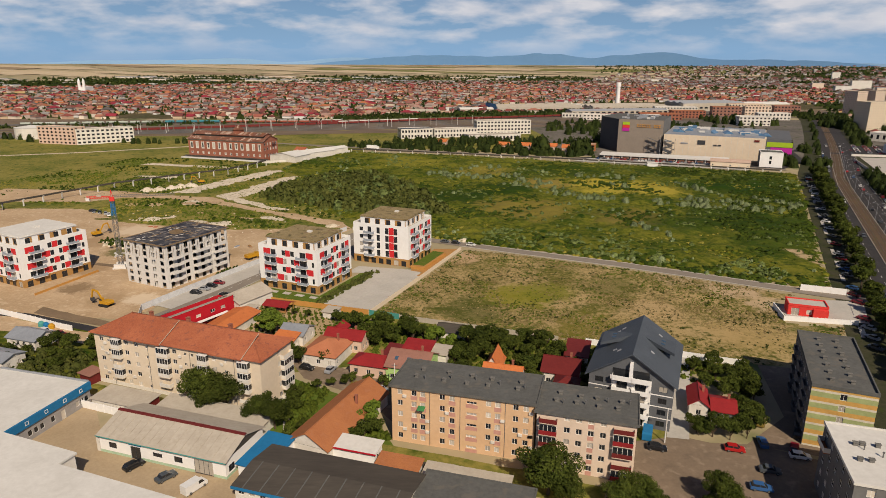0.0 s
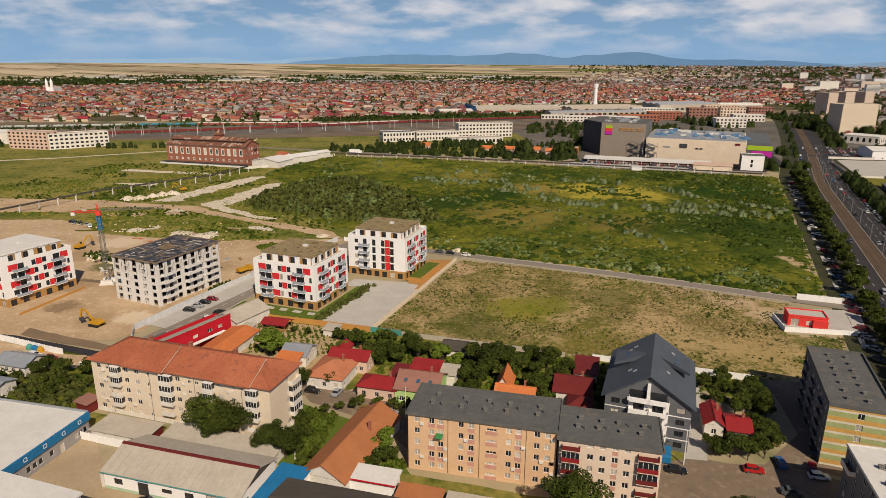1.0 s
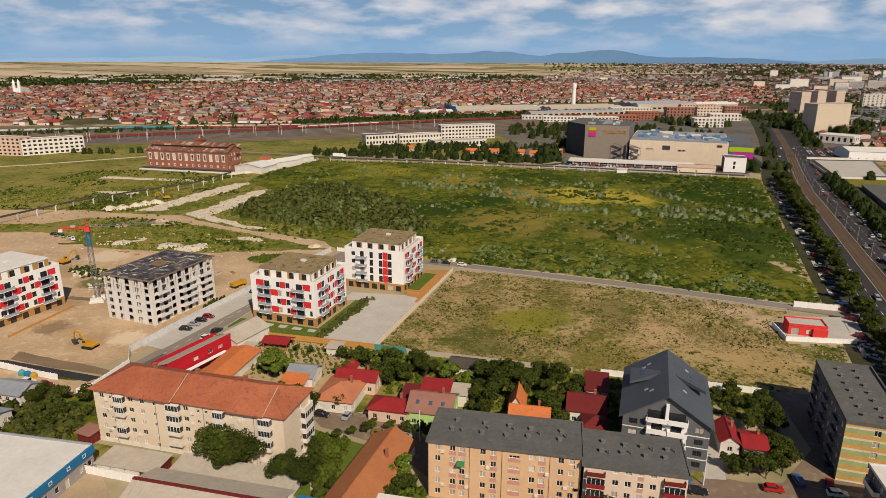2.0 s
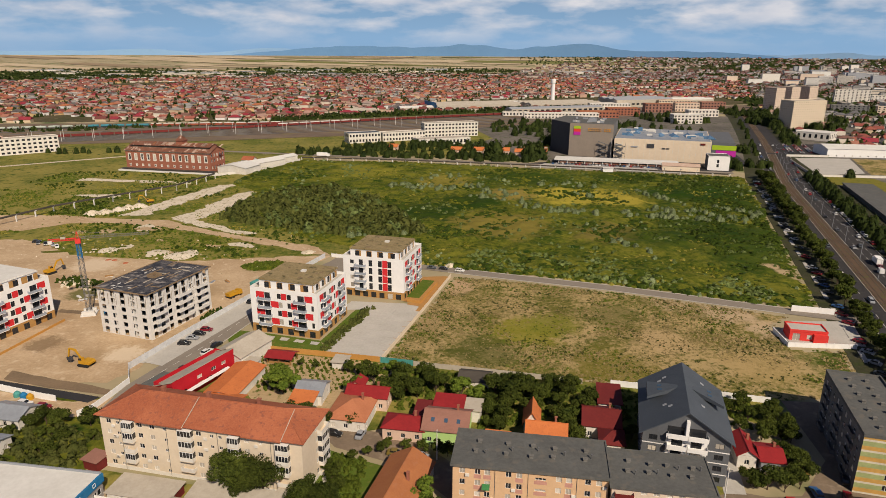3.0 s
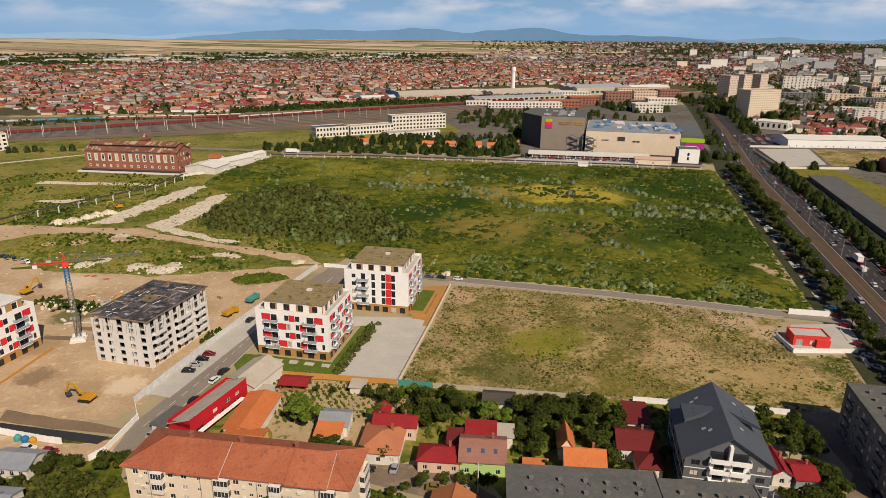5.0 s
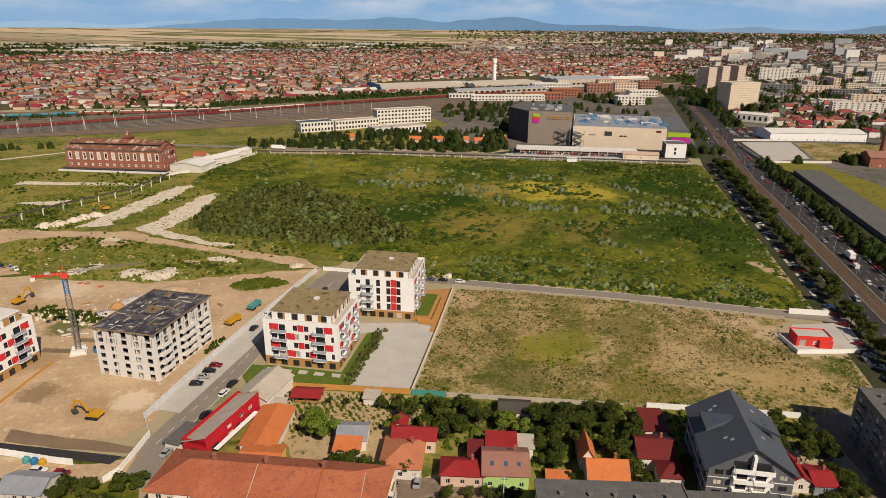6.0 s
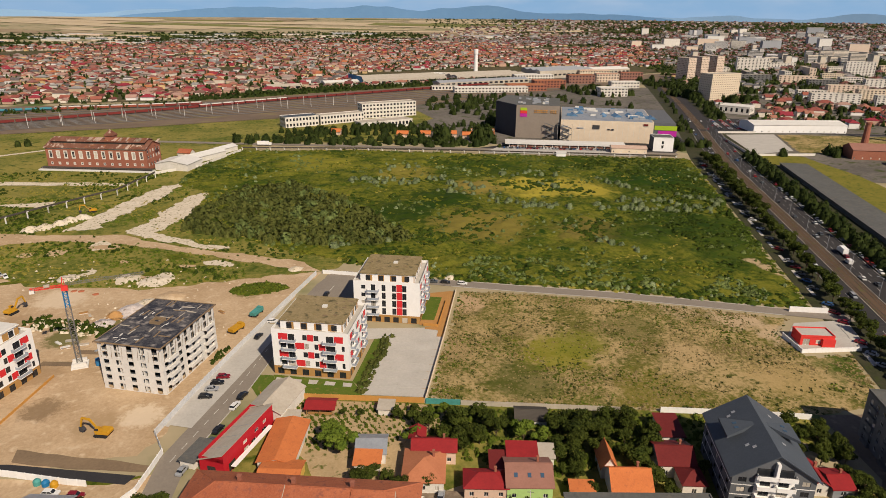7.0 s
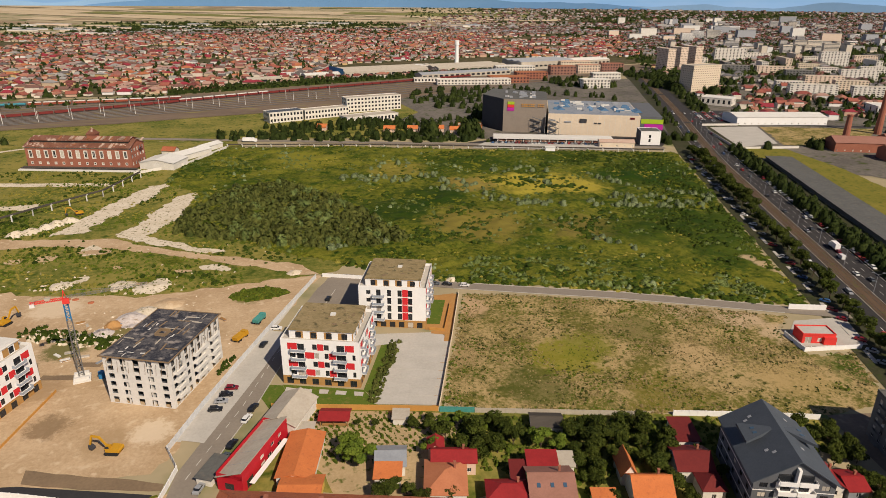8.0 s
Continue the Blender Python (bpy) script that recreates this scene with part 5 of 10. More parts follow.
def dark_house():
    """New grey house with a steep anthracite roof, white balconies in its gable."""
    fl, fr, W, H = (32.4, 139.4), (50.2, 132.6), 24.0, 11.6
    _, _, _, L = plot(fl, fr, W)
    fh = 2.9
    holes = {"F": [], "L": [], "R": []}
    for k in range(4):
        for u in (1.4, L - 3.2):
            holes["F"].append((u, k * fh + 0.9, 1.9, 1.4, "dark", 2))
        for u in (6.4, 10.6):
            holes["F"].append((u, k * fh + 0.2, 2.4, 2.2, "dark", 2))
        for s in "LR":
            holes[s] += rows(even(W, 5, 1.5, 2.0), [k * fh + 0.9], 1.5, 1.4, "dark")

    def tone(s, u, z):
        return 1 if s == "F" and 5.2 < u < 14.2 else 2 if z % fh < 0.25 and z > 1 else 0

    top, L = block("apartment_house", "new dark grey house with white balconies in its gable", "house", fl, fr, W, H, holes, [M["greyrender"], M["white"], M["white"]], tone, {"F": [5.2, 14.2]}, [k * fh + d for k in range(4) for d in (0.0, 0.25)])
    for k in range(1, 5):
        for u in (5.4, 9.9):
            balcony(top, side_frame(L, W, "F"), u, k * fh, 4.3, 1.5, True, M["white"], M["white"])
    g = Geo()
    roof_gable(g, W, L, H + 0.2, 6.2, 0.9, 0, 0.25, "x", None)
    part("roof", g, M["slate"], top, "steep anthracite sheet roof", m=pose(0, 0, 0, 0, 0, 90))
    p = [(-L / 2, -W / 2, H), (L / 2, -W / 2, H), (0, -W / 2, H + 6.2), (-L / 2, W / 2, H), (L / 2, W / 2, H), (0, W / 2, H + 6.2)]
    for tri in ((0, 1, 2), (4, 3, 5)):
        part("gable", Geo().add([p[i] for i in tri], [(0, 1, 2)]), M["greyrender"], top)
    part("gable_post", Geo().box(-0.35, -W / 2 - 1.2, H, 0.35, -W / 2 - 0.01, H + 4.4), M["white"], top)
    for x in (-4.2, 0.5):
        part("gable_window", Geo().box(x, -W / 2 - 0.06, H + 0.3, x + 3.6, -W / 2 - 0.01, H + 2.3), M["pane"], top)
        part("gable_parapet", Geo().box(x - 0.3, -W / 2 - 1.4, H, x + 3.9, -W / 2 - 1.3, H + 1.0), M["white"], top)
    for s in (-1, 1):
        d = part("dormer", Geo().add([(-2.2, 0, 2.35), (6.3, -3.9, 0.15), (6.3, 3.9, 0.15), (6.3, -3.9, -0.5), (6.3, 3.9, -0.5), (6.9, -4.4, -3.6), (6.9, 4.4, -3.6), (-2.2, 0, 1.0)], [(0, 1, 2), (1, 3, 4, 2), (0, 7, 3, 1), (0, 2, 4, 7), (7, 4, 3)]), M["slate"], top, "broad flat dormer in the roof plane", m=pose(s * 2.4, 1.5, H + 3.6, 0, 0, 0 if s > 0 else 180))
        for y in (-1.3, 0.6):
            part("skylight", Geo().box(-0.5, 0, 0, 0.5, 0.7, 0.1, 0, pose(3.4, y, 0.93, 0, 14.5, 0)), M["blueglass"], d)
    for s, y, t in ((-1, 7.5, 0.42), (-1, 8.4, 0.55), (-1, -5.0, 0.5), (1, 8.0, 0.5), (1, -4.5, 0.6), (-1, -6.5, 0.62)):
        x, z = s * L / 2 * (1 - t), H + 0.45 + 6.2 * t
        part("skylight", Geo().box(-0.5, -0.35, 0, 0.5, 0.35, 0.1), M["greypanel"], top, m=pose(x, y, z, 0, s * math.degrees(math.atan2(6.2, L / 2)), 0))


dark_house()

# ---------------------------------------------------------------- houses in the gardens
def house(label, fl, fr, W, H, rh, roof, wall, kind="gable", along="x", wins=2, chimney=True, group="", over=0.45, name="house"):
    _, _, _, L = plot(fl, fr, W)
    holes = {"F": rows(even(L, wins, 1.1, 1.2), [0.95], 1.1, 1.3) if wins else [], "R": rows(even(W, 2, 1.0, 1.4), [0.95], 1.0, 1.3) if wins else []}
    top, L = block(name, label, "house", fl, fr, W, H, holes, [wall], group=group)
    g = Geo()
    if kind == "gable":
        roof_gable(g, L, W, H + 0.05, rh, over, 0, 0.16, along, 1)
    elif kind == "hip":
        roof_hip(g, L, W, H + 0.02, rh, over)
    else:
        a, b = (H + rh, H) if kind == "mono" else (H, H + rh)
        x, y = L / 2 + over, W / 2 + over
        p = [(-x, -y, b), (x, -y, b), (x, y, a), (-x, y, a), (-x, -y, b + 0.15), (x, -y, b + 0.15), (x, y, a + 0.15), (-x, y, a + 0.15)]
        g.add(p, [(3, 2, 1, 0), (4, 5, 6, 7), (0, 1, 5, 4), (1, 2, 6, 5), (2, 3, 7, 6), (3, 0, 4, 7)])
        p = [(-L / 2, -W / 2, H), (L / 2, -W / 2, H), (L / 2, W / 2, H), (-L / 2, W / 2, H), (-L / 2, W / 2, a), (L / 2, W / 2, a), (-L / 2, -W / 2, b), (L / 2, -W / 2, b)]
        g.add(p, [(3, 2, 5, 4), (0, 3, 4, 6), (2, 1, 7, 5), (1, 0, 6, 7)], 1)
    part("roof", g, [roof, wall], top)
    if kind in ("gable", "hip") and rh > 1.0:
        r = Geo()
        if along == "x":
            rx = (L / 2 + over) if kind == "gable" else max(0.1, L / 2 - min(W, L) / 2)
            r.tube((-rx, 0, H + rh + (0.22 if kind == "gable" else 0.02)), (rx, 0, H + rh + (0.22 if kind == "gable" else 0.02)), 0.14, n=5)
        else:
            r.tube((0, -W / 2 - over, H + rh + 0.22), (0, W / 2 + over, H + rh + 0.22), 0.14, n=5)
        part("ridge", r, roof, top)
    if chimney:
        x, y = L * 0.2, W * 0.12
        part("chimney", Geo().box(x, y, H + 0.3, x + 0.55, y + 0.55, H + rh + 0.9).box(x - 0.08, y - 0.08, H + rh + 0.9, x + 0.63, y + 0.63, H + rh + 1.02), M["brick"], top)
    return top


M["salmon"] = mat("salmon_tile", (0.47, 0.185, 0.095), (0.38, 0.14, 0.07), big=0.25, fine=2.2, bump=0.25)
M["browntile"] = mat("brown_pink_tile", (0.30, 0.15, 0.115), (0.24, 0.12, 0.09), big=0.25, fine=2.2, bump=0.25)
M["pinkwall"] = mat("pale_pink_wall", (0.64, 0.46, 0.36), (0.56, 0.40, 0.31), big=0.3, fine=1.5, bump=0.08)
M["mint"] = mat("mint_wall", (0.42, 0.60, 0.22), (0.36, 0.52, 0.19), big=0.3, fine=1.5, bump=0.05)
M["scarlet"] = mat("bright_red_sheet", (0.46, 0.016, 0.028), (0.38, 0.014, 0.024), big=0.3, fine=1.5, bump=0.06, rough=0.45)
M["zinc"] = mat("zinc_sheet", (0.36, 0.38, 0.41), (0.28, 0.295, 0.32), big=0.3, fine=1.5, bump=0.06, rough=0.4, metal=0.3)
M["orangewall"] = mat("orange_fence_paint", (0.52, 0.27, 0.075), (0.44, 0.22, 0.06), big=0.3, fine=1.5, bump=0.05)
M["yellowwall"] = mat("yellow_wall", (0.66, 0.43, 0.11), (0.58, 0.37, 0.09), big=0.3, fine=1.5, bump=0.05)

house("small garden house with half zinc, half tile roof", (-52.6, 178.0), (-45.0, 176.2), 8.0, 3.4, 1.6, M["zinc"], M["oldwhite"], "gable", "x", 1, False)
house("house annexe with an orange tile roof beside trees", (-53.6, 174.0), (-47.2, 172.2), 4.6, 3.0, 1.2, M["orange"], M["oldwhite"], "mono", wins=1, chimney=False)
house("pink-walled house with a dark crimson sheet roof", (-38.0, 174.6), (-26.8, 171.6), 5.8, 4.2, 1.6, M["crimson"], M["pinkwall"], "gable", "x", 3)
house("crimson-roofed porch of a garden house", (-37.4, 181.0), (-33.4, 180.0), 4.4, 3.6, 1.2, M["crimson"], M["pinkwall"], "gable", "y", 0, False)
house("house with a large old orange tile roof", (-42.6, 164.4), (-32.6, 161.6), 12.6, 3.4, 2.6, M["salmon"], M["oldwhite"], "hip", wins=3)
house("low house with a red hipped roof on the side street", (-28.0, 158.6), (-17.6, 155.8), 6.8, 3.4, 2.0, M["crimson"], M["pinkwall"], "hip", wins=3)
top = house("mint-fronted house under a dusty pink tile roof", (-17.9, 155.6), (-7.0, 152.8), 11.0, 4.3, 2.6, M["browntile"], M["mint"], "gable", "x", 2)
for x in (-3.4, 0.0, 3.2):
    part("skylight", Geo().box(-0.45, -0.6, 0, 0.45, 0.6, 0.1), M["blueglass"], top, m=pose(x, -2.9, 5.72, math.degrees(math.atan2(2.6, 5.5)), 0, 0))
house("rear wing with a red sheet roof", (-14.0, 166.6), (-6.6, 164.6), 4.6, 4.4, 1.0, M["crimson"], M["pinkwall"], "mono", wins=0, chimney=False)
house("white rear shed with a pale sheet roof", (-6.2, 165.0), (-2.0, 163.8), 5.2, 3.6, 0.5, M["palesheet"], M["oldwhite"], "mono", wins=0, chimney=False, name="shed")
house("dark red roofed outbuilding behind the street houses", (-19.8, 163.0), (-15.4, 161.8), 7.0, 3.4, 0.9, M["maroon"], M["pinkwall"], "mono", wins=0, chimney=False, name="outbuilding")
house("old house with a tall orange tile roof among trees", (7.2, 149.0), (16.6, 146.4), 9.0, 3.6, 3.2, M["orange"], M["oldwhite"], "gable", "x", 2)
house("narrow wing with a steep orange tile roof", (8.6, 157.6), (12.4, 156.6), 7.6, 3.6, 3.0, M["orange"], M["oldwhite"], "gable", "y", 0, False)
house("low shed with an orange tile roof", (-2.5, 151.6), (3.0, 150.0), 4.0, 2.4, 0.8, M["orange"], M["oldwhite"], "mono", wins=0, chimney=False, name="shed")
house("house with a maroon sheet roof in a garden", (23.4, 154.6), (32.4, 152.0), 10.0, 4.0, 2.2, M["maroon"], M["oldwhite"], "gable", "x", 2)
house("house wing with a maroon hipped roof", (25.4, 147.0), (31.0, 145.4), 6.4, 3.4, 2.0, M["maroon"], M["oldwhite"], "hip", wins=1, chimney=False)
house("garage with a maroon sheet roof", (31.4, 166.0), (37.2, 164.4), 9.6, 3.2, 0.8, M["maroon"], M["oldwhite"], "mono", wins=0, chimney=False, name="garage")
house("crimson-roofed house beside a concrete driveway", (56.9, 139.6), (61.0, 138.4), 9.0, 3.4, 1.5, M["crimson"], M["oldwhite"], "gable", "y", 1)
house("crimson-roofed wing beside a leafy garden", (61.6, 137.4), (66.6, 136.0), 7.6, 3.0, 1.2, M["crimson"], M["zinc"], "gable", "x", 1)
house("garden shed with a grey felt roof", (-43.6, 198.4), (-39.4, 197.2), 4.4, 2.3, 0.3, M["palesheet"], M["oldwhite"], "mono", wins=0, chimney=False, name="shed")
house("crumbling shed with a brown felt roof", (-5.4, 183.8), (3.2, 181.2), 6.6, 2.4, 1.2, M["darkfelt"], M["oldwhite"], "gable", "x", 1, False, name="shed")
house("red wooden hut beside the apartment block", (-98.8, 152.4), (-95.0, 150.6), 3.6, 2.6, 0.3, M["browntile"], M["maroon"], "mono", wins=0, chimney=False, name="hut")
house("white house with a blue-grey sheet roof", (-133.0, 173.6), (-122.6, 170.6), 7.6, 3.0, 1.6, M["zinc"], M["oldwhite"], "gable", "x", 4, False)
house("glasshouse shed with white frames", (-136.5, 160.0), (-122.0, 156.0), 7.0, 3.4, 1.0, M["zinc"], M["oldwhite"], "gable", "x", 5, False, name="shed")


def gazebo():
    top = thing("gazebo", -59.9, 204.8, -16, "open garden gazebo with a crimson hipped roof", "gazebo")
    g = Geo()
    roof_gable(g, 8.6, 5.6, 2.5, 1.0, 0.4, 0, 0.15)
    part("roof", g, M["crimson"], top)
    for x in (-4.0, 0, 4.0):
        for y in (-2.5, 2.5):
            part("post", shared("gz_post", lambda: Geo().box(-0.1, -0.1, 0, 0.1, 0.1, 2.55).mesh("post", M["wood"])), None, top, m=pose(x, y, 0))
    part("bench", Geo().box(-3.6, -2.3, 0.2, 3.6, -1.7, 0.75), M["wood"], top)


gazebo()


def red_barn():
    """Long red hall with a grey sheet roof beside the estate road, and its grey-roofed neighbour."""
    fl, fr, W = (-92.6, 184.2), (-86.2, 180.4), 24.0
    _, _, _, L = plot(fl, fr, W)
    holes = {"R": rows([9.0, 12.5, 18.0], [1.0], 2.2, 1.4) + rows([9.0, 14.5, 18.6], [3.6], 1.8, 1.1) + [(2.0, 0.1, 3.0, 2.6, "dark", 2)], "F": [(2.2, 0.6, 2.6, 2.0, "dark", 3)]}
    top, L = block("hall", "bright red hall with a grey sheet roof", "hall", fl, fr, W, 5.4, holes, [M["scarlet"]])
    g = Geo()
    x, y = L / 2, W / 2
    p = [(-x - 0.4, -y - 0.4, 3.9), (x + 0.1, -y - 0.4, 6.9), (x + 0.1, y + 0.4, 6.9), (-x - 0.4, y + 0.4, 3.9)]
    q = [(a, b, c + 0.15) for a, b, c in p]
    g.add(p + q, [(3, 2, 1, 0), (4, 5, 6, 7), (0, 1, 5, 4), (1, 2, 6, 5), (2, 3, 7, 6), (3, 0, 4, 7)])
    part("roof", g, M["palesheet"], top, "grey corrugated lean-to roof")
    p = [(x, -y, 5.4), (x, y, 5.4), (x, y, 6.9), (x, -y, 6.9)]
    part("upper_wall", Geo().add(p, [(0, 1, 2, 3)]).add([(-x, -y, 4.2), (x, -y, 4.2), (x, -y, 6.85), (-x, -y, 4.3)], [(0, 1, 2, 3)]), M["scarlet"], top)
    part("canopy", Geo().box(x + 1.0, -y + 1.5, 2.7, x + 2.4, y - 4.0, 2.85), M["white"], top)
    for k in range(4):
        part("seam", Geo().box(-x - 0.4, 0, 0, x, 0.06, 0.05), M["zinc"], top, m=pose(0, -y + 4 + 5 * k, 5.62, 0, -math.degrees(math.atan2(3.0, L + 0.5)), 0))
    house("low hall with a grey ridged sheet roof", (-81.0, 205.2), (-71.8, 200.0), 15.0, 4.0, 2.2, M["palesheet"], M["oldwhite"], "gable", "y", 0, False, name="hall")
    house("workshop with a broad orange tile roof", (-78.0, 181.2), (-69.0, 178.6), 18.5, 2.9, 1.0, M["orange"], M["oldwhite"], "gable", "y", 0, False, name="workshop")
    house("orange-roofed workshop with yellow end wall", (-78.4, 172.3), (-68.4, 169.6), 9.2, 3.0, 1.0, M["orange"], M["yellowwall"], "gable", "x", 0, False, name="workshop")
    house("small lean-to with a grey sheet roof", (-72.6, 198.4), (-67.6, 197.0), 5.4, 2.4, 0.3, M["palesheet"], M["oldwhite"], "mono", wins=0, chimney=False, name="shed")
    house("carport with a dark felt roof by the hall", (-98.0, 187.6), (-94.2, 185.4), 9.0, 2.3, 0.2, M["bitumen"], M["oldwhite"], "mono", wins=0, chimney=False, name="carport")


red_barn()


# ---------------------------------------------------------------- workshops in the foreground
def works():
    # white workshop with a pale sheet roof and a mint plinth
    fl, fr, W, H = (-76.4, 121.3), (-45.6, 112.2), 13.4, 4.2
    _, _, _, L = plot(fl, fr, W)
    holes = {"F": [(2.4, 1.5, 2.1, 1.4, "dark", 3), (8.2, 0.05, 2.6, 3.0, "dark", 2), (14.0, 1.7, 2.4, 1.0, "dark", 4), (19.4, 1.5, 2.1, 1.4, "dark", 3), (24.4, 0.05, 4.6, 3.3, "dark", 4)], "R": [(1.0, 1.0, 2.0, 1.6, "dark", 2)]}
    top, L = block("workshop", "long white workshop with a pale sheet roof", "workshop", fl, fr, W, H, holes, [M["white"], M["mintplinth"]], lambda s, u, z: 1 if z < 0.7 else 0, {}, [0.7])
    g = Geo()
    roof_gable(g, L, W, H + 0.05, 2.2, 0.5, 0, 0.14, "x", 1)
    part("roof", g, [M["palesheet"], M["darkfelt"]], top)
    part("ridge", Geo().box(-L / 2 - 0.5, -0.35, H + 2.3, L / 2 + 0.5, 0.35, H + 2.62), M["maroon"], top, "dark red ridge flashing")
    for k in range(16):
        x = -L / 2 + (k + 0.5) * L / 16
        part("roof_seam", shared("shedseam", lambda: Geo().box(-0.05, -7.2, 0, 0.05, 0, 0.06).mesh("roof_seam", M["palesheet"])), None, top, m=pose(x, 0, H + 2.42, math.degrees(math.atan2(2.2, W / 2)), 0, 0))
    part("gutter", Geo().tube((-L / 2 - 0.5, -W / 2 - 0.6, H - 0.08), (L / 2 + 0.5, -W / 2 - 0.6, H - 0.08), 0.1, n=6), M["teal"], top, "teal gutter")
    part("sign", Geo().box(-L / 2 + 7.9, -W / 2 - 0.12, 3.35, -L / 2 + 11.2, -W / 2 - 0.02, 3.95), M["bluesheet"], top, "plain blue sign board over the door")
    part("gate", Geo().box(-L / 2 - 1.0, -W / 2, 0, -L / 2 - 0.2, -W / 2 + 0.3, 3.6), M["oldwhite"], top)
    # hall with the blue fascia
    fl, fr, W, H = (-124.0, 119.6), (-97.4, 113.0), 30.0, 3.6
    _, _, _, L = plot(fl, fr, W)
    holes = {"R": rows([12.0, 13.6, 15.2, 18.2, 25.4, 26.8, 28.2], [1.0], 1.1, 1.4, "white", 1) + [(7.4, 0.05, 2.6, 2.6, "dark", 1), (21.0, 0.05, 1.3, 2.4, "white", 1)]}
    top, L = block("warehouse", "grey warehouse with a blue fascia and a white roof", "warehouse", fl, fr, W, H, holes, [M["greypanel2"]])
    m = side_frame(L, W, "R")
    part("fascia", Geo().box(-0.2, -0.35, H, W + 0.3, 0.1, H + 2.0, 0, m), M["bluesheet"], top, "broad blue sheet fascia")
    for u in (11.4, 16.6, 21.8, 26.6):
        part("fascia_window", shared("fw", lambda: frame_geo(0.9, 0.9, 1, 0.1).mesh("fascia_window", M["frame"])), None, top, m=m @ pose(u, -0.42, H + 0.6))
    part("roof", Geo().box(-L / 2, -W / 2, H, L / 2 - 0.1, W / 2, H + 1.8), M["membrane"], top, "dusty white membrane roof")
    part("upstand", Geo().box(-L / 2, W / 2, H, L / 2, W / 2 + 0.3, H + 2.3), M["zinc"], top)
    # flat white roof in the corner
    top = thing("warehouse", -92, 100, -19, "wide warehouse roof of white sheet", "warehouse")
    g = Geo().box(-22, -18, 0, 12.4, 15.6, 6.3).box(12.4, -18, 0, 52, 11.5, 6.3)
    part("wall", g, M["oldwhite"], top)
    g = Geo().box(-22.3, -18.3, 6.3, 12.7, 15.9, 6.75).box(12.7, -18.3, 6.3, 52.3, 11.8, 6.75)
    part("roof", g, M["membrane"], top)
    for x, y, n in ((-9.0, 2.5, 9.0), (6.5, -2.0, 9.0), (22.0, -6.5, 9.0)):
        part("roof_strip", Geo().box(0, 0, 6.751, n * 0.9, 1.3, 6.95), M["maroon"], top, "dark red roof light strip", m=pose(x, y, 0))
    # dark felt-roofed hall
    fl, fr, W, H = (-40.6, 103.4), (-9.0, 94.4), 13.5, 5.2
    _, _, _, L = plot(fl, fr, W)
    top, L = block("hall", "low hall with a dark felt roof and blue edge", "hall", fl, fr, W, H, {"F": rows(even(L, 14, 1.3, 0.6), [3.6], 1.3, 1.0, "white", 2)}, [M["oldwhite"]])
    g = Geo()
    roof_gable(g, L, W, H + 0.1, 0.9, 0.5, 0, 0.22, "x", 0)
    part("roof", g, M["darkfelt"], top)
    part("fascia", Geo().box(-L / 2 - 0.5, -W / 2 - 0.62, H - 0.35, L / 2 + 0.5, -W / 2 - 0.5, H + 0.25), M["bluesheet"], top, "blue edge board")
    for k in range(9):
        part("felt_seam", shared("feltseam", lambda: Geo().box(-0.12, -7.2, 0, 0.12, 0, 0.04).mesh("felt_seam", M["bitumen"])), None, top, m=pose(-L / 2 + 2 + k * 3.6, 0, H + 1.24, math.degrees(math.atan2(0.9, W / 2)), 0, 0))
    # grey flat-roofed hall beside it
    fl, fr, W, H = (-6.6, 101.8), (14.0, 96.4), 8.4, 4.6
    top, L = block("hall", "low hall with a grey felt roof", "hall", fl, fr, W, H, {}, [M["oldwhite"]])
    roof_flat(top, L, W, H + 0.2, M["bitumen"], M["bitumen"], 0.12, 0.3)
    for k in range(5):
        part("felt_seam", Geo().box(-L / 2 + 3 + 4 * k, -W / 2, H + 0.2, -L / 2 + 3.15 + 4 * k, W / 2, H + 0.24), M["bitumen"], top)
    house("low building with a blue sheet roof", (-43.2, 112.6), (-37.2, 110.6), 11.0, 3.6, 0.7, M["bluesheet"], M["white"], "mono", wins=1, chimney=False, name="shed")
    house("long old house with a weathered orange tile roof", (-35.6, 121.6), (-26.0, 117.8), 27.0, 3.4, 2.9, M["oldtile"], M["oldwhite"], "gable", "y", 0, True)
    top = house("white shed with a red-edged sheet roof", (-26.8, 120.2), (-16.0, 117.2), 4.2, 3.3, 0.35, M["membrane"], M["white"], "mono", wins=0, chimney=False, name="shed")
    part("fascia", Geo().box(-6.1, -2.7, 3.2, 6.1, -2.55, 3.5), M["scarlet"], top, "red edge board")
    house("low shed with a patched orange tile roof", (-15.8, 112.6), (-7.4, 110.2), 5.4, 2.4, 0.9, M["oldtile"], M["oldwhite"], "mono", wins=0, chimney=False, name="shed")
    for (x, y), w in (((-5.6, 111.6), 5.2), ((0.2, 110.0), 5.4), ((6.2, 108.4), 5.0)):
        house("row shed with a grey patched roof", (x, y), (x + w * 0.968, y - w * 0.25), 4.2, 2.3, 0.3, M["palesheet"], M["oldwhite"], "mono", wins=0, chimney=False, group="row sheds behind the block", name="shed")
    for k in range(4):
        x, y = -88.4 + 3.6 * k, 139.6 - 1.1 * k
        house("low garage with a rusty brown flat roof", (x, y), (x + 3.4, y - 1.0), 6.2, 2.5, 0.25, M["palesheet"], M["maroon"] if k == 3 else M["oldwhite"], "mono", wins=0, chimney=False, group="row of garages", name="garage")
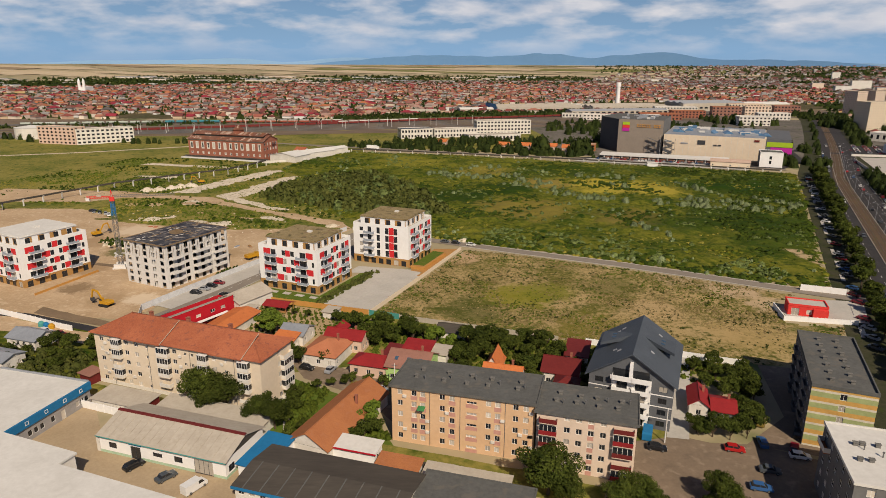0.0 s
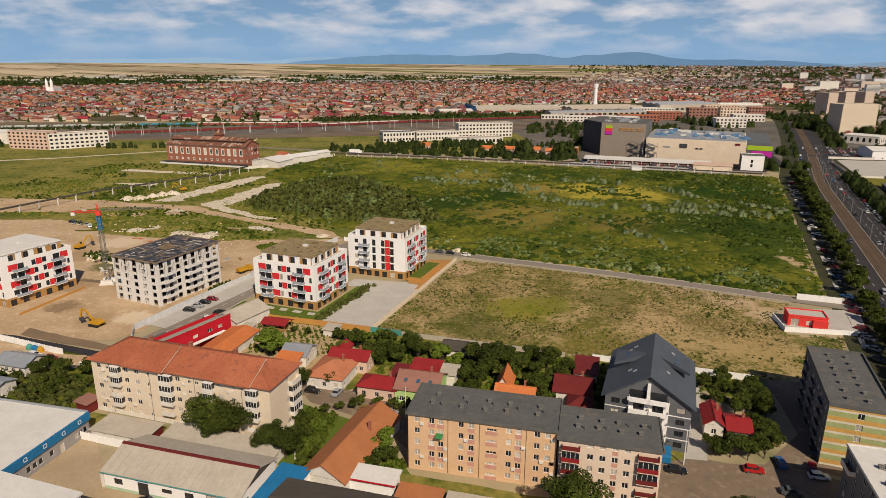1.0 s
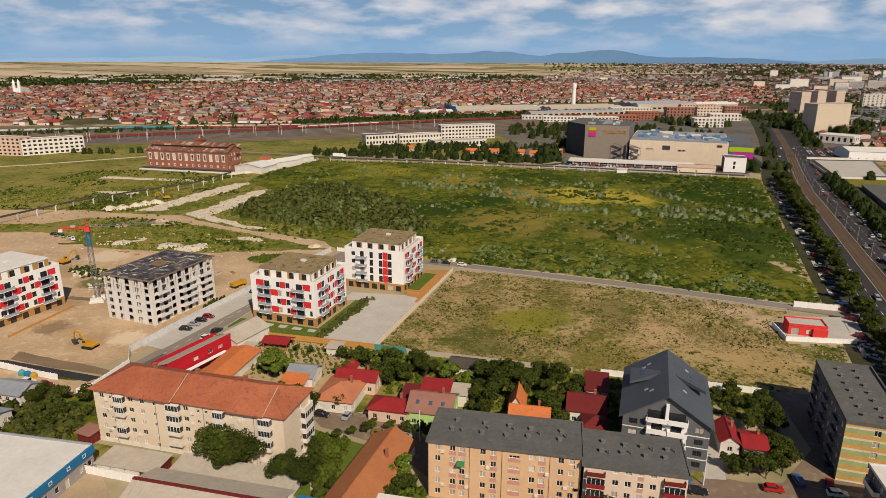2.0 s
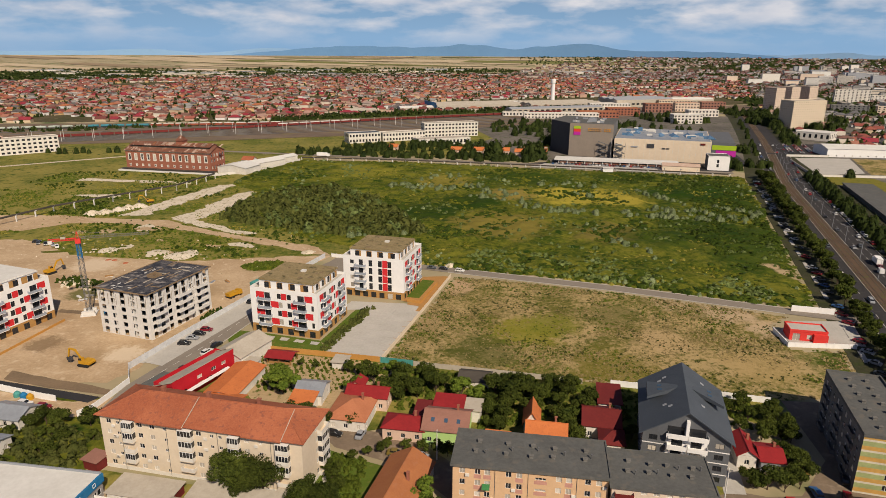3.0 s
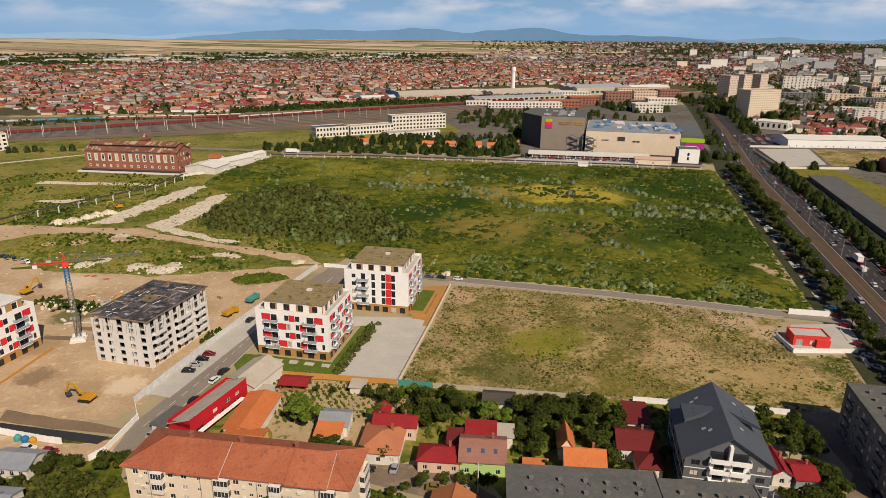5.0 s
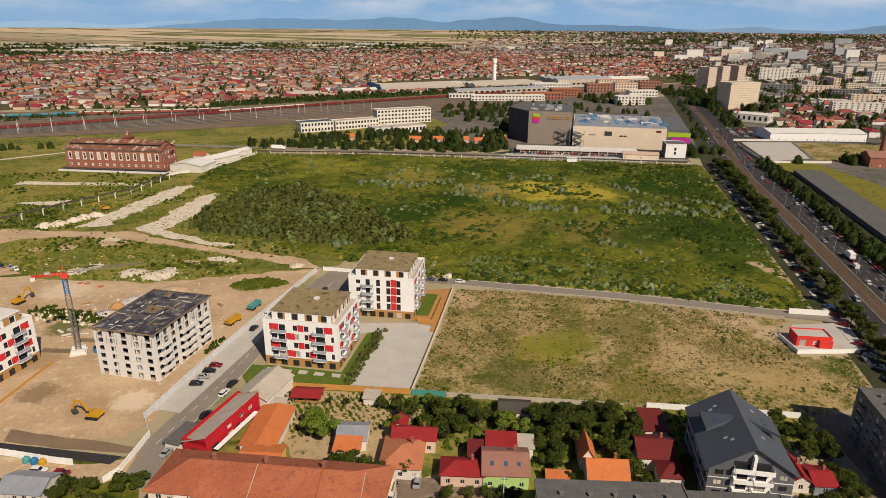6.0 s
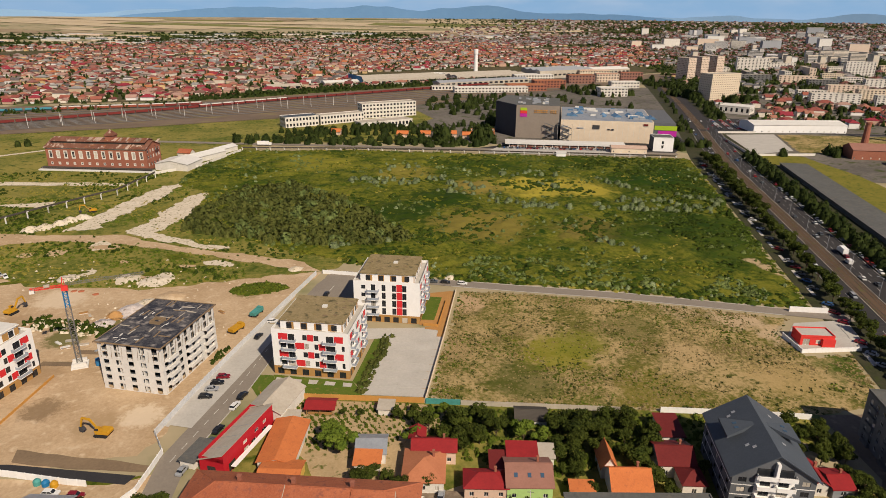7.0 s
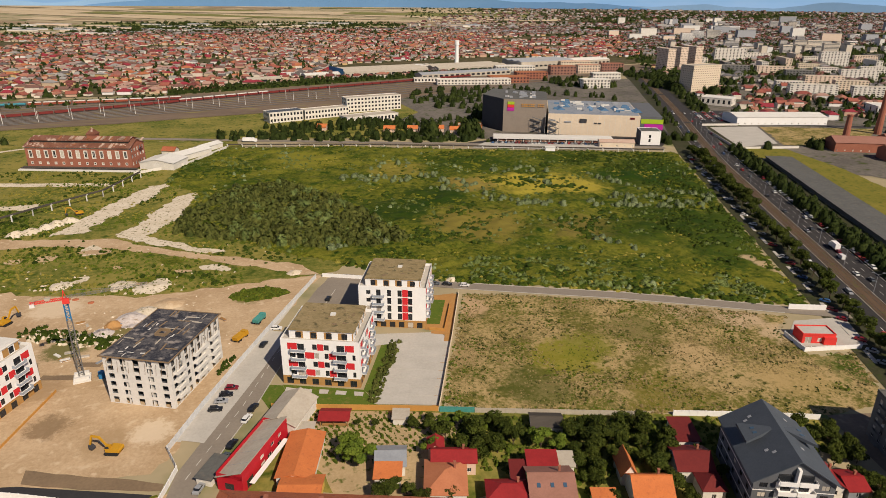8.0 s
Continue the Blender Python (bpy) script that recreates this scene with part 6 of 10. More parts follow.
    house("sloping shed with a pale felt roof", (-70.4, 136.4), (-43.0, 127.8), 4.6, 2.6, 0.7, M["palesheet"], M["oldwhite"], "mono", wins=0, chimney=False, name="shed")
    house("little shed with a flat grey roof", (-51.2, 136.0), (-47.4, 134.8), 3.4, 2.3, 0.2, M["palesheet"], M["oldwhite"], "mono", wins=0, chimney=False, name="shed")


M["mintplinth"] = mat("mint_plinth", (0.42, 0.56, 0.40), big=0.3, fine=1.5, bump=0.05)
M["teal"] = mat("teal_paint", (0.08, 0.30, 0.27), big=0.5, fine=2.0, bump=0, rough=0.5)
M["greypanel2"] = mat("warm_grey_panel", (0.34, 0.32, 0.31), (0.28, 0.265, 0.255), big=0.3, fine=1.5, bump=0.05)
works()


# ---------------------------------------------------------------- walls and fences
def panel_wall(label, line, h, t, material, name="wall", coping=None, piece=2.4):
    """A wall of separate panels along a line."""
    top = thing(name, line[0][0], line[0][1], 0, label, "wall")
    for (x0, y0), (x1, y1) in zip(line, line[1:]):
        d = math.hypot(x1 - x0, y1 - y0)
        n = max(1, round(d / piece))
        w, a = d / n, math.degrees(math.atan2(y1 - y0, x1 - x0))
        pm = shared(("panel", material.name, round(w, 2), h, t), lambda: Geo().box(0.02, -t / 2, 0, w - 0.02, t / 2, h).mesh("panel", material))
        post = shared(("post", material.name, h, t), lambda: Geo().box(-0.09, -t / 2 - 0.05, 0, 0.09, t / 2 + 0.05, h + 0.12).mesh("post", coping or material))
        for k in range(n):
            m = pose(x0 - line[0][0] + (x1 - x0) * k / n, y0 - line[0][1] + (y1 - y0) * k / n, 0, 0, 0, a)
            part("panel", pm, None, top, m=m)
            part("post", post, None, top, m=m)
    return top


panel_wall("ochre garden fence with white base", [(-78, 216.5), (-47, 207.2), (-28.6, 201.6)], 1.9, 0.12, M["orangewall"], "fence")
panel_wall("cream wall between car park and field", [(-28.6, 201.6), (-11.5, 244.5), (2.6, 281.0)], 1.5, 0.15, M["cream"], "fence")
panel_wall("green sheet fence at the field's edge", [(-28.4, 201.2), (-18.2, 198.0)], 2.0, 0.08, M["teal"], "fence")
panel_wall("grey concrete wall along the field's edge", [(-18.0, 198.0), (0, 192.4), (32, 182.4)], 1.7, 0.15, M["palesheet"])
panel_wall("white garden wall at the field's edge", [(40, 180.5), (63.5, 173.2), (82, 166.8)], 1.9, 0.2, M["white"])
panel_wall("white wall round the red building's yard", [(111.5, 213.5), (109.3, 201.4), (131.5, 197.6)], 1.7, 0.25, M["white"])
panel_wall("white boundary wall beside the avenue", [(129.8, 231.3), (143.8, 226.2)], 2.4, 0.3, M["white"])
panel_wall("white precast wall of the depot", [(-175, 207), (-140.3, 193.4), (-124.7, 186.6), (-120, 184.9)], 2.0, 0.2, M["white"])
panel_wall("hoarding of crumpled white sheeting along the site", [(-103.6, 194.6), (-106.6, 203.0), (-98.5, 222.5), (-89.5, 242.0), (-78.0, 266.5), (-55, 313)], 2.3, 0.08, M["sheeting"], "hoarding")
panel_wall("white precast wall in front of the site", [(-103.4, 194.2), (-105.5, 186.6), (-107.6, 179.5), (-110.6, 176.1)], 1.8, 0.25, M["white"])
panel_wall("white concrete wall of the rear car park", [(-52, 314), (-34.5, 306.4)], 1.8, 0.2, M["white"])
panel_wall("ochre fences of the ground-floor gardens", [(-18, 252.4), (-12.8, 250.2), (-4.2, 271.5)], 1.3, 0.1, M["orangewall"], "fence")
panel_wall("ochre fence along the garden plots", [(-152, 216), (-144, 244)], 0.9, 0.15, M["orangewall"], "fence")
panel_wall("white yard wall beside the garages", [(-91, 139.5), (-77.5, 135.0), (-73.0, 133.6)], 2.0, 0.2, M["white"])
panel_wall("dark sheet fence behind the apartment block", [(-15.6, 118.6), (2.0, 114.6), (9.5, 112.6)], 2.2, 0.08, M["darkfelt"], "fence")


def red_house():
    """Small red commercial building by the avenue."""
    fl, fr, W = (113.0, 206.6), (124.4, 203.0), 7.0
    top, L = block("kiosk_building", "small bright red flat-roofed building by the avenue", "building", fl, fr, W, 3.7, {"F": [(1.0, 0.1, 2.4, 2.6, "white", 2), (5.6, 0.8, 1.6, 1.6, "white", 2), (8.6, 0.8, 1.6, 1.6, "white", 2)]}, [M["signalred"]])
    roof_flat(top, L, W, 3.7, M["concrete"], M["signalred"], 0.4, 0.1)
    part("annexe", Geo().box(L / 2 - 4.5, -W / 2 - 1.2, 0, L / 2, -W / 2 - 0.003, 3.0), M["signalred"], top)
    patch("forecourt", [(124, 222), (146, 219.5), (136, 199), (112, 204), (112, 212)], 0.13, M["concrete"], "pale concrete forecourt")


M["signalred"] = mat("signal_red_render", (0.66, 0.055, 0.045), (0.58, 0.045, 0.04), big=0.3, fine=1.5, bump=0.04)
red_house()

# ---------------------------------------------------------------- the old brick mill
M["orangerust"] = mat("orange_rust_sheet", (0.30, 0.125, 0.06), (0.22, 0.085, 0.045), big=0.4, fine=1.5, bump=0.1)
M["palerust"] = mat("bleached_sheet", (0.42, 0.28, 0.21), (0.50, 0.38, 0.31), big=0.5, fine=1.5, bump=0.1)


def mill():
    fl, fr, W, H = (-238.0, 566.5), (-164.6, 543.2), 22.0, 16.4
    _, _, _, L = plot(fl, fr, W)
    us = even(L, 13, 3.0, 2.2)
    holes = {"F": rows([u + 0.65 for u in us], [9.0], 1.7, 4.4, "white", 2) + rows([u + 0.9 for u in us], [4.0], 1.2, 1.2, "white", 1), "R": rows(even(W, 5, 1.8, 1.8), [3.0, 8.6, 12.8], 1.8, 2.4, "white", 2)}
    white_bands = lambda s, u, z: 1 if s == "F" and (8.2 < z < 14.2 and any(a < u < a + 3.0 for a in us) or 3.6 < z < 5.6 and any(a + 0.55 < u < a + 2.45 for a in us) or z < 1.6 or 15.4 < z) else 0
    top, L = block("mill", "long derelict red brick mill with a rusty roof", "factory", fl, fr, W, H, holes, [M["brick"], M["oldwhite"]], white_bands, {"F": [x for a in us for x in (a, a + 3.0, a + 0.55, a + 2.45)]}, [1.6, 3.6, 5.6, 8.2, 14.2, 15.4])
    g = Geo()
    roof_gable(g, L, W, H + 0.1, 4.2, 0.9, 0, 0.3, "x", 1)
    part("roof", g, [M["rust"], M["brick"]], top)
    g = Geo()
    roof_gable(g, L - 5, 12.5, H + 4.0, 2.0, 0.7, 0, 0.3, "x", 1)
    part("clerestory_roof", g, [M["rust"], M["brick"]], top, "rusty raised ridge roof")
    part("clerestory", Geo().box(-L / 2 + 3, -6.1, H + 1.0, L / 2 - 3, 6.1, H + 4.0), M["darkfelt"], top, "dark louvred clerestory wall")
    rnd = random.Random(3)
    for k in range(34):
        x, t = rnd.uniform(-L / 2 + 1, L / 2 - 3), rnd.uniform(0.06, 0.34)
        w, d = rnd.uniform(0.7, 1.8), rnd.uniform(1.2, 3.0)
        part("roof_sheet", Geo().box(0, -d / 2, 0, w, d / 2, 0.05), (M["rust"], M["palerust"], M["orangerust"])[k % 3], top, m=pose(x, -W / 2 * (1 - t), H + 0.45 + 4.2 * t, math.degrees(math.atan2(4.2, W / 2)), 0, 0))
        part("roof_sheet", Geo().box(0, -2.6, 0, w * 1.4, 2.6, 0.05), M["palerust"] if k % 3 else M["orangerust"], top, m=pose(8 + rnd.gauss(0, 11) if k % 4 else L / 2 - 7 + rnd.uniform(-4, 2), -3.3, H + 5.36, math.degrees(math.atan2(2.0, 6.25)), 0, 0))
    g = Geo()
    roof_hip(g, 6.4, 6.4, H + 8.0, 4.6, 0.5)
    part("turret_roof", g, M["rust"], top, m=pose(8, -1, 0))
    part("turret", Geo().box(4.9, -4.1, H + 3, 11.1, 2.1, H + 8.0), M["brick"], top)
    part("platform", Geo().box(-L / 2 - 4, -W / 2 - 6, 0, L / 2 + 6, -W / 2 - 0.01, 1.1), M["rawconcrete"], top)
    part("awning", Geo().box(-L / 2 - 3, -W / 2 - 4.6, 1.9, L / 2 + 5, -W / 2 - 0.02, 2.1), M["darkfelt"], top, "dark loading canopy")
    house("ruined annexe with pale broken walls", (-160, 546), (-136, 536), 22, 5.0, 2.4, M["membrane"], M["oldwhite"], "gable", "y", 0, False, name="ruin")
    house("ruined white shed beside the mill", (-134, 562), (-112, 588), 13, 4.2, 2.0, M["membrane"], M["oldwhite"], "gable", "x", 0, False, name="ruin")
    house("white walled ruin beside the mill", (-118, 592), (-104, 610), 10, 3.8, 1.4, M["membrane"], M["oldwhite"], "gable", "x", 0, False, name="ruin")
    house("small house with a red tile roof by the mill", (-150, 590), (-140, 586), 8, 3.6, 2.4, M["tile"], M["oldwhite"], "gable", "x", 1, False)
    panel_wall("long pale boundary wall beside the mill", [(-162, 530), (-130, 548), (-101, 604)], 2.0, 0.2, M["oldwhite"], piece=5)


mill()


def trestle(label, line, h, group=""):
    """A pipe carried on posts."""
    top = thing("pipe_trestle", *line[0], 0, label, "pipeline", group)
    x0, y0 = line[0]
    for (ax, ay), (bx, by) in zip(line, line[1:]):
        n = max(1, round(math.hypot(bx - ax, by - ay) / 12))
        for d in (-0.45, 0.45):
            part("pipe", Geo().tube((ax - x0, ay - y0, h + d * 0.6), (bx - x0, by - y0, h + d * 0.6), 0.33, n=6), M["darkfelt"], top)
        pm = shared(("tpost", h), lambda: Geo().box(-0.3, -0.3, 0, 0.3, 0.3, h).box(-0.9, -0.25, h - 0.3, 0.9, 0.25, h).mesh("post", M["rawconcrete"]))
        for k in range(n + 1):
            part("post", pm, None, top, m=pose(ax - x0 + (bx - ax) * k / n, ay - y0 + (by - ay) * k / n, 0))


trestle("dark heating pipes on concrete posts across the grass", [(-262, 330), (-258, 352), (-243, 384), (-227, 416), (-203, 444), (-172, 476), (-156, 520)], 4.2)
trestle("low heating pipes along the far edge of the field", [(-100, 608), (-6, 586), (84, 558), (180, 526), (250, 500)], 2.4)
strip("back_road", [(-260, 690), (-110, 640), (-6, 606), (90, 575), (262, 516)], 8, 0.3, M["oldasphalt"], "grey road behind the overgrown field")


# ---------------------------------------------------------------- shopping centre
def mall():
    top = thing("shopping_centre", 0, 0, 0, "large beige shopping centre with a dark cinema block", "shopping centre")
    z = 19.5
    # store wing
    q = [(187.6, 595), (264.5, 561.5), (300, 640), (222, 674.4)]
    part("store_wall", Geo().prism(q, 0, z), M["mallbeige"], top)
    part("store_roof", Geo().prism([(188.4, 596), (264, 563), (299, 639.5), (222.6, 673)], z + 0.003, z + 0.4), M["mallroof"], top)
    q = [(264.6, 561.4), (282, 553.5), (318, 632), (300.2, 640)]
    part("corner_wall", Geo().prism(q, 0, z), M["greyrender"], top)
    part("lime_band", Geo().prism([(265, 560.9), (283, 552.7), (283.2, 553.2), (265.2, 561.4)], z - 6.5, z - 2.5), M["limepanel"], top, "lime green cladding band")
    part("magenta_band", Geo().prism([(268, 559.4), (283, 552.6), (283.2, 553.1), (268.2, 559.9)], z - 12, z - 7), M["magenta"], top, "magenta cladding panel")
    # cinema block
    q = [(151.5, 618), (188.5, 601.5), (212, 655), (168, 692), (142.5, 652)]
    g = Geo()
    n = len(q)
    g.prism(q, 0, 31)
    g.m = [1 if i in (0, 1) else 0 for i in range(len(g.f))]
    g.m[2], g.m[6] = 2, 3
    part("cinema_wall", g, [M["grey_and_shade"], M["bitumen"], M["mallbrown"], M["mallnavy"]], top)
    a, b = Vector(q[0]), Vector(q[1])
    d = (b - a).normalized()
    out = Vector((-d.y, d.x)) * -1
    ang = math.degrees(math.atan2(d.y, d.x))
    # roundel in three colours and a row of plain orange letters' bars
    o = a + d * 7 + out * 0.25
    for z0, z1, ma in ((26.0, 28.6, M["limepanel"]), (23.2, 25.9, M["signalred"]), (20.2, 23.1, M["magenta"])):
        part("emblem", Geo().box(-3.2, -0.25, z0, 3.2, 0.1, z1), ma, top, m=pose(o.x, o.y, 0, 0, 0, ang))
    for k in range(10):
        if k == 6:
            continue
        o = a + d * (18 + 2.15 * k) + out * 0.25
        part("sign_letter", shared("malletter", lambda: Geo().box(-0.85, -0.25, 24.2, -0.4, 0.1, 26.8).box(-0.4, -0.25, 24.2, 0.75, 0.1, 24.8).box(-0.4, -0.25, 26.2, 0.75, 0.1, 26.8).mesh("sign_letter", M["orangewall"])), None, top, m=pose(o.x, o.y, 0, 0, 0, ang))
    # roof plant
    rnd = random.Random(5)
    for k in range(46):
        u, v = rnd.uniform(0.12, 0.95), rnd.uniform(0.1, 0.92)
        x = 184 + u * 80 + v * 35
        y = 597 - u * 35 + v * 78
        s = rnd.uniform(1.5, 4.5)
        part("roof_plant", Geo().box(-s, -s * 0.5, z + 0.4, s, s * 0.5, z + 0.4 + rnd.uniform(0.8, 2.2)), rnd.choice((M["greypanel"], M["zinc"], M["membrane"], M["skyblue"])), top, m=pose(x, y, 0, 0, 0, -23.5))
    for k in range(7):
        x, y = 196 + 13 * k, 612 - 5.6 * k + rnd.uniform(0, 30)
        part("skylight", Geo().side([(-4, 0), (4, 0), (0, 2.4)], -7, 7), M["skyblue"], top, m=pose(x, y, z + 0.4, 0, 0, rnd.uniform(-40, 10)))
    for k in range(26):
        u, v = rnd.uniform(0.1, 0.9), rnd.uniform(0.1, 0.9)
        x, y = 152 + u * 36 + v * 16, 622 - u * 15 + v * 44
        s = rnd.uniform(0.6, 2.2)
        part("roof_plant", Geo().box(-s, -0.6 * s, 31, s, 0.6 * s, 31.6 + rnd.uniform(0.3, 1.5)), rnd.choice((M["greypanel"], M["zinc"], M["membrane"])), top, m=pose(x, y, 0, 0, 0, -24))
    # signs on the beige wall, plain shapes
    for u, w, h, zz, ma in ((0.10, 6, 1.2, 13, M["greypanel"]), (0.26, 6, 1.0, 12, M["greypanel"]), (0.42, 6.4, 3.6, 12, M["darkframe"]), (0.55, 2.6, 1.0, 11.4, M["darkframe"]), (0.59, 2.6, 1.0, 11.4, M["darkframe"]), (0.92, 4, 1.6, 16.4, M["maroon"])):
        x, y = 183 + u * 81.5, 597 - u * 35.5
        part("sign", Geo().box(-w / 2, -0.5, zz, w / 2, -0.05, zz + h), ma, top, m=pose(x, y, 0, 0, 0, -23.5))
    for k in range(18):
        x, y = 183 + (k + 0.5) / 18 * 81.5, 597 - (k + 0.5) / 18 * 35.5
        part("wall_joint", shared("mj", lambda: Geo().box(-0.08, -0.05, 0, 0.08, 0, 19.4).mesh("wall_joint", M["membrane"])), None, top, m=pose(x, y, 0, 0, 0, -23.5))
    # fire stairs
    for (x, y), a0 in (((181, 604.6), -24), ((192.6, 592.6), -23.5)):
        st = part("fire_stair", Geo().box(-5, -3, 0, -4.8, -2.8, 16).box(4.8, -3, 0, 5, -2.8, 16), M["greyrender"], top, m=pose(x, y, 0, 0, 0, a0))
        for k in range(5):
            s = 1 if k % 2 else -1
            part("flight", Geo().side([(-4.5 * s, 3 * k), (4.5 * s, 3 * k + 3), (4.5 * s, 3 * k + 3.4), (-4.5 * s, 3 * k + 0.4)], -3, -1.6), M["greyrender"], st)
    # parking deck along the front
    deck = thing("parking_deck", 121, 578, -19.5, "long low parking deck in front of the shopping centre", "parking deck")
    part("slab", Geo().box(6, -1, 3.0, 112, 16, 4.2), M["membrane"], deck)
    part("rear_wall", Geo().box(6, 14, 0, 112, 15.9, 2.99), M["greyrender"], deck)
    for k in range(14):
        part("pillar", shared("deckp", lambda: Geo().box(-0.5, 0, 0, 0.5, 1, 3).mesh("pillar", M["membrane"])), None, deck, m=pose(10 + 7.6 * k, 0, 0))
        part("rust_screen", shared("decks", lambda: Geo().box(0.9, -0.2, 0.8, 6.2, 0, 2.0).mesh("rust_screen", M["rust"])), None, deck, m=pose(10 + 7.6 * k, -0.4, 0))
    top, L = block("building", "white cubic building with a grey side at the shopping centre", "building", (247, 531), (263, 525.2), 18, 12, {"F": rows([7.0], [3, 6.6], 1.8, 2.6, "dark"), "R": rows([4, 12], [3, 8], 2.4, 2.4, "dark")}, [M["white"], M["greyrender"]], lambda s, u, z: 1 if s == "L" else 0)
    roof_flat(top, L, 18, 12, M["bitumen"], M["white"], 0.4)
    house("small cream restaurant building", (208, 532), (236, 522), 10, 4.4, 1.6, M["palerust"], M["cream"], "gable", "x", 5, False, name="building")
    patch("mall_parking", [(118, 574), (236, 536), (232, 512), (100, 556)], 0.34, M["concrete"], "parking strip before the shopping centre")


M["mallbeige"] = mat("beige_cladding", (0.68, 0.56, 0.42), (0.60, 0.49, 0.365), big=0.1, fine=0.6, bump=0.03)
M["mallbrown"] = mat("taupe_cladding", (0.27, 0.225, 0.185), (0.235, 0.195, 0.16), big=0.1, fine=0.6, bump=0.03)
M["mallnavy"] = mat("navy_cladding", (0.035, 0.038, 0.05), (0.045, 0.048, 0.06), big=0.1, fine=0.6, bump=0.03, rough=0.5)
M["limepanel"] = mat("lime_panel", (0.36, 0.48, 0.03), (0.30, 0.42, 0.03), big=0.3, fine=1.5, bump=0)
M["magenta"] = mat("magenta_panel", (0.48, 0.03, 0.32), (0.42, 0.03, 0.28), big=0.3, fine=1.5, bump=0)
M["skyblue"] = mat("blue_glazing", (0.10, 0.20, 0.32), (0.08, 0.16, 0.27), big=0.3, fine=1.5, bump=0, rough=0.25)
mall()


# ---------------------------------------------------------------- railway
U = (-700, -400, -75, 60, 140, 256, 408, 900)
NEAR_SIDE, LOW_TRAIN, HIGH_TRAIN = (-92, -90, -85, -95, -102, -106, -110, -112), (-70, -55, -37, -28, -17, 0, 11, 40), (110, 85, 57, 24, 0, 8, 19, 48)


def rail_place(along, across):
    """The yard runs south-west to north-east: metres along and across it."""
    a = radians(19.0)
    return -290 + along * math.cos(a) - across * math.sin(a), 850 + along * math.sin(a) + across * math.cos(a)


def bend(line, u):
    """How far across the yard a curved track lies, smoothed along it."""
    return float(np.mean([np.interp(u + d, U, line) for d in (-60, -30, 0, 30, 60)]))


M["trackbed"] = mat("grey_track_bed", (0.20, 0.165, 0.14), (0.135, 0.11, 0.095), big=0.03, fine=0.5, bump=0.2)
TRACKS = [tuple(n + (l - n) * k / 7 for n, l in zip(NEAR_SIDE, LOW_TRAIN)) for k in range(1, 8)] + [tuple(l + (h - l) * k / 4 for l, h in zip(LOW_TRAIN, HIGH_TRAIN)) for k in range(1, 5)] + [tuple(h + d for h in HIGH_TRAIN) for d in (9, 18)]
for line in TRACKS:
    g, bed = Geo(), []
    for k in range(33):
        u = -680 + 48 * k
        bed.append((rail_place(u, bend(line, u)), rail_place(u + 48, bend(line, u + 48))))
    for p, q in bed:
        d = (Vector(q) - Vector(p)).normalized()
        n = Vector((-d.y, d.x))
        for w in (-0.8, 0.8):
            g.tube((p[0] + n.x * w, p[1] + n.y * w, 0.62), (q[0] + n.x * w, q[1] + n.y * w, 0.62), 0.12, n=4)
        a, b, c, d = (Vector(p) - n * 2.1, Vector(q) - n * 2.1, Vector(q) + n * 2.1, Vector(p) + n * 2.1)
        g.quad((a.x, a.y, 0.5), (b.x, b.y, 0.5), (c.x, c.y, 0.5), (d.x, d.y, 0.5), 1)
    whole("rail_track", g, [M["steel"], M["trackbed"]], "pair of rails on a grey ballast bed in the yard", "track", "structure")


def wagon(kind, body):
    top = thing("wagon", 0, 0, 0, {"hopper": "dark red freight wagon with a pale load", "tank": "turquoise tank wagon in the railway yard", "box": "red-brown freight wagon in the railway yard", "pale": "pale green tank wagon in the railway yard", "rust": "orange-red freight wagon with a pale load"}[kind], "wagon", "freight train")
    if kind in ("tank", "pale"):
        part("tank", Geo().tube((-6, 0, 2.6), (6, 0, 2.6), 1.45, n=12).tube((-0.5, 0, 3.9), (0.5, 0, 4.3), 0.4, n=8), body, top, smooth=False)
    else:
        g = Geo().side([(-6.6, 1.2), (6.6, 1.2), (6.9, 3.6), (-6.9, 3.6)], -1.45, 1.45)
        for x in (-4.5, -1.5, 1.5, 4.5):
            g.box(x - 0.12, -1.55, 1.2, x + 0.12, 1.55, 3.6)
        part("body", g, body, top)
        if kind in ("hopper", "rust"):
            part("load", Geo().side([(-6.4, 3.62), (6.4, 3.62), (5.8, 4.5), (-5.8, 4.5)], -1.4, 1.4), M["membrane"], top, "pale load under sheets")
    part("underframe", Geo().box(-6.8, -1.2, 0.9, 6.8, 1.2, 1.19), M["darkfelt"], top)
    for x in (-4.6, 4.6):
        part("bogie", shared("bogie", lambda: Geo().box(-1.3, -1.1, 0.35, 1.3, 1.1, 0.89).mesh("bogie", M["darkfelt"])), None, top, m=pose(x, 0, 0.25))
    return top


WAGON = {}
M["wagonpale"] = mat("wagon_pale_green", (0.42, 0.46, 0.40), (0.32, 0.36, 0.31), big=0.3, fine=1.5, bump=0.05)
M["wagonrust"] = mat("wagon_rust", (0.30, 0.085, 0.05), (0.22, 0.06, 0.04), big=0.3, fine=1.5, bump=0.1)
M["wagonred"] = mat("wagon_red", (0.19, 0.035, 0.03), (0.14, 0.03, 0.028), big=0.3, fine=1.5, bump=0.1)
M["wagonblue"] = mat("wagon_turquoise", (0.06, 0.24, 0.29), (0.05, 0.19, 0.24), big=0.3, fine=1.5, bump=0.05)
for kind, body in (("hopper", M["wagonred"]), ("box", M["wagonred"]), ("tank", M["wagonblue"]), ("pale", M["wagonpale"]), ("rust", M["wagonrust"])):
    WAGON[kind] = wagon(kind, body)
